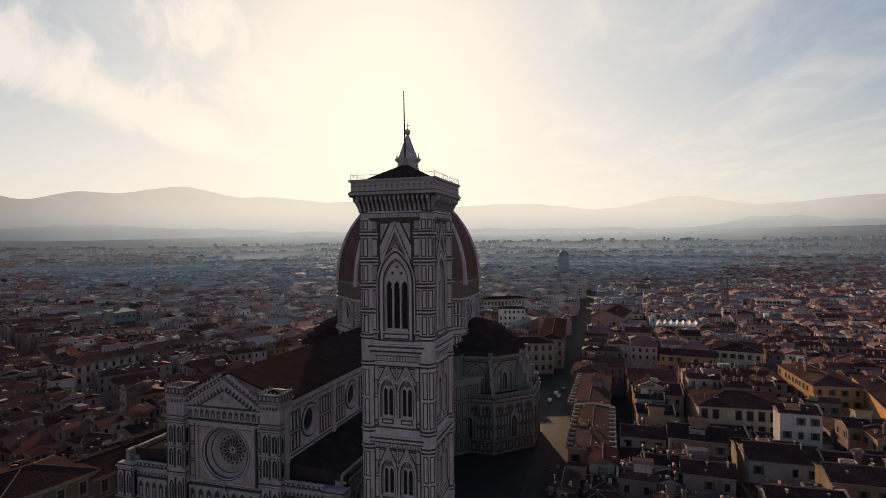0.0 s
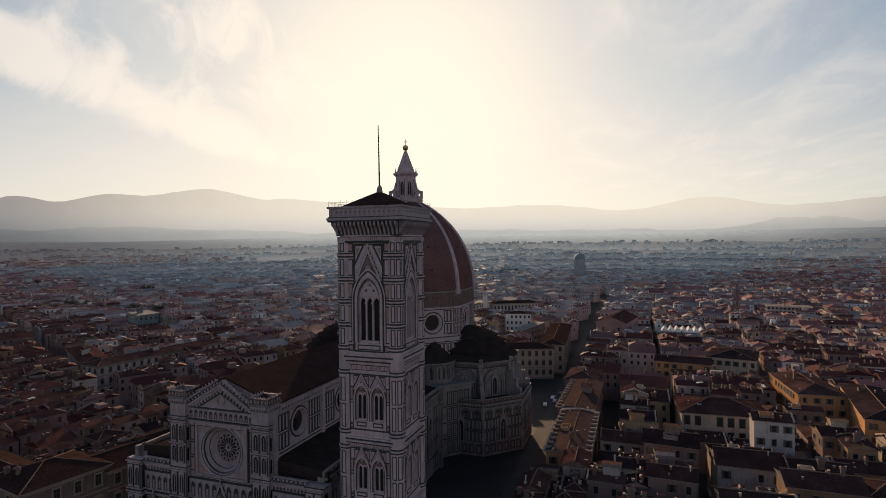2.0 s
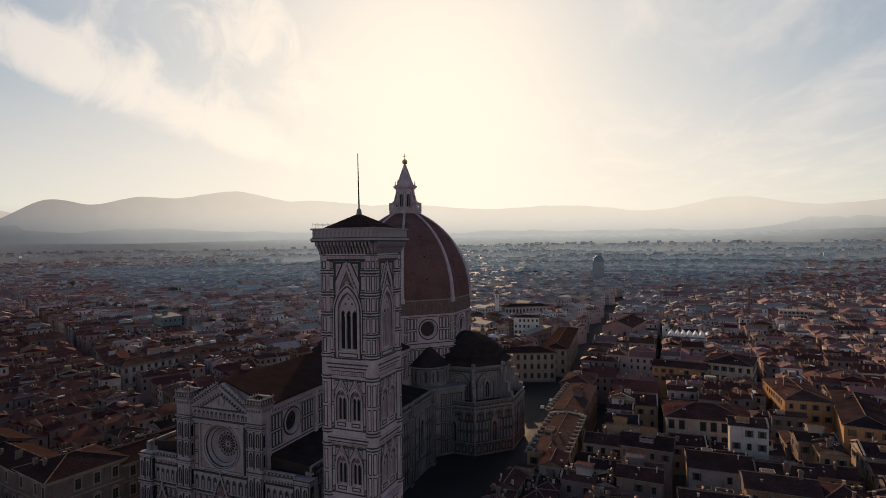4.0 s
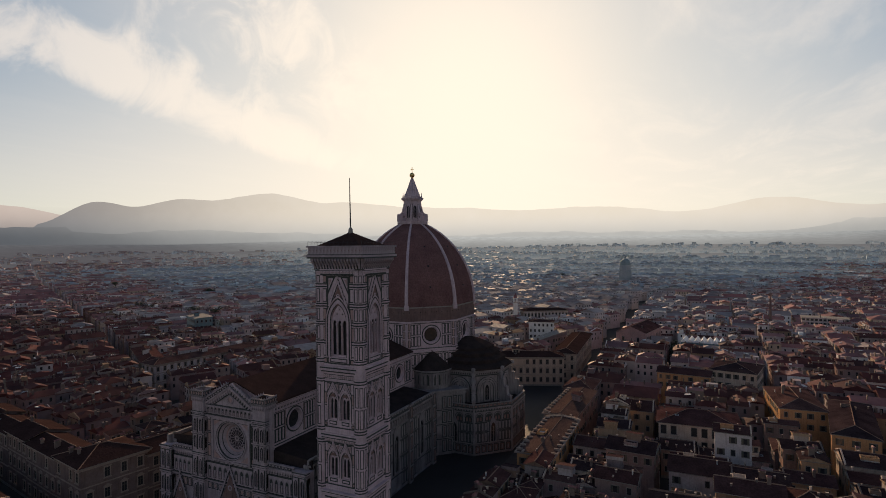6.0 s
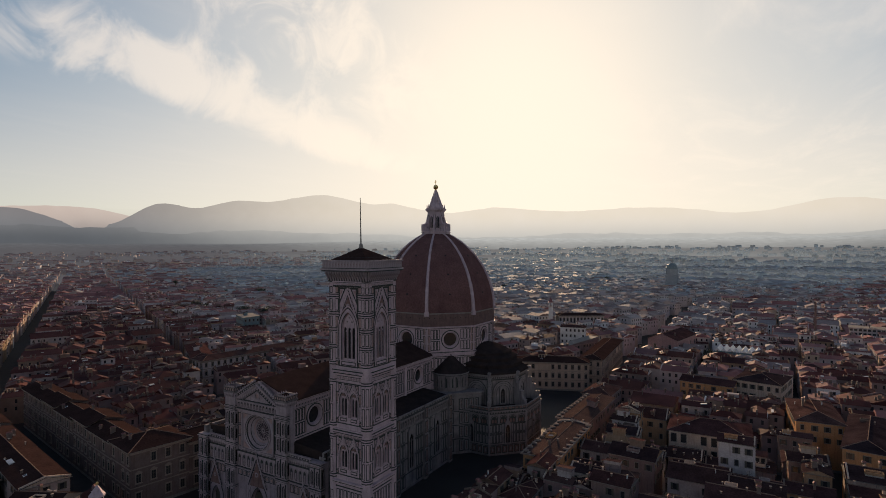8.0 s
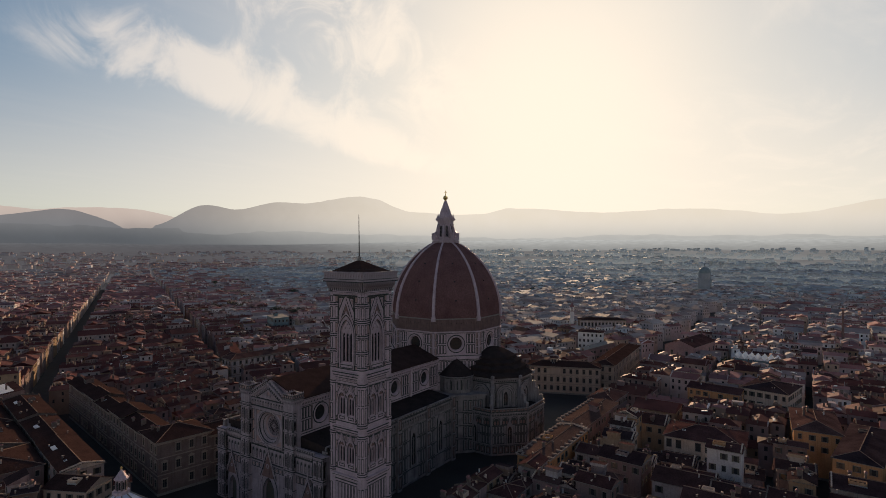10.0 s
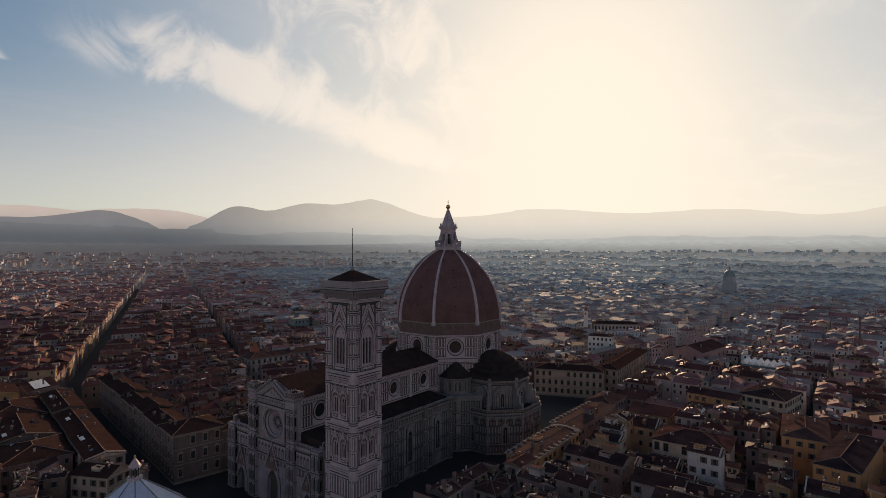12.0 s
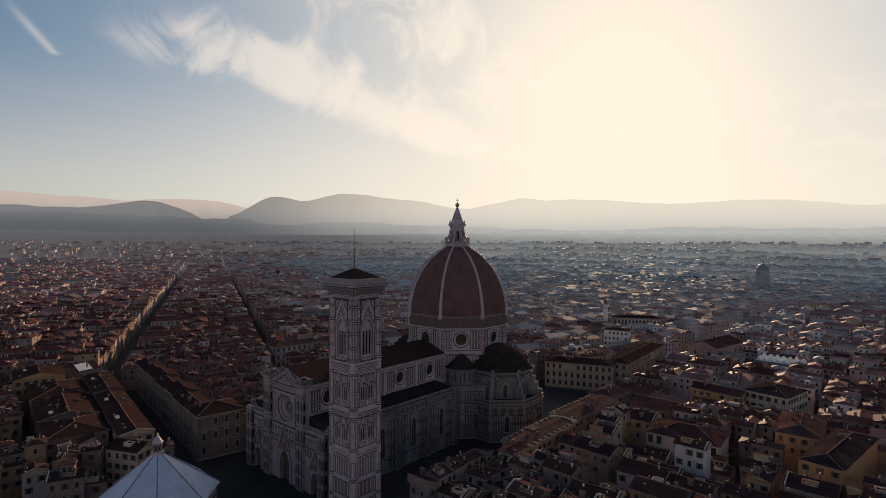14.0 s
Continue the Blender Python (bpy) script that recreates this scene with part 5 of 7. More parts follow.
def Shape_lantern():
    s = Shape()
    s.prism(ngon(8, 6.6), 97.0, 97.7)
    s.prism(ngon(8, 6.9), 97.7, 98.0)
    s.prism(ngon(8, 6.4), 98.0, 98.4)
    s.prism(ngon(8, 3.9), 98.4, 108.2)
    s.prism(ngon(8, 4.3), 108.2, 108.6)
    s.prism(ngon(8, 4.7), 108.6, 109.0)
    s.prism(ngon(8, 4.9), 109.0, 109.6)
    s.prism(ngon(8, 3.7), 109.6, 110.2)
    return s


def blind_arch_mesh(w, h):
    """A round blind arch: banded hood on slim shafts over a dark field that holds two tall inlaid panels."""
    def build():
        s = Shape()
        r = w * 0.40
        spring = h - r - 0.45
        hole = [(-r, 0.0), (r, 0.0)] + [(r * math.cos(math.pi * i / 12), spring + r * math.sin(math.pi * i / 12)) for i in range(13)]
        s.slab([(-w / 2, -0.02), (w / 2, -0.02), (w / 2, h), (-w / 2, h)], [hole], 0.3, -0.3)
        s.slot = 1
        s.box(-r * 1.02, r * 1.02, -0.06, 0, 0, spring + r)
        for f, slot, reach in ((0.90, 1, 0.34), (0.72, 0, 0.2)):
            s.slot = slot
            n = 12
            pts = []
            for q in (f, f + 0.13):
                pts += [(r * q * math.cos(math.pi * i / n), -reach, spring + r * q * math.sin(math.pi * i / n)) for i in range(n + 1)]
            pts += [(x, -0.05, z) for x, y, z in pts]
            k = n + 1
            s.add(pts, [(i, i + 1, k + i + 1, k + i) for i in range(n)] + [(k + i, k + i + 1, 3 * k + i + 1, 3 * k + i) for i in range(n)] + [(i + 1, i, 2 * k + i, 2 * k + i + 1) for i in range(n)])
        s.slot = 0
        for sx in (-1, 1):
            s.tube([(sx * r * 1.08, -0.36, 0.1), (sx * r * 1.08, -0.36, spring)], [0.13, 0.12], 6)
            x = sx * r * 0.42
            s.slot = 2
            s.box(x - r * 0.26, x + r * 0.26, -0.13, -0.05, 0.35, spring * 0.92)
            s.slot = 0
        return s.mesh("blind_arch", ["white", "green", "pink"])
    return kept(("blindarch", round(w, 2), round(h, 2)), build)


def build_tribune(yaw, sides):
    """One of the three great apses: a ring of low chapels, buttress spurs, a tall polygon above and a stepped half dome."""
    base = pose(0, 0, 0, 0, 0, yaw) @ Matrix.Diagonal((0.92, 0.92, 0.955, 1.0))  # the apse reaches out along +x of this frame
    s = Shape()
    s.prism(ngon(8, 22.6, 33.0, 0), 0, 20.2)
    low = part("chapel_ring", s, "white", church, base)
    side = 22.6 * 2 * math.tan(math.pi / 8)
    for k in sides:
        a = radians(45 * k)
        m = pose(33.0 + 22.6 * math.cos(a), 22.6 * math.sin(a), 0, 0, 0, 45 * k + 90)
        for z, h, r, c in ((0.3, 0.5, 0.35, 0), (4.7, 0.3, 0.25, 1), (5.0, 0.35, 0.4, 0), (9.9, 0.3, 0.3, 1), (14.2, 0.3, 0.35, 1), (18.9, 0.3, 0.3, 1), (20.0, 0.5, 0.9, 0), (20.5, 0.3, 0.6, 1), (22.0, 0.35, 0.7, 0)):
            s = Shape()
            s.box(-side / 2 - 0.35 * r, side / 2 + 0.35 * r, -r, 0, z, z + h)
            part("moulding", s, ("white", "green")[c], low, m)
        row("blind_arch", lambda ww: blind_arch_mesh(ww, 4.3), 4, side * 0.97, m @ pose(0, 0, 14.5), low)
        row("corbel_arch", lambda ww: corbel_mesh(ww, 0.85), 14, side, m @ pose(0, 0, 19.2), low)
        row("panel", lambda ww: panel_mesh(ww * 0.86, 1.2, "pink"), 10, side, m @ pose(0, -0.3, 20.75), low)
        s = Shape()
        s.box(-side / 2, side / 2, -0.3, 0.3, 20.2, 22.0)
        part("parapet", s, "white", low, m)
        put("window", lancet_mesh(2.2, 8.6), low, m @ pose(0, 0, 5.2))
        for x in (-8.3, -6.7, -5.1, -3.5, 3.5, 5.1, 6.7, 8.3):
            for z, h, c in ((5.5, 4.2, "white"), (10.3, 3.8, "white")):
                put("panel", panel_mesh(1.45, h, c, 0.32), low, m @ pose(x, 0, z))
        for i in range(6):
            put("panel", panel_mesh(2.5, 3.4, "pink", 0.36), low, m @ pose(-7.6 + 3.04 * i, 0, 1.0))
        # shaft at the angle
        s = Shape()
        s.tube([(-side / 2, -0.1, 0.3), (-side / 2, -0.1, 20.0)], [0.55, 0.5], 8)
        part("corner_shaft", s, "white", low, m)
    s = Shape()
    s.prism(ngon(8, 22.3, 33.0, 0), 20.2, 21.0, ngon(8, 16.4, 33.0, 0))
    part("chapel_roof", s, "slate", low)
    s = Shape()
    s.prism(ngon(8, 16.2, 33.0, 0), 20.2, 35.2)
    high = part("apse_wall", s, "white", church, base)
    up = 16.2 * 2 * math.tan(math.pi / 8)
    for k in sides:
        a = radians(45 * k)
        m = pose(33.0 + 16.2 * math.cos(a), 16.2 * math.sin(a), 0, 0, 0, 45 * k + 90)
        # great round arch with banded voussoirs round a deep window
        for r0, r1, slot, reach in ((3.1, 3.4, 1, 0.3), (3.4, 4.1, 0, 0.5), (4.1, 4.35, 1, 0.35), (4.35, 5.0, 0, 0.6), (5.0, 5.25, 1, 0.3)):
            s = Shape()
            n = 16
            pts = []
            for r in (r0, r1):
                pts += [(r, -reach, 21.2)] + [(r * math.cos(math.pi * i / n), -reach, 27.0 + r * math.sin(math.pi * i / n)) for i in range(n + 1)] + [(-r, -reach, 21.2)]
            pts += [(x, 0.0, z) for x, y, z in pts]
            q = n + 3
            s.add(pts, [(i, i + 1, q + i + 1, q + i) for i in range(q - 1)] + [(q + i, q + i + 1, 3 * q + i + 1, 3 * q + i) for i in range(q - 1)] + [(i + 1, i, 2 * q + i, 2 * q + i + 1) for i in range(q - 1)])
            part("arch_moulding", s, ("white", "green")[slot], high, m)
        put("window", lancet_mesh(2.0, 7.0), high, m @ pose(0, 0, 21.6))
        row("corbel_arch", lambda ww: corbel_mesh(ww, 1.2), 12, up, m @ pose(0, 0, 33.4), high)
        for x in (-5.9, 5.9):
            for z, h in ((21.6, 3.4), (25.4, 3.4), (29.2, 3.2)):
                put("panel", panel_mesh(1.15, h, "white", 0.27), high, m @ pose(x, 0, z))
        for z, h, r, c in ((32.7, 0.5, 0.3, 1), (34.6, 0.5, 0.9, 0), (35.1, 0.35, 1.2, 0)):
            s = Shape()
            s.box(-up / 2 - 0.41 * r, up / 2 + 0.41 * r, -r, 0, z, z + h)
            part("moulding", s, ("white", "green")[c], high, m)
        # raking buttress spur at each corner, with a capstone on every step
        if k < 2:
            b = pose(33.0, 0, 0, 0, 0, 45 * k + 22.5 + 180)
            s = Shape()
            s.slab([(-24.3, 20.2), (-16.8, 20.2), (-16.8, 34.0), (-18.6, 33.6), (-18.8, 31.4), (-20.4, 30.6), (-20.6, 28.2), (-22.2, 27.2), (-22.4, 24.6), (-24.3, 23.6)], [], 1.5, -0.75)
            spur = part("spur", s, "white", high, b, "stepped marble buttress spur")
            for x, z in ((-17.9, 33.8), (-19.6, 31.0), (-21.4, 27.7), (-23.4, 24.1)):
                s = Shape()
                s.box(x - 0.95, x + 0.85, -0.95, 0.95, z - 0.15, z + 0.3)
                s.cone([(x - 0.6, -0.6), (x + 0.5, -0.6), (x + 0.5, 0.6), (x - 0.6, 0.6)], z + 0.3, (x, 0, z + 1.3))
                part("capstone", s, "white", spur)
    # three stepped tiers of dark roof, then the half dome
    tiers = [(35.4, 17.7), (36.2, 17.7), (36.5, 17.2), (37.5, 15.9), (37.5, 15.3), (38.9, 15.3), (38.9, 16.0), (39.3, 16.0), (40.2, 14.1), (40.2, 13.5), (41.5, 13.5), (41.5, 14.1), (41.9, 14.1), (42.7, 12.3), (42.7, 11.7), (43.6, 11.5), (43.6, 12.0), (43.9, 12.0), (44.6, 10.6), (45.7, 8.9), (46.6, 6.8), (47.3, 4.3), (47.6, 1.6)]
    s = Shape()
    for z, r in tiers:
        s.v += [(x, y, z) for x, y in ngon(8, r, 33.0 - (z - 35.4) * 0.32, 0)]
    for i in range(len(tiers) - 1):
        s.f += [(8 * i + k, 8 * i + (k + 1) % 8, 8 * i + 8 + (k + 1) % 8, 8 * i + 8 + k) for k in range(8)]
    s.f.append(tuple(range(8 * len(tiers) - 8, 8 * len(tiers))))
    s.k = [0] * len(s.f)
    roof = part("half_dome", s, "slate", high, None, "dark stepped tile roof and half dome")
    for x, y in ngon(8, 17.75, 33.0, 0):
        s = Shape()
        s.box(x - 0.7, x + 0.7, y - 0.7, y + 0.7, 35.3, 36.7)
        part("eaves_block", s, "white", roof)


def build_exedra(k):
    """A small round exedra with niches and a conical roof against a diagonal side."""
    m = octagon_face(k, 27.0)
    n = 18
    ring = lambda r: [(r * math.cos(math.pi + math.pi * i / n), 0.9 * r * math.sin(math.pi + math.pi * i / n)) for i in range(n + 1)]
    s = Shape()
    s.prism(ring(7.6), 22.0, 34.2)
    e = part("exedra", s, "white", church, m)
    for i in range(5):
        a = math.pi + math.pi * (i + 0.5) / 5
        put("niche", arcade_mesh(4.2, 5.2), e, pose(7.5 * math.cos(a), 0.9 * 7.5 * math.sin(a), 28.2, 0, 0, math.degrees(a) + 90))
    for z, r, h, c in ((27.4, 7.9, 0.5, "white"), (33.6, 7.9, 0.4, "green"), (34.0, 8.6, 0.6, "white")):
        s = Shape()
        s.prism(ring(r), z, z + h)
        part("moulding", s, c, e)
    s = Shape()
    s.cone(ring(8.4), 34.6, (0, -0.3, 42.2))
    part("exedra_roof", s, "slate", e, label="dark conical tiled roof")
    # sacristy block that fills the corner below
    s = Shape()
    s.box(-11.5, 11.5, -9.0, 1.0, 0, 26.6)
    b = part("sacristy", s, "white", church, m)
    for x in (-9.4, -7.0, -4.6, -2.2, 2.2, 4.6, 7.0, 9.4):
        for z, h in ((1.2, 5.0), (7.2, 5.0), (13.2, 5.0), (19.2, 5.0)):
            put("panel", panel_mesh(2.0, h, "white", 0.38), b, pose(x, -9.0, z))
    for z, h, r, c in ((6.5, 0.3, 0.25, "green"), (12.5, 0.3, 0.25, "green"), (18.5, 0.3, 0.25, "green"), (25.0, 0.5, 0.5, "white"), (26.4, 0.5, 0.9, "white")):
        s = Shape()
        s.box(-11.5 - r, 11.5 + r, -9.0 - r, 0, z, z + h)
        part("moulding", s, c, b)


# facade takes the darker marble copy: its shade put into the colour
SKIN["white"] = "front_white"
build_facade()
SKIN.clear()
build_nave()
build_crossing()
build_lantern()
SKIN.update(AGED_DIMMED)
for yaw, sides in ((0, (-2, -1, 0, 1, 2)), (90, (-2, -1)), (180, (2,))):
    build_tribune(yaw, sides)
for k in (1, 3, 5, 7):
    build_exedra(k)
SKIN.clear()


# ---- baptistery ----
def build_baptistery():
    b = thing("baptistery", "octagonal marble baptistery with a pale stone pyramid roof", "baptistery", (8.9, -166.0, 0))
    eave, peak = 17.0, 30.3
    s = Shape()
    s.prism(ngon(8, 16.6), 0, 16.6)
    w = part("wall", s, "white", b)
    side = 16.6 * 2 * math.tan(math.pi / 8)
    for k in range(8):
        m = octagon_face(k, 16.6)
        row("niche", lambda ww: arcade_mesh(ww, 5.4), 3, side * 0.9, m @ pose(0, 0, 7.2), w)
        row("panel", lambda ww: panel_mesh(ww * 0.8, 5.2), 4, side * 0.9, m @ pose(0, 0, 1.0), w)
        row("panel", lambda ww: panel_mesh(ww * 0.85, 2.2), 7, side * 0.95, m @ pose(0, 0, 13.6), w)
        for z, h, r, c in ((6.5, 0.4, 0.3, "green"), (12.9, 0.4, 0.4, "green"), (16.0, 0.5, 0.6, "white"), (16.5, 0.4, 0.95, "white")):
            s = Shape()
            s.box(-side / 2 - r * 0.41, side / 2 + r * 0.41, -r, 0, z, z + h)
            part("moulding", s, c, w, m)
    ring = ngon(8, 17.5)
    for k in range(8):
        (x0, y0), (x1, y1) = ring[k], ring[(k + 1) % 8]
        a, c = Vector((x0, y0, eave)), Vector((x1, y1, eave))
        d, e = Vector((x1 * 0.06, y1 * 0.06, peak)), Vector((x0 * 0.06, y0 * 0.06, peak))
        s = Shape()
        s.add([a, c, d, e, a - Vector((0, 0, 0.4)), c - Vector((0, 0, 0.4))], [(0, 1, 2, 3), (4, 5, 1, 0)])
        slope = part("roof_slope", s, "pale_roof", b, label="smooth pale marble roof slope")
        for f in (0.25, 0.5, 0.75):
            s = Shape()
            s.tube([a.lerp(c, f) - Vector((0, 0, 0.03)), e.lerp(d, f) - Vector((0, 0, 0.03))], [0.07, 0.05], 4)
            part("slab_seam", s, "pale_roof", slope)
        s = Shape()
        s.tube([(x0, y0, eave + 0.05), (x0 * 0.06, y0 * 0.06, peak + 0.05)], [0.24, 0.16], 6)
        part("roof_rib", s, "stone", b)
    s = Shape()
    s.prism(ngon(8, 1.9), 29.9, 30.7)
    s.prism(ngon(8, 1.1), 30.7, 33.6)
    s.prism(ngon(8, 1.6), 33.6, 34.0)
    s.prism(ngon(8, 1.45), 34.0, 36.2, ngon(8, 0.12))
    lan = part("lantern", s, "white", b)
    for k in range(8):
        put("niche", slot_mesh(0.75, 2.5, 1), lan, octagon_face(k, 1.1) @ pose(0, 0, 30.9))
    s = Shape()
    s.tube([(0, 0, 36.0), (0, 0, 36.3), (0, 0, 36.6), (0, 0, 36.9)], [0.12, 0.3, 0.3, 0.08], 8)
    part("ball", s, "gold", lan)


build_baptistery()

# ---- city ----
VIEW = Vector((130.0, -235.0))
rng = random.Random(7)


def window_mesh(w, h, shutters=True):
    """A house window: stone surround with a deep sill, open shutters where it has them, and a dark pane set back."""
    def build():
        s = Shape()
        side = w * 0.55 if shutters else 0.17
        low, high = 0.2, 0.2
        rings = [(side, low, high, 0.0), (side, low, high, -0.12), (0.0, 0.0, 0.0, -0.09), (0.0, 0.0, 0.0, -0.015)]
        pts = []
        for a, b, c, y in rings:
            pts += [(-w / 2 - a, y, -b), (w / 2 + a, y, -b), (w / 2 + a, y, h + c), (-w / 2 - a, y, h + c)]
        n = len(s.v)
        s.v += [tuple(q) for q in pts]
        for r in range(3):
            for e in range(4):
                q, t = 4 * r + e, 4 * r + (e + 1) % 4
                s.f.append((n + q, n + t, n + t + 4, n + q + 4))
                s.k.append(2 if shutters and e in (1, 3) and r < 2 else 0)
        s.f.append((n + 12, n + 13, n + 14, n + 15))
        s.k.append(1)
        return s.mesh("window", ["stone", "pane", "shutter"])
    return kept(("window", w, h, shutters), build)


def palace_window_mesh(w, h, gabled):
    """A tall palace window: moulded pale surround on a sill, a cornice or a small pediment over it, a dark pane with a cross bar set back."""
    def build():
        s = Shape()
        e = 0.32
        s.slab([(-w / 2 - e, -0.1), (w / 2 + e, -0.1), (w / 2 + e, h + e), (-w / 2 - e, h + e)], [[(-w / 2, 0.1), (w / 2, 0.1), (w / 2, h), (-w / 2, h)]], 0.16, -0.16)
        s.box(-w / 2 - 0.5, w / 2 + 0.5, -0.34, 0, -0.34, -0.1)
        s.box(-w / 2 - 0.5, w / 2 + 0.5, -0.36, 0, h + e, h + e + 0.22)
        if gabled:
            s.slab([(-w / 2 - 0.5, h + e + 0.22), (w / 2 + 0.5, h + e + 0.22), (0, h + e + 0.95)], [], 0.3, -0.3)
        s.slot = 1
        s.box(-w / 2, w / 2, -0.03, 0, 0.1, h)
        s.slot = 2
        s.box(-0.06, 0.06, -0.07, -0.03, 0.1, h)
        s.box(-w / 2, w / 2, -0.065, -0.03, h * 0.66, h * 0.66 + 0.12)
        return s.mesh("window", ["kerb", "pane", "shutter"])
    return kept(("palacewindow", w, h, gabled), build)


def chimney_mesh(kind):
    """A rendered stack with an overhanging capping and a little tiled cover."""
    def build():
        s = Shape()
        w, d, h = ((0.34, 0.5, 1.4), (0.3, 0.85, 1.8), (0.45, 0.45, 1.1))[kind]
        steps = ((w, d, -1.6), (w, d, h), (w + 0.14, d + 0.14, h), (w + 0.14, d + 0.14, h + 0.16), (w * 0.75, d * 0.8, h + 0.16), (w * 0.75, d * 0.8, h + 0.5), (w + 0.2, d + 0.2, h + 0.5), (0.06, d * 0.8, h + 0.85))
        for a, b, z in steps:
            s.v += [(-a, -b, z), (a, -b, z), (a, b, z), (-a, b, z)]
        for r in range(len(steps) - 1):
            for e in range(4):
                q, t = 4 * r + e, 4 * r + (e + 1) % 4
                s.f.append((q, t, t + 4, q + 4))
                s.k.append(1 if r == len(steps) - 2 else 0)
        return s.mesh("chimney", ["chimney", "roof_far"])
    return kept(("chimney", kind), build)


def roof_shape(s, w, d, h, kind, over, pitch):
    """A tiled roof over a w x d plan with eaves at h: gable, hip or single slope; slot 0 tiles, slot 1 gable ends, slot 2 eaves."""
    a, b, t = w / 2 + over, d / 2 + over, 0.22
    rise = math.tan(radians(pitch))
    if kind == "shed":
        z = h + 2 * b * rise
        s.slot = 0
        s.add([(-a, -b, h + t), (a, -b, h + t), (a, b, z + t), (-a, b, z + t)], [(0, 1, 2, 3)])
        s.slot = 1
        s.add([(-a, -b, h), (a, -b, h), (a, b, h), (-a, b, h), (a, b, z), (-a, b, z), (-a, -b, h + t), (a, -b, h + t), (a, b, z + t), (-a, b, z + t)],
              [(3, 2, 1, 0), (0, 1, 7, 6), (1, 2, 8, 7), (2, 3, 9, 8), (3, 0, 6, 9)])
        return z
    if kind == "gable":
        z = h + b * rise
        s.slot = 0
        s.add([(-a, -b, h + t), (a, -b, h + t), (a, b, h + t), (-a, b, h + t), (-a, 0, z + t), (a, 0, z + t)], [(0, 1, 5, 4), (2, 3, 4, 5)])
        s.slot = 1
        s.add([(-a + over, -b, h), (a - over, -b, h), (a - over, b, h), (-a + over, b, h), (-a + over, 0, z + t * 0.6), (a - over, 0, z + t * 0.6)], [(0, 4, 3), (1, 2, 5)])
        s.slot = 2
        s.add([(-a, -b, h), (a, -b, h), (a, b, h), (-a, b, h), (-a, -b, h + t), (a, -b, h + t), (a, b, h + t), (-a, b, h + t)], [(3, 2, 1, 0), (0, 1, 5, 4), (2, 3, 7, 6)])
        return z
    z = h + min(a, b) * rise
    lx, ly = max(a - b, 0.01), max(b - a, 0.01)
    s.slot = 0
    if a >= b:
        s.add([(-a, -b, h + t), (a, -b, h + t), (a, b, h + t), (-a, b, h + t), (-lx, 0, z + t), (lx, 0, z + t)], [(0, 1, 5, 4), (1, 2, 5), (2, 3, 4, 5), (3, 0, 4)])
    else:
        s.add([(-a, -b, h + t), (a, -b, h + t), (a, b, h + t), (-a, b, h + t), (0, -ly, z + t), (0, ly, z + t)], [(0, 1, 4), (1, 2, 5, 4), (2, 3, 5), (3, 0, 4, 5)])
    s.slot = 2
    s.add([(-a, -b, h), (a, -b, h), (a, b, h), (-a, b, h), (-a, -b, h + t), (a, -b, h + t), (a, b, h + t), (-a, b, h + t)], [(3, 2, 1, 0), (0, 1, 5, 4), (1, 2, 6, 5), (2, 3, 7, 6), (3, 0, 4, 7)])
    return z


SHADES = ("cream", "ochre", "pale plaster", "yellow plastered", "grey-beige")
HOUSE_LABELS = {"gable": "stuccoed town house with a clay-tiled gable roof", "hip": "stuccoed town house with a clay-tiled hipped roof", "shed": "narrow stuccoed house with a single-pitch tiled roof"}


def seen_sides(x, y, turn):
    """The sides of a plan that face VIEW, a point under the camera's path."""
    out = []
    for k in range(4):
        a = radians(turn + 90 * k - 90)
        if (VIEW.x - x) * math.cos(a) + (VIEW.y - y) * math.sin(a) > 20:
            out.append(k)
    return out


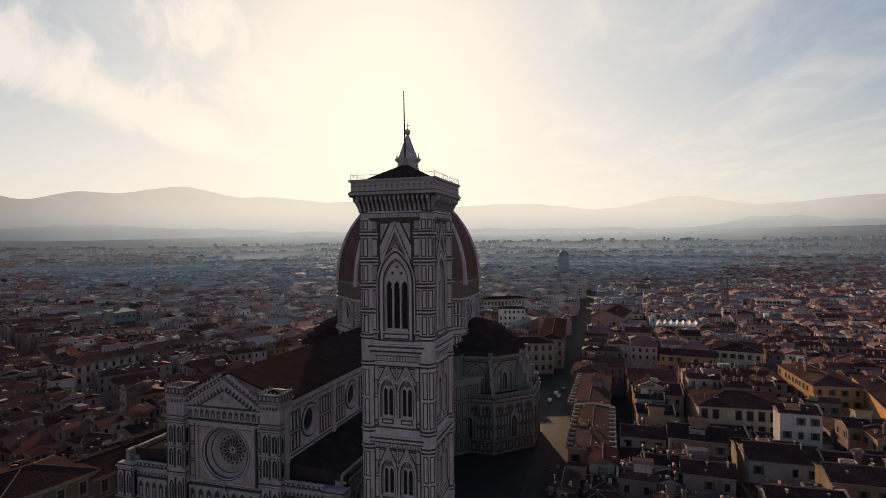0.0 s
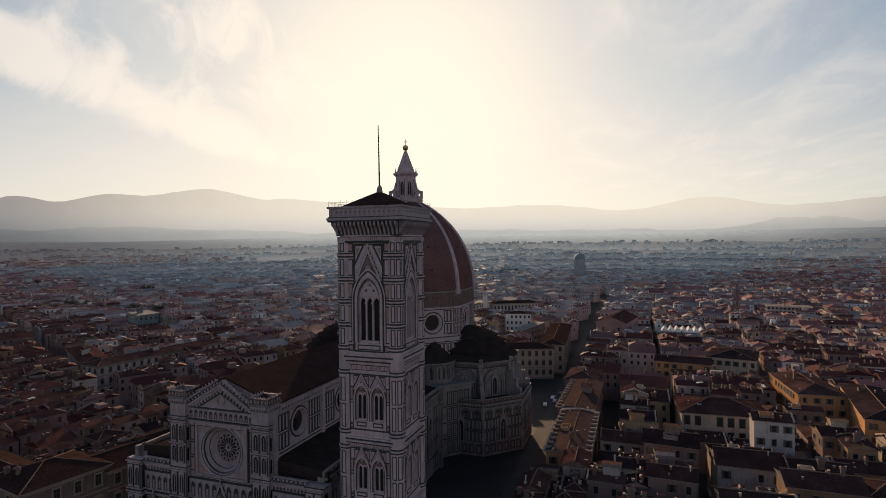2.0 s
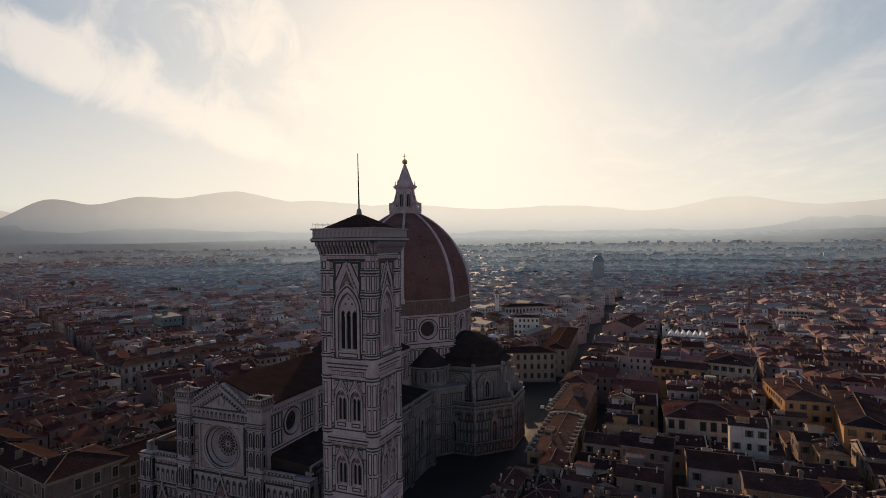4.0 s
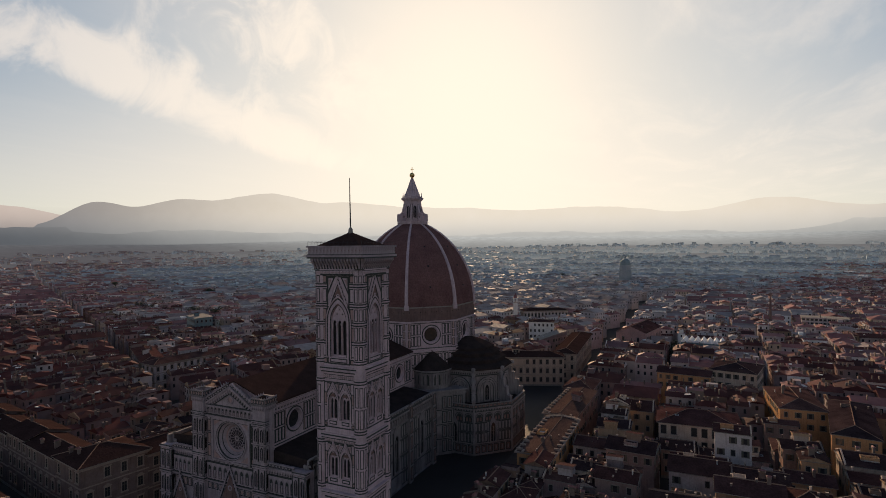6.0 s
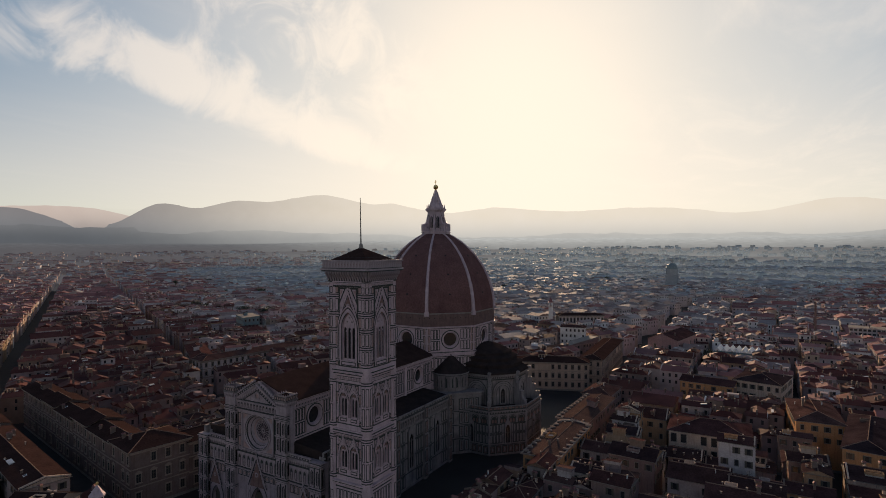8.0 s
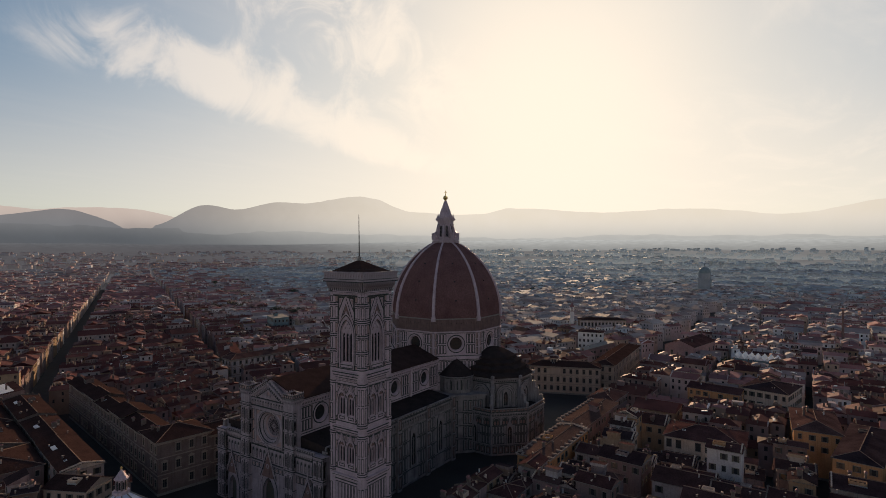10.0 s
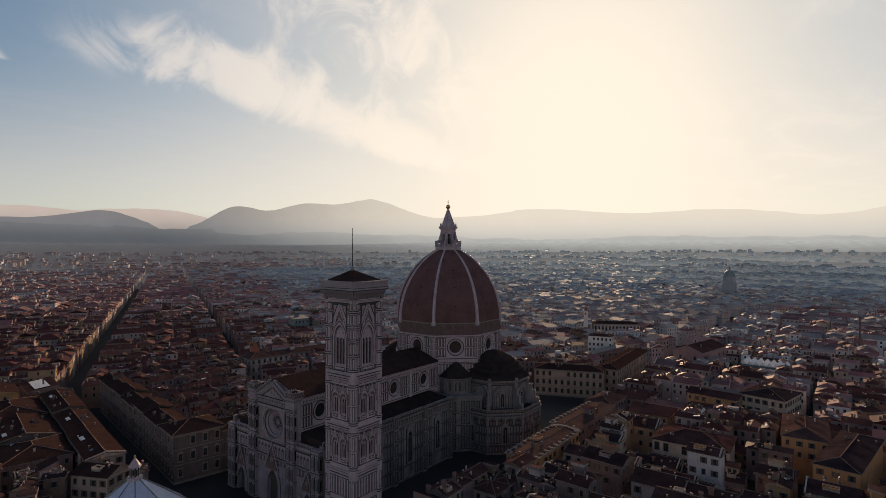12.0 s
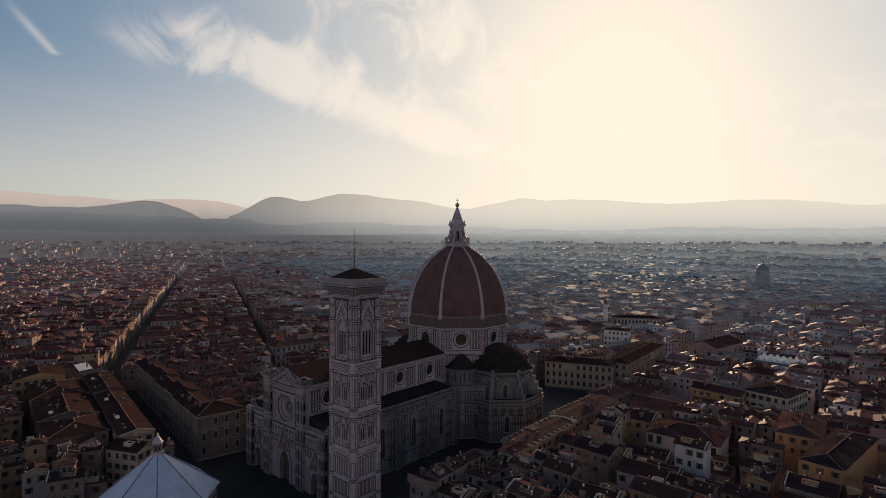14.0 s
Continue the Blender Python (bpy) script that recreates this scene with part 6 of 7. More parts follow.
def house(x, y, w, d, h, turn, kind, detail, label="", name="house", category="house", wall_mat="stucco", pitch=None, over=None, storeys=None, window=(1.15, 1.9), step=3.6, shutters=True, roof_mat="roof"):
    """A town house: detail 2 has each window and chimney as a part of its own, detail 1 carries them joined."""
    pitch = pitch or rng.uniform(17, 23)
    over = 0.55 if over is None else over
    s = Shape()
    s.box(-w / 2, w / 2, -d / 2, d / 2, 0, h)
    s.slot = 1
    s.box(-w / 2 - 0.08, w / 2 + 0.08, -d / 2 - 0.08, d / 2 + 0.08, 0, 1.0)
    ob = new(name, s.mesh("wall", [wall_mat, "stone"]))
    ob.matrix_basis = pose(x, y, 0, 0, 0, turn)
    tagged(ob, label or HOUSE_LABELS[kind], category, "city houses" if name == "house" else "")
    s = Shape()
    top = roof_shape(s, w, d, h, kind, over, pitch)
    part("roof", s, [roof_mat, wall_mat, "stone"], ob)
    if kind != "shed":
        # pale bedded ridge and hip tiles
        s = Shape()
        a, b, z = w / 2 + over, d / 2 + over, top + 0.27
        if kind == "gable":
            s.tube([(-a, 0, z), (a, 0, z)], [0.17, 0.17], 5)
        else:
            l, k = max(a - b, 0.01), max(b - a, 0.01)
            ends = ((-l, 0), (l, 0)) if a >= b else ((0, -k), (0, k))
            s.tube([(*ends[0], z), (*ends[1], z)], [0.17, 0.17], 5)
            for sx in (-1, 1):
                for sy in (-1, 1):
                    e = ends[(sx > 0) if a >= b else (sy > 0)]
                    s.tube([(sx * a, sy * b, h + 0.27), (*e, z)], [0.15, 0.15], 5)
        part("ridge_tiles", s, "ridge", ob)
    sides = seen_sides(x, y, turn)
    rows_ = storeys or max(2, int(h / 4.2))
    gap = (h - 1.2) / rows_
    panes = Shape()
    for k in sides:
        long, deep = (w, d) if k % 2 == 0 else (d, w)
        n = max(1, int(long / step))
        for i in range(n):
            for r in range(0 if storeys else max(0, rows_ - 2), rows_):
                if rng.random() < 0.08:
                    continue
                px, pz = -long / 2 + long * (i + 0.5) / n, 1.3 + gap * r + (gap - window[1]) * 0.45
                m = pose(0, 0, 0, 0, 0, 90 * k) @ pose(px, -deep / 2, pz)
                if name == "palace":
                    put("window", palace_window_mesh(*window, r == 1), ob, m)
                elif detail == 2:
                    put("window", window_mesh(*window, shutters and rng.random() < 0.6), ob, m)
                else:
                    panes.m, panes.slot = m, 0
                    panes.box(-window[0] / 2, window[0] / 2, -0.06, 0.0, 0, window[1])
                    panes.slot = 1
                    panes.box(-window[0] * 0.8, window[0] * 0.8, -0.16, 0.0, -0.2, 0)
        if name == "palace":
            # string courses under each row of windows, and the deep cornice
            for z, tall, reach in [(1.2 + gap * r, 0.35, 0.22) for r in range(1, rows_)] + [(h - 0.95, 0.4, 0.35), (h - 0.5, 0.5, 0.8)]:
                c = Shape()
                c.box(-long / 2 - reach, long / 2 + reach, -deep / 2 - reach, -deep / 2, z, z + tall)
                part("string_course", c, "kerb", ob, pose(0, 0, 0, 0, 0, 90 * k))
    if detail < 2 and panes.f:
        part("window_rows", panes, ["pane", "stone"], ob, kind="stuff")
    for i in range(rng.choice((0, 1, 1, 2)) if detail == 2 else rng.choice((0, 0, 1))):
        cx, cy = rng.uniform(-0.38, 0.38) * w, rng.uniform(-0.38, 0.38) * d
        slope = h + (top - h) * max(0.0, 1 - abs(cy) / (d / 2))
        put("chimney", chimney_mesh(rng.randrange(3)), ob, pose(cx, cy, slope + 0.3, 0, 0, 90 * rng.randrange(2)))
    if detail == 2 and w > 9 and rng.random() < 0.3:
        # roof-top loggia
        a = Shape()
        cx, cy = rng.uniform(-0.2, 0.2) * w, rng.uniform(-0.15, 0.15) * d
        z = h + (top - h) * 0.6
        a.box(cx - 2.2, cx + 2.2, cy - 1.8, cy + 1.8, h, z + 2.6)
        loft = part("loft", a, [wall_mat], ob)
        q = Shape()
        roof_shape(q, 4.4, 3.6, 0, "shed", 0.35, 10)
        part("roof", q, ["roof", wall_mat, "stone"], loft, pose(cx, cy, z + 2.6))
        put("window", window_mesh(1.15, 1.5, False), loft, pose(cx - 0.9, cy - 1.8, z + 0.6))
        put("window", window_mesh(1.15, 1.5, False), loft, pose(cx + 0.9, cy - 1.8, z + 0.6))
    if detail == 2 and rng.random() < 0.35:
        a = Shape()
        a.box(-0.7, 0.7, -0.5, 0.5, 0, 0.16)
        a.slot = 1
        a.box(-0.6, 0.6, -0.4, 0.4, 0.16, 0.2)
        cy = -d * 0.25
        part("skylight", a, ["metal_sheet", "pane"], ob, pose(rng.uniform(-0.3, 0.3) * w, cy, h + (top - h) * 0.5 + 0.28, pitch if kind != "shed" else 0))
    if name == "house" and kind != "shed":
        # vents, stacks, party walls and a small terrace on the tiles
        a = Shape()
        up = lambda y: h + 0.25 + (top - h) * max(0.0, 1 - abs(y) / (d / 2)) * 0.97
        for i in range(rng.randrange(2, 6)):
            cx, cy, e, g = rng.uniform(-0.44, 0.44) * w, rng.uniform(-0.42, 0.42) * d, rng.uniform(0.1, 0.26), rng.uniform(0.1, 0.4)
            a.slot = rng.choice((0, 0, 0, 1, 2))
            z, tall = up(cy), rng.uniform(0.35, 1.3)
            a.box(cx - e, cx + e, cy - g, cy + g, z - 0.8, z + tall)
            a.slot = 1
            a.box(cx - e - 0.08, cx + e + 0.08, cy - g - 0.08, cy + g + 0.08, z + tall, z + tall + 0.1)
        if kind == "gable" and rng.random() < 0.6:
            a.slot = rng.choice((0, 1))
            k = rng.choice((-1, 1)) * (w / 2 - 0.1)
            n = len(a.v)
            b = d / 2 + 0.3
            a.add([(k - 0.22, -b, h), (k + 0.22, -b, h), (k + 0.22, b, h), (k - 0.22, b, h), (k - 0.22, -b, h + 0.8), (k + 0.22, -b, h + 0.8), (k + 0.22, b, h + 0.8), (k - 0.22, b, h + 0.8), (k - 0.22, 0, top + 0.75), (k + 0.22, 0, top + 0.75)],
                  [(0, 1, 5, 4), (2, 3, 7, 6), (1, 2, 6, 9, 5), (3, 0, 4, 8, 7), (4, 5, 9, 8), (6, 7, 8, 9)])
        if rng.random() < 0.4:
            cx, cy = rng.uniform(-0.25, 0.25) * w, rng.choice((-1, 1)) * d * 0.22
            z, e, g = up(cy), rng.uniform(1.3, 2.4), rng.uniform(1.0, 1.6)
            a.slot = rng.choice((0, 1, 3))
            for q in ((cx - e, cx + e, cy - g, cy - g + 0.2), (cx - e, cx + e, cy + g - 0.2, cy + g), (cx - e, cx - e + 0.2, cy - g, cy + g), (cx + e - 0.2, cx + e, cy - g, cy + g)):
                a.box(*q, h, z + 1.0)
            a.slot = 2
            a.box(cx - e, cx + e, cy - g, cy + g, h, z + 0.1)
        part("roof_clutter", a, ["chimney", "cream", "metal_sheet", wall_mat], ob, kind="stuff")
    if detail == 2 and rng.random() < 0.4:
        a = Shape()
        a.tube([(0, 0, -0.5), (0, 0, 2.6)], [0.035, 0.025], 4)
        for z in (1.6, 2.0, 2.4):
            a.tube([(-0.6, 0, z), (0.6, 0, z)], [0.02, 0.02], 3)
        part("aerial", a, "iron", ob, pose(rng.uniform(-0.2, 0.2) * w, 0, top))
    return ob


TAKEN = []


def rect(cx, cy, w, d, turn):
    m = pose(cx, cy, 0, 0, 0, turn)
    return [tuple((m @ Vector((sx * w / 2, sy * d / 2, 0)))[:2]) for sx, sy in ((-1, -1), (1, -1), (1, 1), (-1, 1))]


def inside(p, poly):
    hit_ = False
    for (x0, y0), (x1, y1) in zip(poly, poly[1:] + poly[:1]):
        if (y0 > p[1]) != (y1 > p[1]) and p[0] < x0 + (p[1] - y0) / (y1 - y0) * (x1 - x0):
            hit_ = not hit_
    return hit_


SQUARE = [(-26, -260), (64, -260), (64, -118), (60, -60), (59, 96), (46, 112), (-46, 76), (-50, 60), (-50, -128), (-24, -146)]
TAKEN.append(SQUARE)
TAKEN.append([(64, -260), (330, -330), (330, -150), (210, -112), (64, -112)])
TAKEN.append([(50, 90), (60, 90), (58, 620), (50, 620)])


def special(x, y, w, d, h, turn, kind, label, **more):
    TAKEN.append(rect(x, y, w + 1.5, d + 1.5, turn))
    return house(x, y, w, d, h, turn, kind, 2, label, **more)


def parapet(ob, w, d, h, sides):
    """A pale stone eaves kerb with short blocks along the named sides of a roof."""
    for k in sides:
        long, deep = (w, d) if k % 2 == 0 else (d, w)
        s = Shape()
        s.m = pose(0, 0, 0, 0, 0, 90 * k)
        s.box(-long / 2 - 0.7, long / 2 + 0.7, -deep / 2 - 0.75, -deep / 2 - 0.3, h + 0.05, h + 0.5)
        n = int(long / 4)
        for i in range(n):
            x = -long / 2 + long * (i + 0.5) / n
            s.box(x - 0.35, x + 0.35, -deep / 2 - 0.7, -deep / 2 + 1.3, h + 0.3, h + 0.95)
        part("eaves_kerb", s, "kerb", ob)


# named blocks round the square
a1 = special(73.0, -29.5, 42.0, 12.6, 16.2, 90, "gable", "long ochre house with a pale kerbed tile roof", wall_mat="ochre", pitch=8, over=0.3, roof_mat="brown_tile")
parapet(a1, 42.0, 12.6, 16.2, (0, 2, 3))
a2 = special(71.5, 16.5, 44.0, 13.5, 16.4, 88.5, "gable", "long cream house with a pale kerbed tile roof", pitch=8, over=0.3, roof_mat="brown_tile")
parapet(a2, 44.0, 13.5, 16.4, (2, 3))
special(69.0, 52.0, 14.0, 22.0, 16.0, -2, "hip", "cream corner house with a hipped tile roof")
special(24.2, 104.5, 44.5, 15.0, 17.6, 21, "hip", "long pale palace with three rows of windows", name="palace", category="palace", window=(1.5, 2.8), step=4.0, storeys=3, pitch=15, over=1.1, shutters=False, wall_mat="pale_plaster", roof_mat="dark_tile")
special(42.6, 160.0, 14.0, 84.0, 17.6, 3.5, "hip", "long pale palace wing along the road", name="palace", category="palace", window=(1.4, 2.6), step=4.4, storeys=3, pitch=15, over=1.1, shutters=False, wall_mat="pale_plaster", roof_mat="dark_tile")
special(122.3, 13.0, 29.0, 22.0, 16.6, 3, "hip", "cream house with two rows of tall dark loggia openings", wall_mat="cream", window=(1.9, 3.2), step=3.6, storeys=3, pitch=15, shutters=False, over=0.9)
for x, w, d, high, words in ((104.5, 9.0, 11.0, 9.6, "low house with a tiled roof before the loggia house"), (115.5, 11.5, 12.0, 10.6, "low house with a tiled roof before the loggia house"), (128.0, 11.0, 11.0, 9.2, "low white house with a tiled roof"), (139.5, 10.0, 12.0, 10.8, "low house with a brown tiled roof")):
    special(x, -5.5, w, d, high, 2, "gable", words, pitch=16, wall_mat="warm_stucco")
special(141.0, 103.0, 22.0, 26.0, 20.0, -12, "hip", "tall cream house above its neighbours", window=(1.3, 2.1), pitch=14, wall_mat="cream")
special(160.0, 50.0, 17.0, 36.0, 19.0, 4, "hip", "yellow house with a tiled roof and tall side windows", pitch=16, wall_mat="ochre")
special(176.0, 27.0, 14.0, 50.0, 19.0, -9, "hip", "long orange house with a tiled roof", pitch=16, wall_mat="ochre")
special(116.0, 92.0, 26.0, 13.0, 17.5, -8, "gable", "ochre house with a long tiled roof", pitch=17, wall_mat="ochre")
special(80.0, 226.0, 44.0, 22.0, 20.0, 79, "gable", "plain pink church with a gable roof", name="church", category="church", window=(1.6, 3.0), step=7.5, storeys=2, pitch=21, shutters=False, wall_mat="rose_stucco")
special(-171.0, 30.0, 14.0, 78.0, 17.5, -8, "hip", "long grey palace wing with rows of windows", name="palace", category="palace", window=(1.3, 2.4), step=4.3, storeys=3, pitch=15, shutters=False, over=0.9, wall_mat="grey_stucco")
special(-206.0, 13.0, 58.0, 13.0, 17.3, -30, "hip", "long grey palace wing with rows of windows", name="palace", category="palace", window=(1.3, 2.4), step=4.3, storeys=3, pitch=15, shutters=False, over=0.9, wall_mat="grey_stucco")


def west(u, v):
    """The plan of the blocks north of the baptistery, which lie ten degrees askew."""
    c, s_ = math.cos(radians(-10)), math.sin(radians(-10))
    return c * u - s_ * v, s_ * u + c * v


for u0, u1, deep, high, kind in ((-41.0, -23.2, 20.0, 20.4, "hip"), (-66.0, -41.2, 11.0, 19.8, "gable"), (-84.0, -66.2, 12.5, 20.6, "gable"), (-108.0, -84.2, 10.5, 19.3, "gable"), (-127.0, -108.2, 12.0, 20.2, "gable"), (-162.0, -127.2, 11.0, 19.6, "gable")):
    x, y = west((u0 + u1) / 2, -133.0 + deep / 2)
    special(x, y, u1 - u0, deep, high, -10, kind, "tall palace with stone window surrounds in rows", name="palace", category="palace", window=(1.5, 3.0), step=4.3, storeys=3, pitch=17, over=1.1, shutters=False, wall_mat="palace", roof_mat="dark_tile")
for v0, v1, high in ((-112.8, -97.0, 18.4), (-96.8, -78.0, 19.3)):
    x, y = west(-31.0, (v0 + v1) / 2)
    special(x, y, v1 - v0, 15.0, high, 80, "gable", "tall palace with stone window surrounds in rows", name="palace", category="palace", window=(1.5, 3.0), step=4.6, storeys=3, pitch=16, over=1.1, shutters=False, wall_mat="palace", roof_mat="dark_tile")


glazed = special(-204.0, -127.0, 27.0, 14.0, 16.5, -8, "shed", "house with a long glazed skylight on its roof", pitch=7)
for i in range(8):
    s = Shape()
    s.box(-1.25, 1.25, -3.6, 3.6, 0, 0.12)
    part("skylight", s, "sheet_white", glazed, pose(-9.8 + 2.8 * i, 0.0, 17.7, 7))

# the block across the wide street: deep plain roofs, few windows
for u0, u1, v0, v1, high, kind, skin, words in (
        (-147.0, -104.0, -163.5, -150.0, 18.2, "gable", "palace", "long dark house under a plain tile roof"),
        (-103.5, -66.0, -163.0, -150.0, 17.2, "gable", "palace", "long dark house under a plain tile roof"),
        (-65.5, -24.0, -163.5, -150.5, 17.6, "gable", "stucco", "long house with a reddish plain tile roof"),
        (-151.0, -112.0, -190.0, -165.0, 16.6, "hip", "stucco", "broad warehouse under a dark hipped roof"),
        (-111.0, -72.0, -189.0, -164.5, 15.8, "gable", "palace", "broad workshop under a dark low roof"),
        (-71.0, -42.0, -188.0, -165.0, 16.2, "hip", "stucco", "broad town house under a dark hipped roof"),
        (-178.0, -153.0, -196.0, -172.0, 19.5, "gable", "ochre", "tall orange-walled house with a tiled roof")):
    x, y = west((u0 + u1) / 2, (v0 + v1) / 2)
    ob = special(x, y, u1 - u0, v1 - v0, high, -10, kind, words, wall_mat=skin, pitch=13, roof_mat="dark_tile")
    if kind == "gable":
        s = Shape()
        wide = 0.05 * (u1 - u0) + 0.4
        s.box(-wide, wide, -0.8, 0.8, 0, 0.2)
        dx, dy = 0.6 * math.sin(u0), -0.27
        part("roof_sheet", s, "metal_sheet", ob, pose((u1 - u0) * dx / 2, (v1 - v0) * dy, high + (v1 - v0) * (0.5 + dy) * 0.23 + 0.45, 13))
special(-39.1, -156.6, 15.0, 11.0, 17.4, 26, "gable", "white plastered house with shuttered windows", wall_mat="pale_plaster", storeys=4, step=3.4, roof_mat="dark_tile")

# marks of the quarter behind the dome
special(5.0, 213.0, 20.0, 13.0, 24.0, 12, "hip", "tall white block with rows of windows", wall_mat="white_plaster", storeys=5, step=3.2, pitch=10, shutters=False)
special(16.0, 191.0, 8.0, 36.0, 14.8, -22, "shed", "long low house with a flat grey roof", pitch=5, roof_mat="stone")
special(-22.0, 324.0, 46.0, 14.0, 20.0, 30, "hip", "long grey palace with a row of tall windows", name="palace", category="palace", window=(1.6, 4.6), step=3.4, storeys=2, pitch=14, shutters=False, over=0.9, wall_mat="grey_stucco", roof_mat="dark_tile")
special(222.0, 345.0, 34.0, 12.0, 21.0, -6, "shed", "long pale modern block with strip windows", wall_mat="grey_stucco", window=(2.0, 1.6), step=3.0, storeys=6, pitch=2, shutters=False, roof_mat="stone")
special(-300.0, 135.0, 30.0, 15.0, 23.0, -26, "shed", "flat-roofed building clad in teal sheeting", wall_mat="teal", window=(1.4, 2.2), step=3.6, storeys=4, pitch=3, shutters=False, roof_mat="stone")


def bell_turret(x, y, w, h, skin, label):
    """A slender square tower: shaft, cornice, open belfry with corner piers, and a pyramid roof."""
    TAKEN.append(rect(x, y, w + 2, w + 2, 0))
    t = thing("bell_turret", label, "tower", (x, y, 0), 20)
    a = w / 2
    s = Shape()
    s.box(-a, a, -a, a, 0, h)
    part("shaft", s, skin, t)
    s = Shape()
    s.box(-a - 0.3, a + 0.3, -a - 0.3, a + 0.3, h, h + 0.5)
    part("cornice", s, "kerb", t)
    for sx in (-1, 1):
        for sy in (-1, 1):
            s = Shape()
            s.box(sx * a * 0.72 - a * 0.28, sx * a * 0.72 + a * 0.28, sy * a * 0.72 - a * 0.28, sy * a * 0.72 + a * 0.28, h + 0.5, h + 0.5 + w)
            part("pier", s, skin, t)
    s = Shape()
    s.prism([(-a - 0.3, -a - 0.3), (a + 0.3, -a - 0.3), (a + 0.3, a + 0.3), (-a - 0.3, a + 0.3)], h + 0.5 + w, h + 0.9 + w)
    s.cone([(-a, -a), (a, -a), (a, a), (-a, a)], h + 0.9 + w, (0, 0, h + 0.9 + w * 2.1))
    part("roof", s, "roof_far", t)


def brick_chimney(x, y, h):
    t = thing("chimney_stack", "tall slender red brick chimney above the roofs", "chimney", (x, y, 0))
    s = Shape()
    s.tube([(0, 0, 0), (0, 0, h - 1.5), (0, 0, h - 1.5), (0, 0, h)], [1.35, 0.75, 0.95, 0.95], 10)
    part("stack", s, "masonry", t)
    s = Shape()
    s.tube([(0, 0, h), (0, 0, h + 0.4)], [1.1, 1.0], 10)
    part("cap", s, "stone", t)


# pale upright of unknown kind; the turret form is made up
bell_turret(-46.0, 303.0, 4.2, 29.0, "white_plaster", "slender pale upright over the roofs, given a turret form")
brick_chimney(181.0, 342.0, 41.5)


def sawtooth():
    x, y, w, d, h = 125.5, 219.0, 29.0, 18.0, 14.2
    TAKEN.append(rect(x, y, w + 2, d + 2, -4))
    s = Shape()
    s.box(-w / 2, w / 2, -d / 2, d / 2, 0, h)
    ob = new("market_hall", s.mesh("wall", ["teal"]))
    ob.matrix_basis = pose(x, y, 0, 0, 0, -4)
    tagged(ob, "teal-clad hall with a white sawtooth roof", "hall")
    step = w / 7
    for i in range(7):
        t = Shape()
        x0 = -w / 2 + step * i
        t.slab([(x0, h), (x0 + step, h), (x0 + step * 0.5, h + 2.6)], [], d, -d / 2)
        part("roof_tooth", t, "sheet_white", ob)


sawtooth()


def far_dome():
    x, y = -8.0, 885.0
    TAKEN.append(rect(x, y, 60, 60, 0))
    ob = thing("domed_temple", "distant domed temple above the rooftops", "temple", (x, y, 0))
    s = Shape()
    s.box(-13, 13, -13, 13, 0, 18)
    s.box(-10.5, 10.5, -10.5, 10.5, 18, 36)
    s.prism(ngon(12, 10.2), 36, 47)
    part("wall", s, "far_stone", ob)
    s = Shape()
    rs = [(47 + 12.5 * math.sin(t), 10.4 * math.cos(t)) for t in [math.pi / 2 * i / 8 * 0.97 for i in range(9)]] + [(61.5, 1.2), (66, 0.3)]
    s.tube([(0, 0, z) for z, r in rs], [r for z, r in rs], 16)
    part("dome", s, "copper", ob, label="green copper dome")


far_dome()


def cut(x0, x1, y0, y1, big):
    """Divides a block into building plots."""
    w, d = x1 - x0, y1 - y0
    if (w < big and d < big * 1.15) or min(w, d) < 6:
        return [(x0, x1, y0, y1)]
    if w / big > d / (big * 1.15):
        m = x0 + w * rng.uniform(0.36, 0.64)
        return cut(x0, m, y0, y1, big) + cut(m, x1, y0, y1, big)
    m = y0 + d * rng.uniform(0.36, 0.64)
    return cut(x0, x1, y0, m, big) + cut(x0, x1, m, y1, big)


def quarter(turn, chunks, test):
    """Blocks in rows along streets that run at the given angle; chunks: (u0, u1, rows). Yields plots as x, y, w, d, turn, distance."""
    c, s_ = math.cos(radians(turn)), math.sin(radians(turn))
    for c0, c1, rows_v in chunks:
        for v0, v1 in rows_v:
            u = c0 + rng.uniform(0, 9)
            while u < c1 - 14:
                long = min(rng.uniform(45, 110), c1 - u)
                mid_u, mid_v = u + long / 2, (v0 + v1) / 2
                bx, by = c * mid_u - s_ * mid_v, s_ * mid_u + c * mid_v
                dist = (Vector((bx, by)) - VIEW).length
                ang = math.degrees(math.atan2(-(bx - VIEW.x), by - VIEW.y))
                if dist < 2120 and -30 < ang < 86:
                    big = 11.0 if turn == -10 else 13.0 if dist < 420 else 14.5 if dist < 750 else 17 if dist < 1300 else 21
                    big *= rng.uniform(0.75, 1.55)
                    lean = rng.gauss(0, 2.5)
                    for x0, x1, y0, y1 in cut(u, u + long, v0, v1, big):
                        uu, vv = (x0 + x1) / 2, (y0 + y1) / 2
                        x, y = c * uu - s_ * vv, s_ * uu + c * vv
                        if rng.random() < 0.05 or not test(x, y):
                            continue
                        corners = rect(x, y, x1 - x0, y1 - y0, turn) + [(x, y)]
                        if dist < 1000 and any(inside(p, poly) for poly in TAKEN for p in corners):
                            continue
                        if dist < 1000 and any(inside(p, corners[:4]) for poly in TAKEN for p in poly):
                            continue
                        yield x, y, x1 - x0 - 0.15, y1 - y0 - 0.15, turn + lean * (dist > 420) + rng.gauss(0, 1.5), (Vector((x, y)) - VIEW).length
                u += long + rng.uniform(3.5, 6.5)


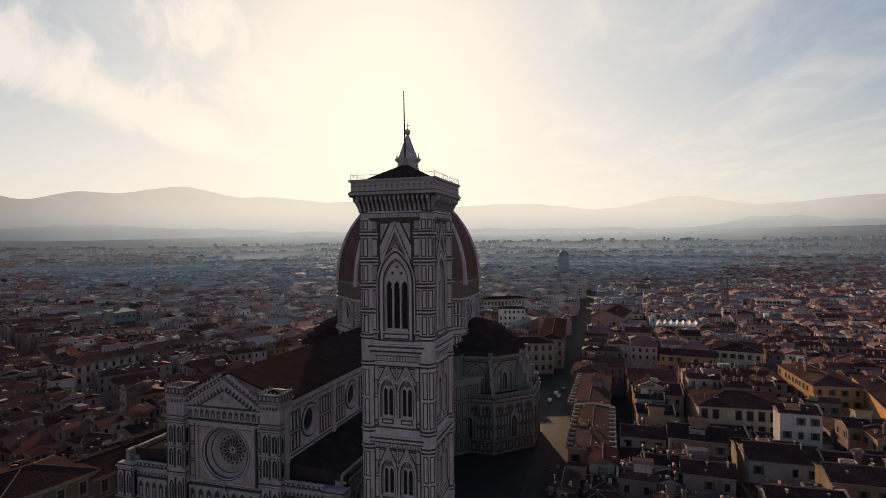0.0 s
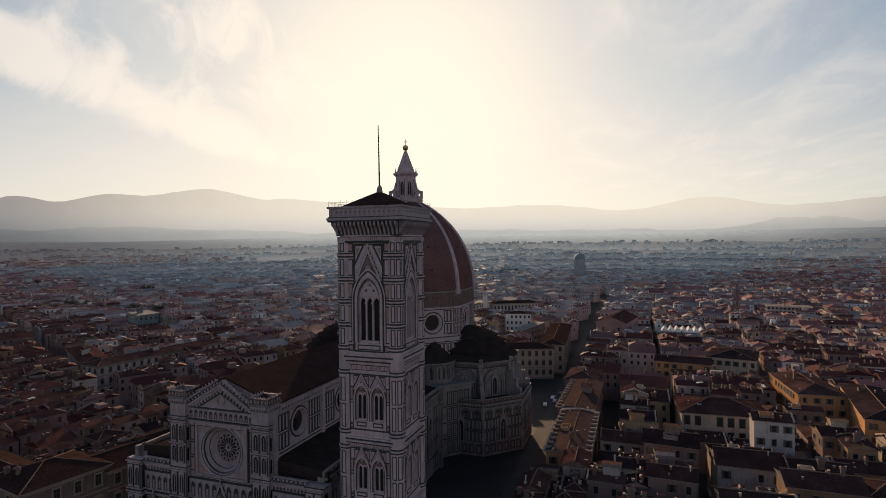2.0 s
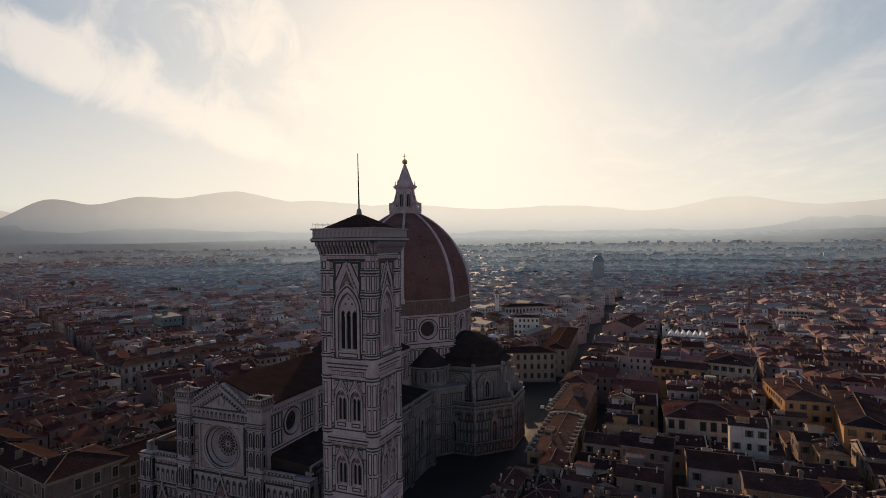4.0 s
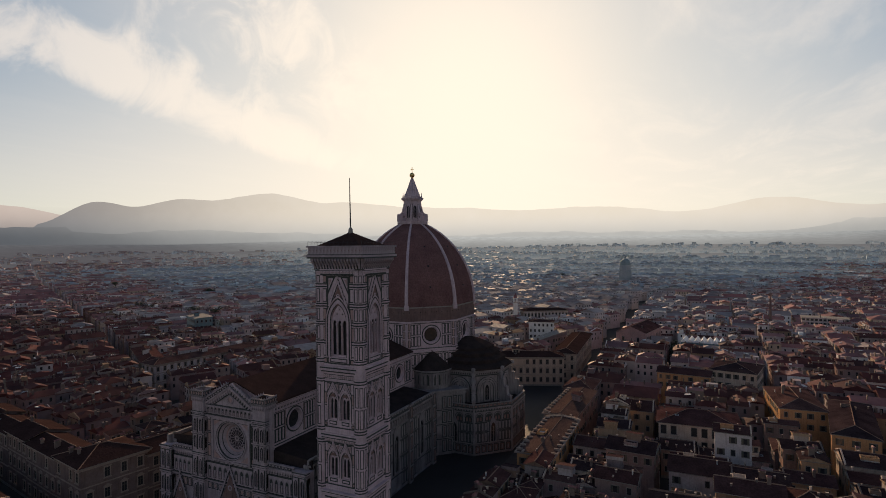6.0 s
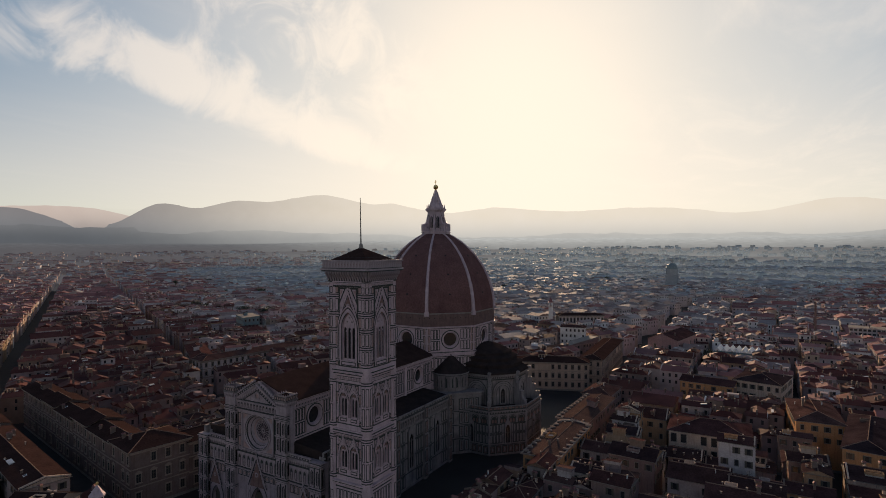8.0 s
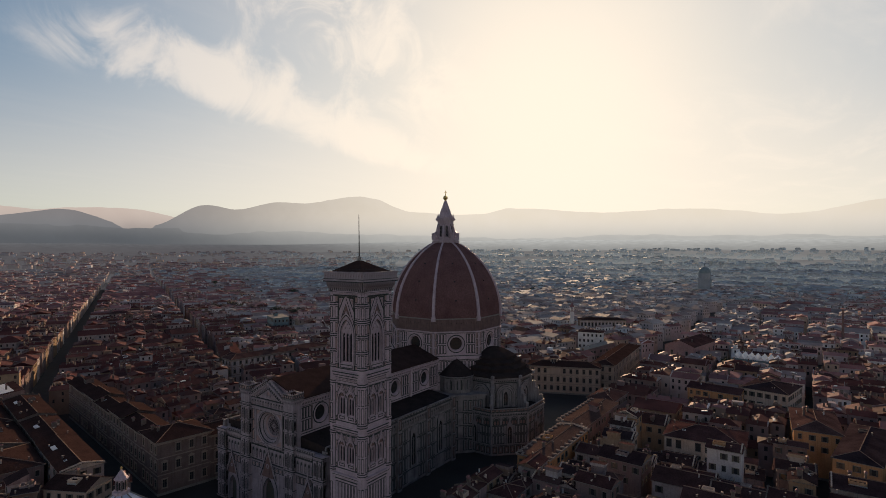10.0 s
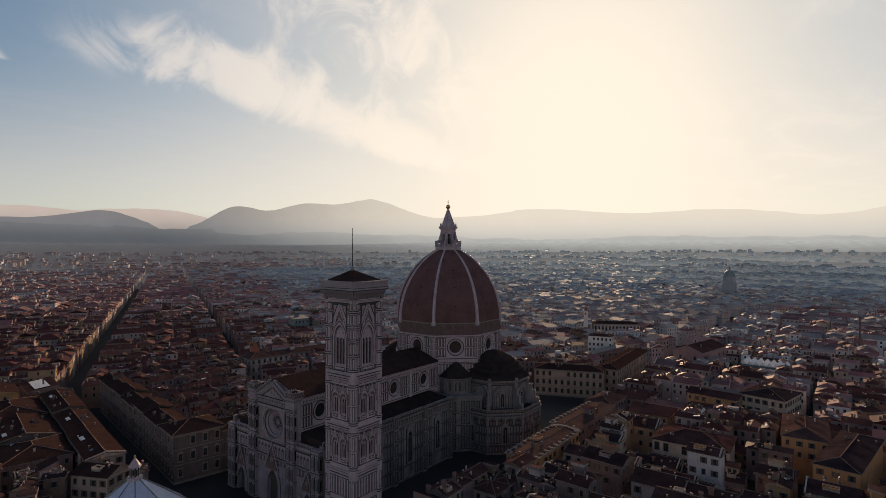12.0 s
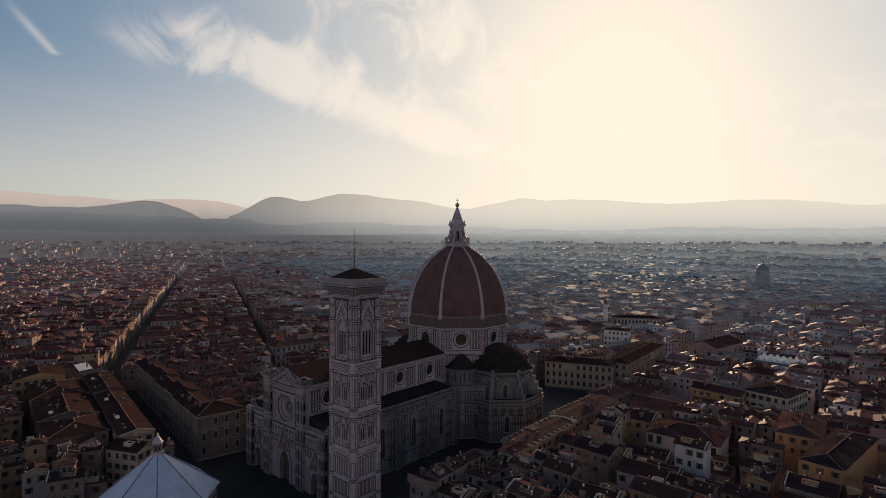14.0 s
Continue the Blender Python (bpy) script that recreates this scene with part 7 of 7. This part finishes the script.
WEST_ZONE = [west(u, v) for u, v in ((-165, -225), (-18, -225), (-18, -140), (-23, -132), (-23, -62), (-165, -62))]
in_west = lambda x, y: inside((x, y), WEST_ZONE)
in_right = lambda x, y: x > 62 and y < 640
in_left = lambda x, y: not in_west(x, y) and not in_right(x, y) and (x < 48 or y > 640)


def rows_between(v0, v1, fixed=(), gap=6.0, wide=11.0):
    """Rows of blocks from v0 to v1 with narrow lanes between them, and wide streets at the fixed lines."""
    out, v, low = [], v0, gap
    while v < v1:
        nxt, high = v + rng.uniform(38, 62), gap
        if len(fixed) > 1 and fixed[0] <= v < fixed[1]:
            nxt = fixed[1]
        for e in fixed:
            if v < e - 8 and nxt > e - 22:
                nxt, high = e, wide if e != -191 else 17.0
                break
        out.append((v + low / 2, nxt - high / 2))
        v, low = nxt, high
    return out


WEST_CHUNKS = [(-175, 10, [(-225, -188), (-184, -147), (-122, -88), (-86, -62)])]
LEFT_CHUNKS, RIGHT_CHUNKS = [], []
u = -2300
while u < 2300:
    step = rng.uniform(110, 190)
    LEFT_CHUNKS.append((u, u + step - 4, rows_between(-1500 - rng.uniform(0, 40), 2300, (-191, -84), 4.5)))
    u += step
u = -110
while u < 640:
    step = rng.uniform(55, 100)
    RIGHT_CHUNKS.append((u, u + step - 3.5, [(-b, -a) for a, b in rows_between(62, 760, (), 4.0)]))
    u += step


def joined_houses(name, label, plots, fine, skins=("stucco_far", "roof_far")):
    """Houses too many to count, joined: walls, tiled roofs, windows and, where fine, chimneys and eaves."""
    walls, roofs, panes, stacks, sheets = Shape(), Shape(), Shape(), Shape(), Shape()
    for x, y, w, d, turn, dist in plots:
        h = rng.gauss(15.3, 1.6) if dist < 1300 else rng.gauss(14.0, 2.4) if dist < 2700 else rng.gauss(10.5, 2.0)
        if rng.random() < 0.1:
            h *= 0.62
        h = max(6.0, min(h, 26.0))
        if d > w:
            w, d, turn = d, w, turn + 90
        m = pose(x, y, rise(x, y) - 0.5, 0, 0, turn)
        walls.m = roofs.m = m
        a, b = w / 2, d / 2
        flat = rng.random() < 0.05 and dist > 700
        walls.add([(-a, -b, 0), (a, -b, 0), (a, b, 0), (-a, b, 0), (-a, -b, h), (a, -b, h), (a, b, h), (-a, b, h)], [(0, 1, 5, 4), (1, 2, 6, 5), (2, 3, 7, 6), (3, 0, 4, 7)] + ([(4, 5, 6, 7)] if flat else []))
        if flat:
            # roof terrace with a stair hut
            k = rng.uniform(-0.25, 0.25) * w
            walls.box(k - 2, k + 2, -1.6, 1.6, h, h + 2.5)
        else:
            a, b = a + 0.45, b + 0.45
            z = h + b * math.tan(radians(rng.uniform(15, 22)))
            l = a if rng.random() < 0.68 else max(a - b, 0.1)
            roofs.add([(-a, -b, h), (a, -b, h), (a, b, h), (-a, b, h), (-l, 0, z), (l, 0, z)], [(0, 1, 5, 4), (2, 3, 4, 5), (0, 4, 3), (1, 2, 5), (3, 2, 1, 0)])
            if fine and rng.random() < 0.4:
                # a party wall that rises through the tiles
                k = rng.choice((-1, 1)) * (w / 2 - 0.2)
                walls.add([(k - 0.2, -b, h), (k + 0.2, -b, h), (k + 0.2, b, h), (k - 0.2, b, h), (k - 0.2, -b, h + 0.7), (k + 0.2, -b, h + 0.7), (k + 0.2, b, h + 0.7), (k - 0.2, b, h + 0.7), (k - 0.2, 0, z + 0.6), (k + 0.2, 0, z + 0.6)],
                          [(0, 1, 5, 4), (2, 3, 7, 6), (1, 2, 6, 9, 5), (3, 0, 4, 8, 7), (4, 5, 9, 8), (6, 7, 8, 9)])
            if rng.random() < 0.3:
                # a pale tilted sheet added on the slope to give the roofs glints
                sheets.m = m @ pose(rng.uniform(-0.35, 0.35) * w, rng.choice((-0.22, 0.22)) * d, h + (z - h) * 0.56 + 0.15, rng.uniform(-14, 14), rng.uniform(-8, 8), rng.uniform(-20, 20))
                e, g = rng.uniform(0.5, 1.9), rng.uniform(0.4, 1.0)
                sheets.box(-e, e, -g, g, 0, 0.35)
            if rng.random() < 0.10:
                # a loft above the ridge
                k, e = rng.uniform(-0.3, 0.3) * w, rng.uniform(1.2, 2.6)
                walls.box(k - e, k + e, -1.5, 1.5, h, z + rng.uniform(0.8, 2.2))
        if dist < 1200:
            for k in seen_sides(x, y, turn):
                long, deep = (w, d) if k % 2 == 0 else (d, w)
                panes.m = m @ pose(0, 0, 0, 0, 0, 90 * k)
                n = max(1, int(long / 3.4))
                for i in range(n):
                    for z in (h - 3.1, h - 6.9):
                        if z < 1 or rng.random() < 0.12:
                            continue
                        px, pw = -long / 2 + long * (i + 0.5) / n, rng.uniform(0.45, 0.65)
                        panes.add([(px - pw, -deep / 2 - 0.05, z), (px + pw, -deep / 2 - 0.05, z), (px + pw, -deep / 2 - 0.05, z + 1.9), (px - pw, -deep / 2 - 0.05, z + 1.9)], [(0, 1, 2, 3)])
        if fine and not flat:
            stacks.m = m
            for i in range(rng.randrange(5)):
                cx, cy = rng.uniform(-0.4, 0.4) * w, rng.uniform(-0.3, 0.3) * d
                cz = h + 1.2 + 0.3 * d * 0.5 * (1 - abs(cy) / (d / 2))
                e, g = rng.uniform(0.22, 0.4), rng.uniform(0.25, 0.8)
                stacks.box(cx - e, cx + e, cy - g, cy + g, h, cz + rng.uniform(0.6, 1.3))
    ob = new(name, walls.mesh(name, [skins[0]]))
    tagged(ob, label, "houses", kind="stuff")
    part("roofs", roofs, skins[1], ob, kind="stuff")
    if panes.f:
        part("windows", panes, "pane", ob, kind="stuff")
    if sheets.f:
        part("roof_lights", sheets, "metal_sheet", ob, kind="stuff")
    if stacks.f:
        part("chimneys", stacks, "chimney", ob, kind="stuff")


def build_city():
    plots = list(quarter(-10, WEST_CHUNKS, in_west)) + list(quarter(-26, LEFT_CHUNKS, in_left)) + list(quarter(90, RIGHT_CHUNKS, in_right))
    plots = sorted((p for p in plots if p[2] > 4 and p[3] > 4), key=lambda p: p[5])
    for x, y, w, d, turn, dist in plots[:195]:
        h = rng.gauss(15.6, 2.3)
        if rng.random() < 0.1:
            h *= 0.6
        if rng.random() < 0.06:
            h += 4
        h = max(6.5, min(h, 22.5))
        if d > w * 1.05:
            w, d, turn = d, w, turn + 90
        kind = rng.choices(("gable", "hip", "shed"), (0.6, 0.22, 0.18))[0]
        if kind == "shed" and d > 6.5:
            kind = "gable"
        # below y -30 darker stucco: the view's dim lower edge put into colour
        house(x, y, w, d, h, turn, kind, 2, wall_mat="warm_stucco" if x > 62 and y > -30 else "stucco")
    rest = plots[195:]
    inner, town, middle, outer = [], [], [], []
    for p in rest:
        # paler palettes further out, soonest towards the sun: haze put into base colours
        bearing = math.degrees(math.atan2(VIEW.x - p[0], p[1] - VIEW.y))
        sunward = max(0.0, min(1.0, (62 - bearing) / 30)) * max(0.12, min(1.0, (bearing + 14) / 24))
        if rng.random() > max(sunward * (p[5] - 340) / 400, (p[5] - 900) / 3000):
            # dark palette reaches further north: the view's dim left edge put into colour
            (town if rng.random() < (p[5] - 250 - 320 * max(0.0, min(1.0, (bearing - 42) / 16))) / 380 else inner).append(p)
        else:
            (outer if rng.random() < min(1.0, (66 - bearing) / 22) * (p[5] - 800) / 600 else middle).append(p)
    # scattered blocks of the outer suburbs
    for i in range(5200):
        r, a = 1850 + 1450 * rng.random() ** 1.3, rng.uniform(-28, 84)
        x, y = -math.sin(radians(a)) * r, math.cos(radians(a)) * r
        if noise.noise(Vector((x * 0.0035, y * 0.0035, 0))) + rng.uniform(-0.3, 0.3) > -0.05:
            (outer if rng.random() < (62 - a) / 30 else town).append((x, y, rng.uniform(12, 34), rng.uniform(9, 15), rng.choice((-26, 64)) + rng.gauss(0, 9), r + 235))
    # unseen houses closing the square west and south, added to block sky light
    for x0, x1, y0, y1 in ((66, 330, -330, -140), (-60, 64, -330, -208)):
        u = x0 + 8
        while u < x1:
            v = y0 + 8
            while v < y1 - 6:
                inner.append((u, v, 15.0 + rng.uniform(-2, 1), 17.0, rng.gauss(0, 2), 260.0))
                v += 19.5 if rng.random() < 0.8 else 24.0
            u += 16.5 if rng.random() < 0.75 else 21.0
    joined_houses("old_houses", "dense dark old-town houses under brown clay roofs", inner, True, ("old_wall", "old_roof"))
    joined_houses("town_houses", "dense old-town houses in stucco lightened for haze under clay roofs", town, True)
    joined_houses("far_houses", "dense distant old-town houses in stucco lightened for haze", middle, False, ("faded_wall", "faded_roof"))
    joined_houses("outskirts", "distant blocks beyond the old town, lightened for haze", outer, False, ("outer_wall", "outer_roof"))


def tree_meshes(seed):
    """Trunk with limbs, and a crown of many small leaf clumps with gaps."""
    r = random.Random(seed)
    t, c = Shape(), Shape()
    t.tube([(0, 0, 0), (0.1, 0, 2), (0.05, 0.1, 4.2), (0, 0, 6.5)], [0.32, 0.26, 0.2, 0.1], 7)
    tips = []
    for i in range(9):
        a, z = r.uniform(0, 6.28), r.uniform(2.8, 5.8)
        e = Vector((math.cos(a), math.sin(a), 0)) * r.uniform(1.5, 3.3) + Vector((0, 0, z + r.uniform(1.0, 2.8)))
        t.tube([(0, 0, z), tuple(e * 0.5 + Vector((0, 0, z * 0.55))), tuple(e)], [0.14, 0.09, 0.04], 5)
        tips.append(e)
    tips += [Vector((r.gauss(0, 1.2), r.gauss(0, 1.2), r.uniform(5, 8.6))) for i in range(9)]
    for e in tips:
        for i in range(70):
            p = e + Vector((r.gauss(0, 0.75), r.gauss(0, 0.75), r.gauss(0, 0.55)))
            u = Vector((r.uniform(-1, 1), r.uniform(-1, 1), r.uniform(-1, 1))).normalized()
            v = u.cross(Vector((r.uniform(-1, 1), r.uniform(-1, 1), r.uniform(-1, 1)))).normalized()
            k = r.uniform(0.16, 0.36)
            c.add([p - u * k, p + v * k * 0.6, p + u * k, p - v * k * 0.6], [(0, 1, 2, 3)])
    return t.mesh("trunk", ["bark"]), c.mesh("crown", ["leaf"])


def build_trees():
    sets = [tree_meshes(s) for s in (3, 5, 8)]
    spots = [(103, 196, 1.4), (108, 202, 1.2), (99, 204, 1.3), (105, 210, 1.5), (111, 206, 1.1), (96, 198, 1.0)]
    r = random.Random(21)
    for cx, cy, n, spread in ((-395, 215, 9, 16), (-500, 216, 8, 14), (-640, 430, 14, 28), (-310, 760, 14, 30), (260, 420, 6, 14), (-760, 60, 10, 22), (-150, 1020, 14, 36), (-980, 560, 14, 36)):
        for i in range(n):
            spots.append((cx + r.gauss(0, spread), cy + r.gauss(0, spread), r.uniform(1.2, 2.3)))
    for i, (x, y, k) in enumerate(spots):
        trunk, crown = sets[i % 3]
        t = thing("tree", "dark green broad-leaved tree among the roofs", "tree", (x, y, 0), r.uniform(0, 360), "garden trees")
        t.scale = (k, k, k)
        put("trunk", trunk, t)
        put("crown", crown, t)


def car_thing(x, y, turn, paint, label):
    c = thing("car", label, "car", (x, y, 0.06), turn, "parked cars")
    s = Shape()
    s.slab([(-2.1, 0.35), (2.1, 0.35), (2.15, 0.75), (1.3, 0.95), (0.7, 1.42), (-1.2, 1.45), (-1.9, 0.98), (-2.15, 0.9)], [], 1.7, -0.85)
    body = part("body", s, paint, c)
    s = Shape()
    s.slab([(1.15, 0.97), (0.66, 1.36), (-1.15, 1.38), (-1.7, 0.99)], [], 1.74, -0.87)
    part("windows", s, "glass", body)
    for wx in (-1.35, 1.35):
        for wy in (-0.8, 0.8):
            s = Shape()
            s.tube([(wx, wy - 0.1, 0.33), (wx, wy + 0.1, 0.33)], [0.33, 0.33], 12)
            part("wheel", s, "rubber", c)


for x, y, turn, paint, label in ((53.0, 63.5, 84, "white_paint", "white car parked on the road beside the palace"), (54.6, 58.0, 90, "metal_sheet", "silver car on the road beside the palace"), (51.0, 50.0, 95, "white_paint", "white car at the corner of the square"), (55.6, 72.0, 88, "dark_paint", "dark car on the narrow road")):
    car_thing(x, y, turn, paint, label)
build_city()
build_trees()
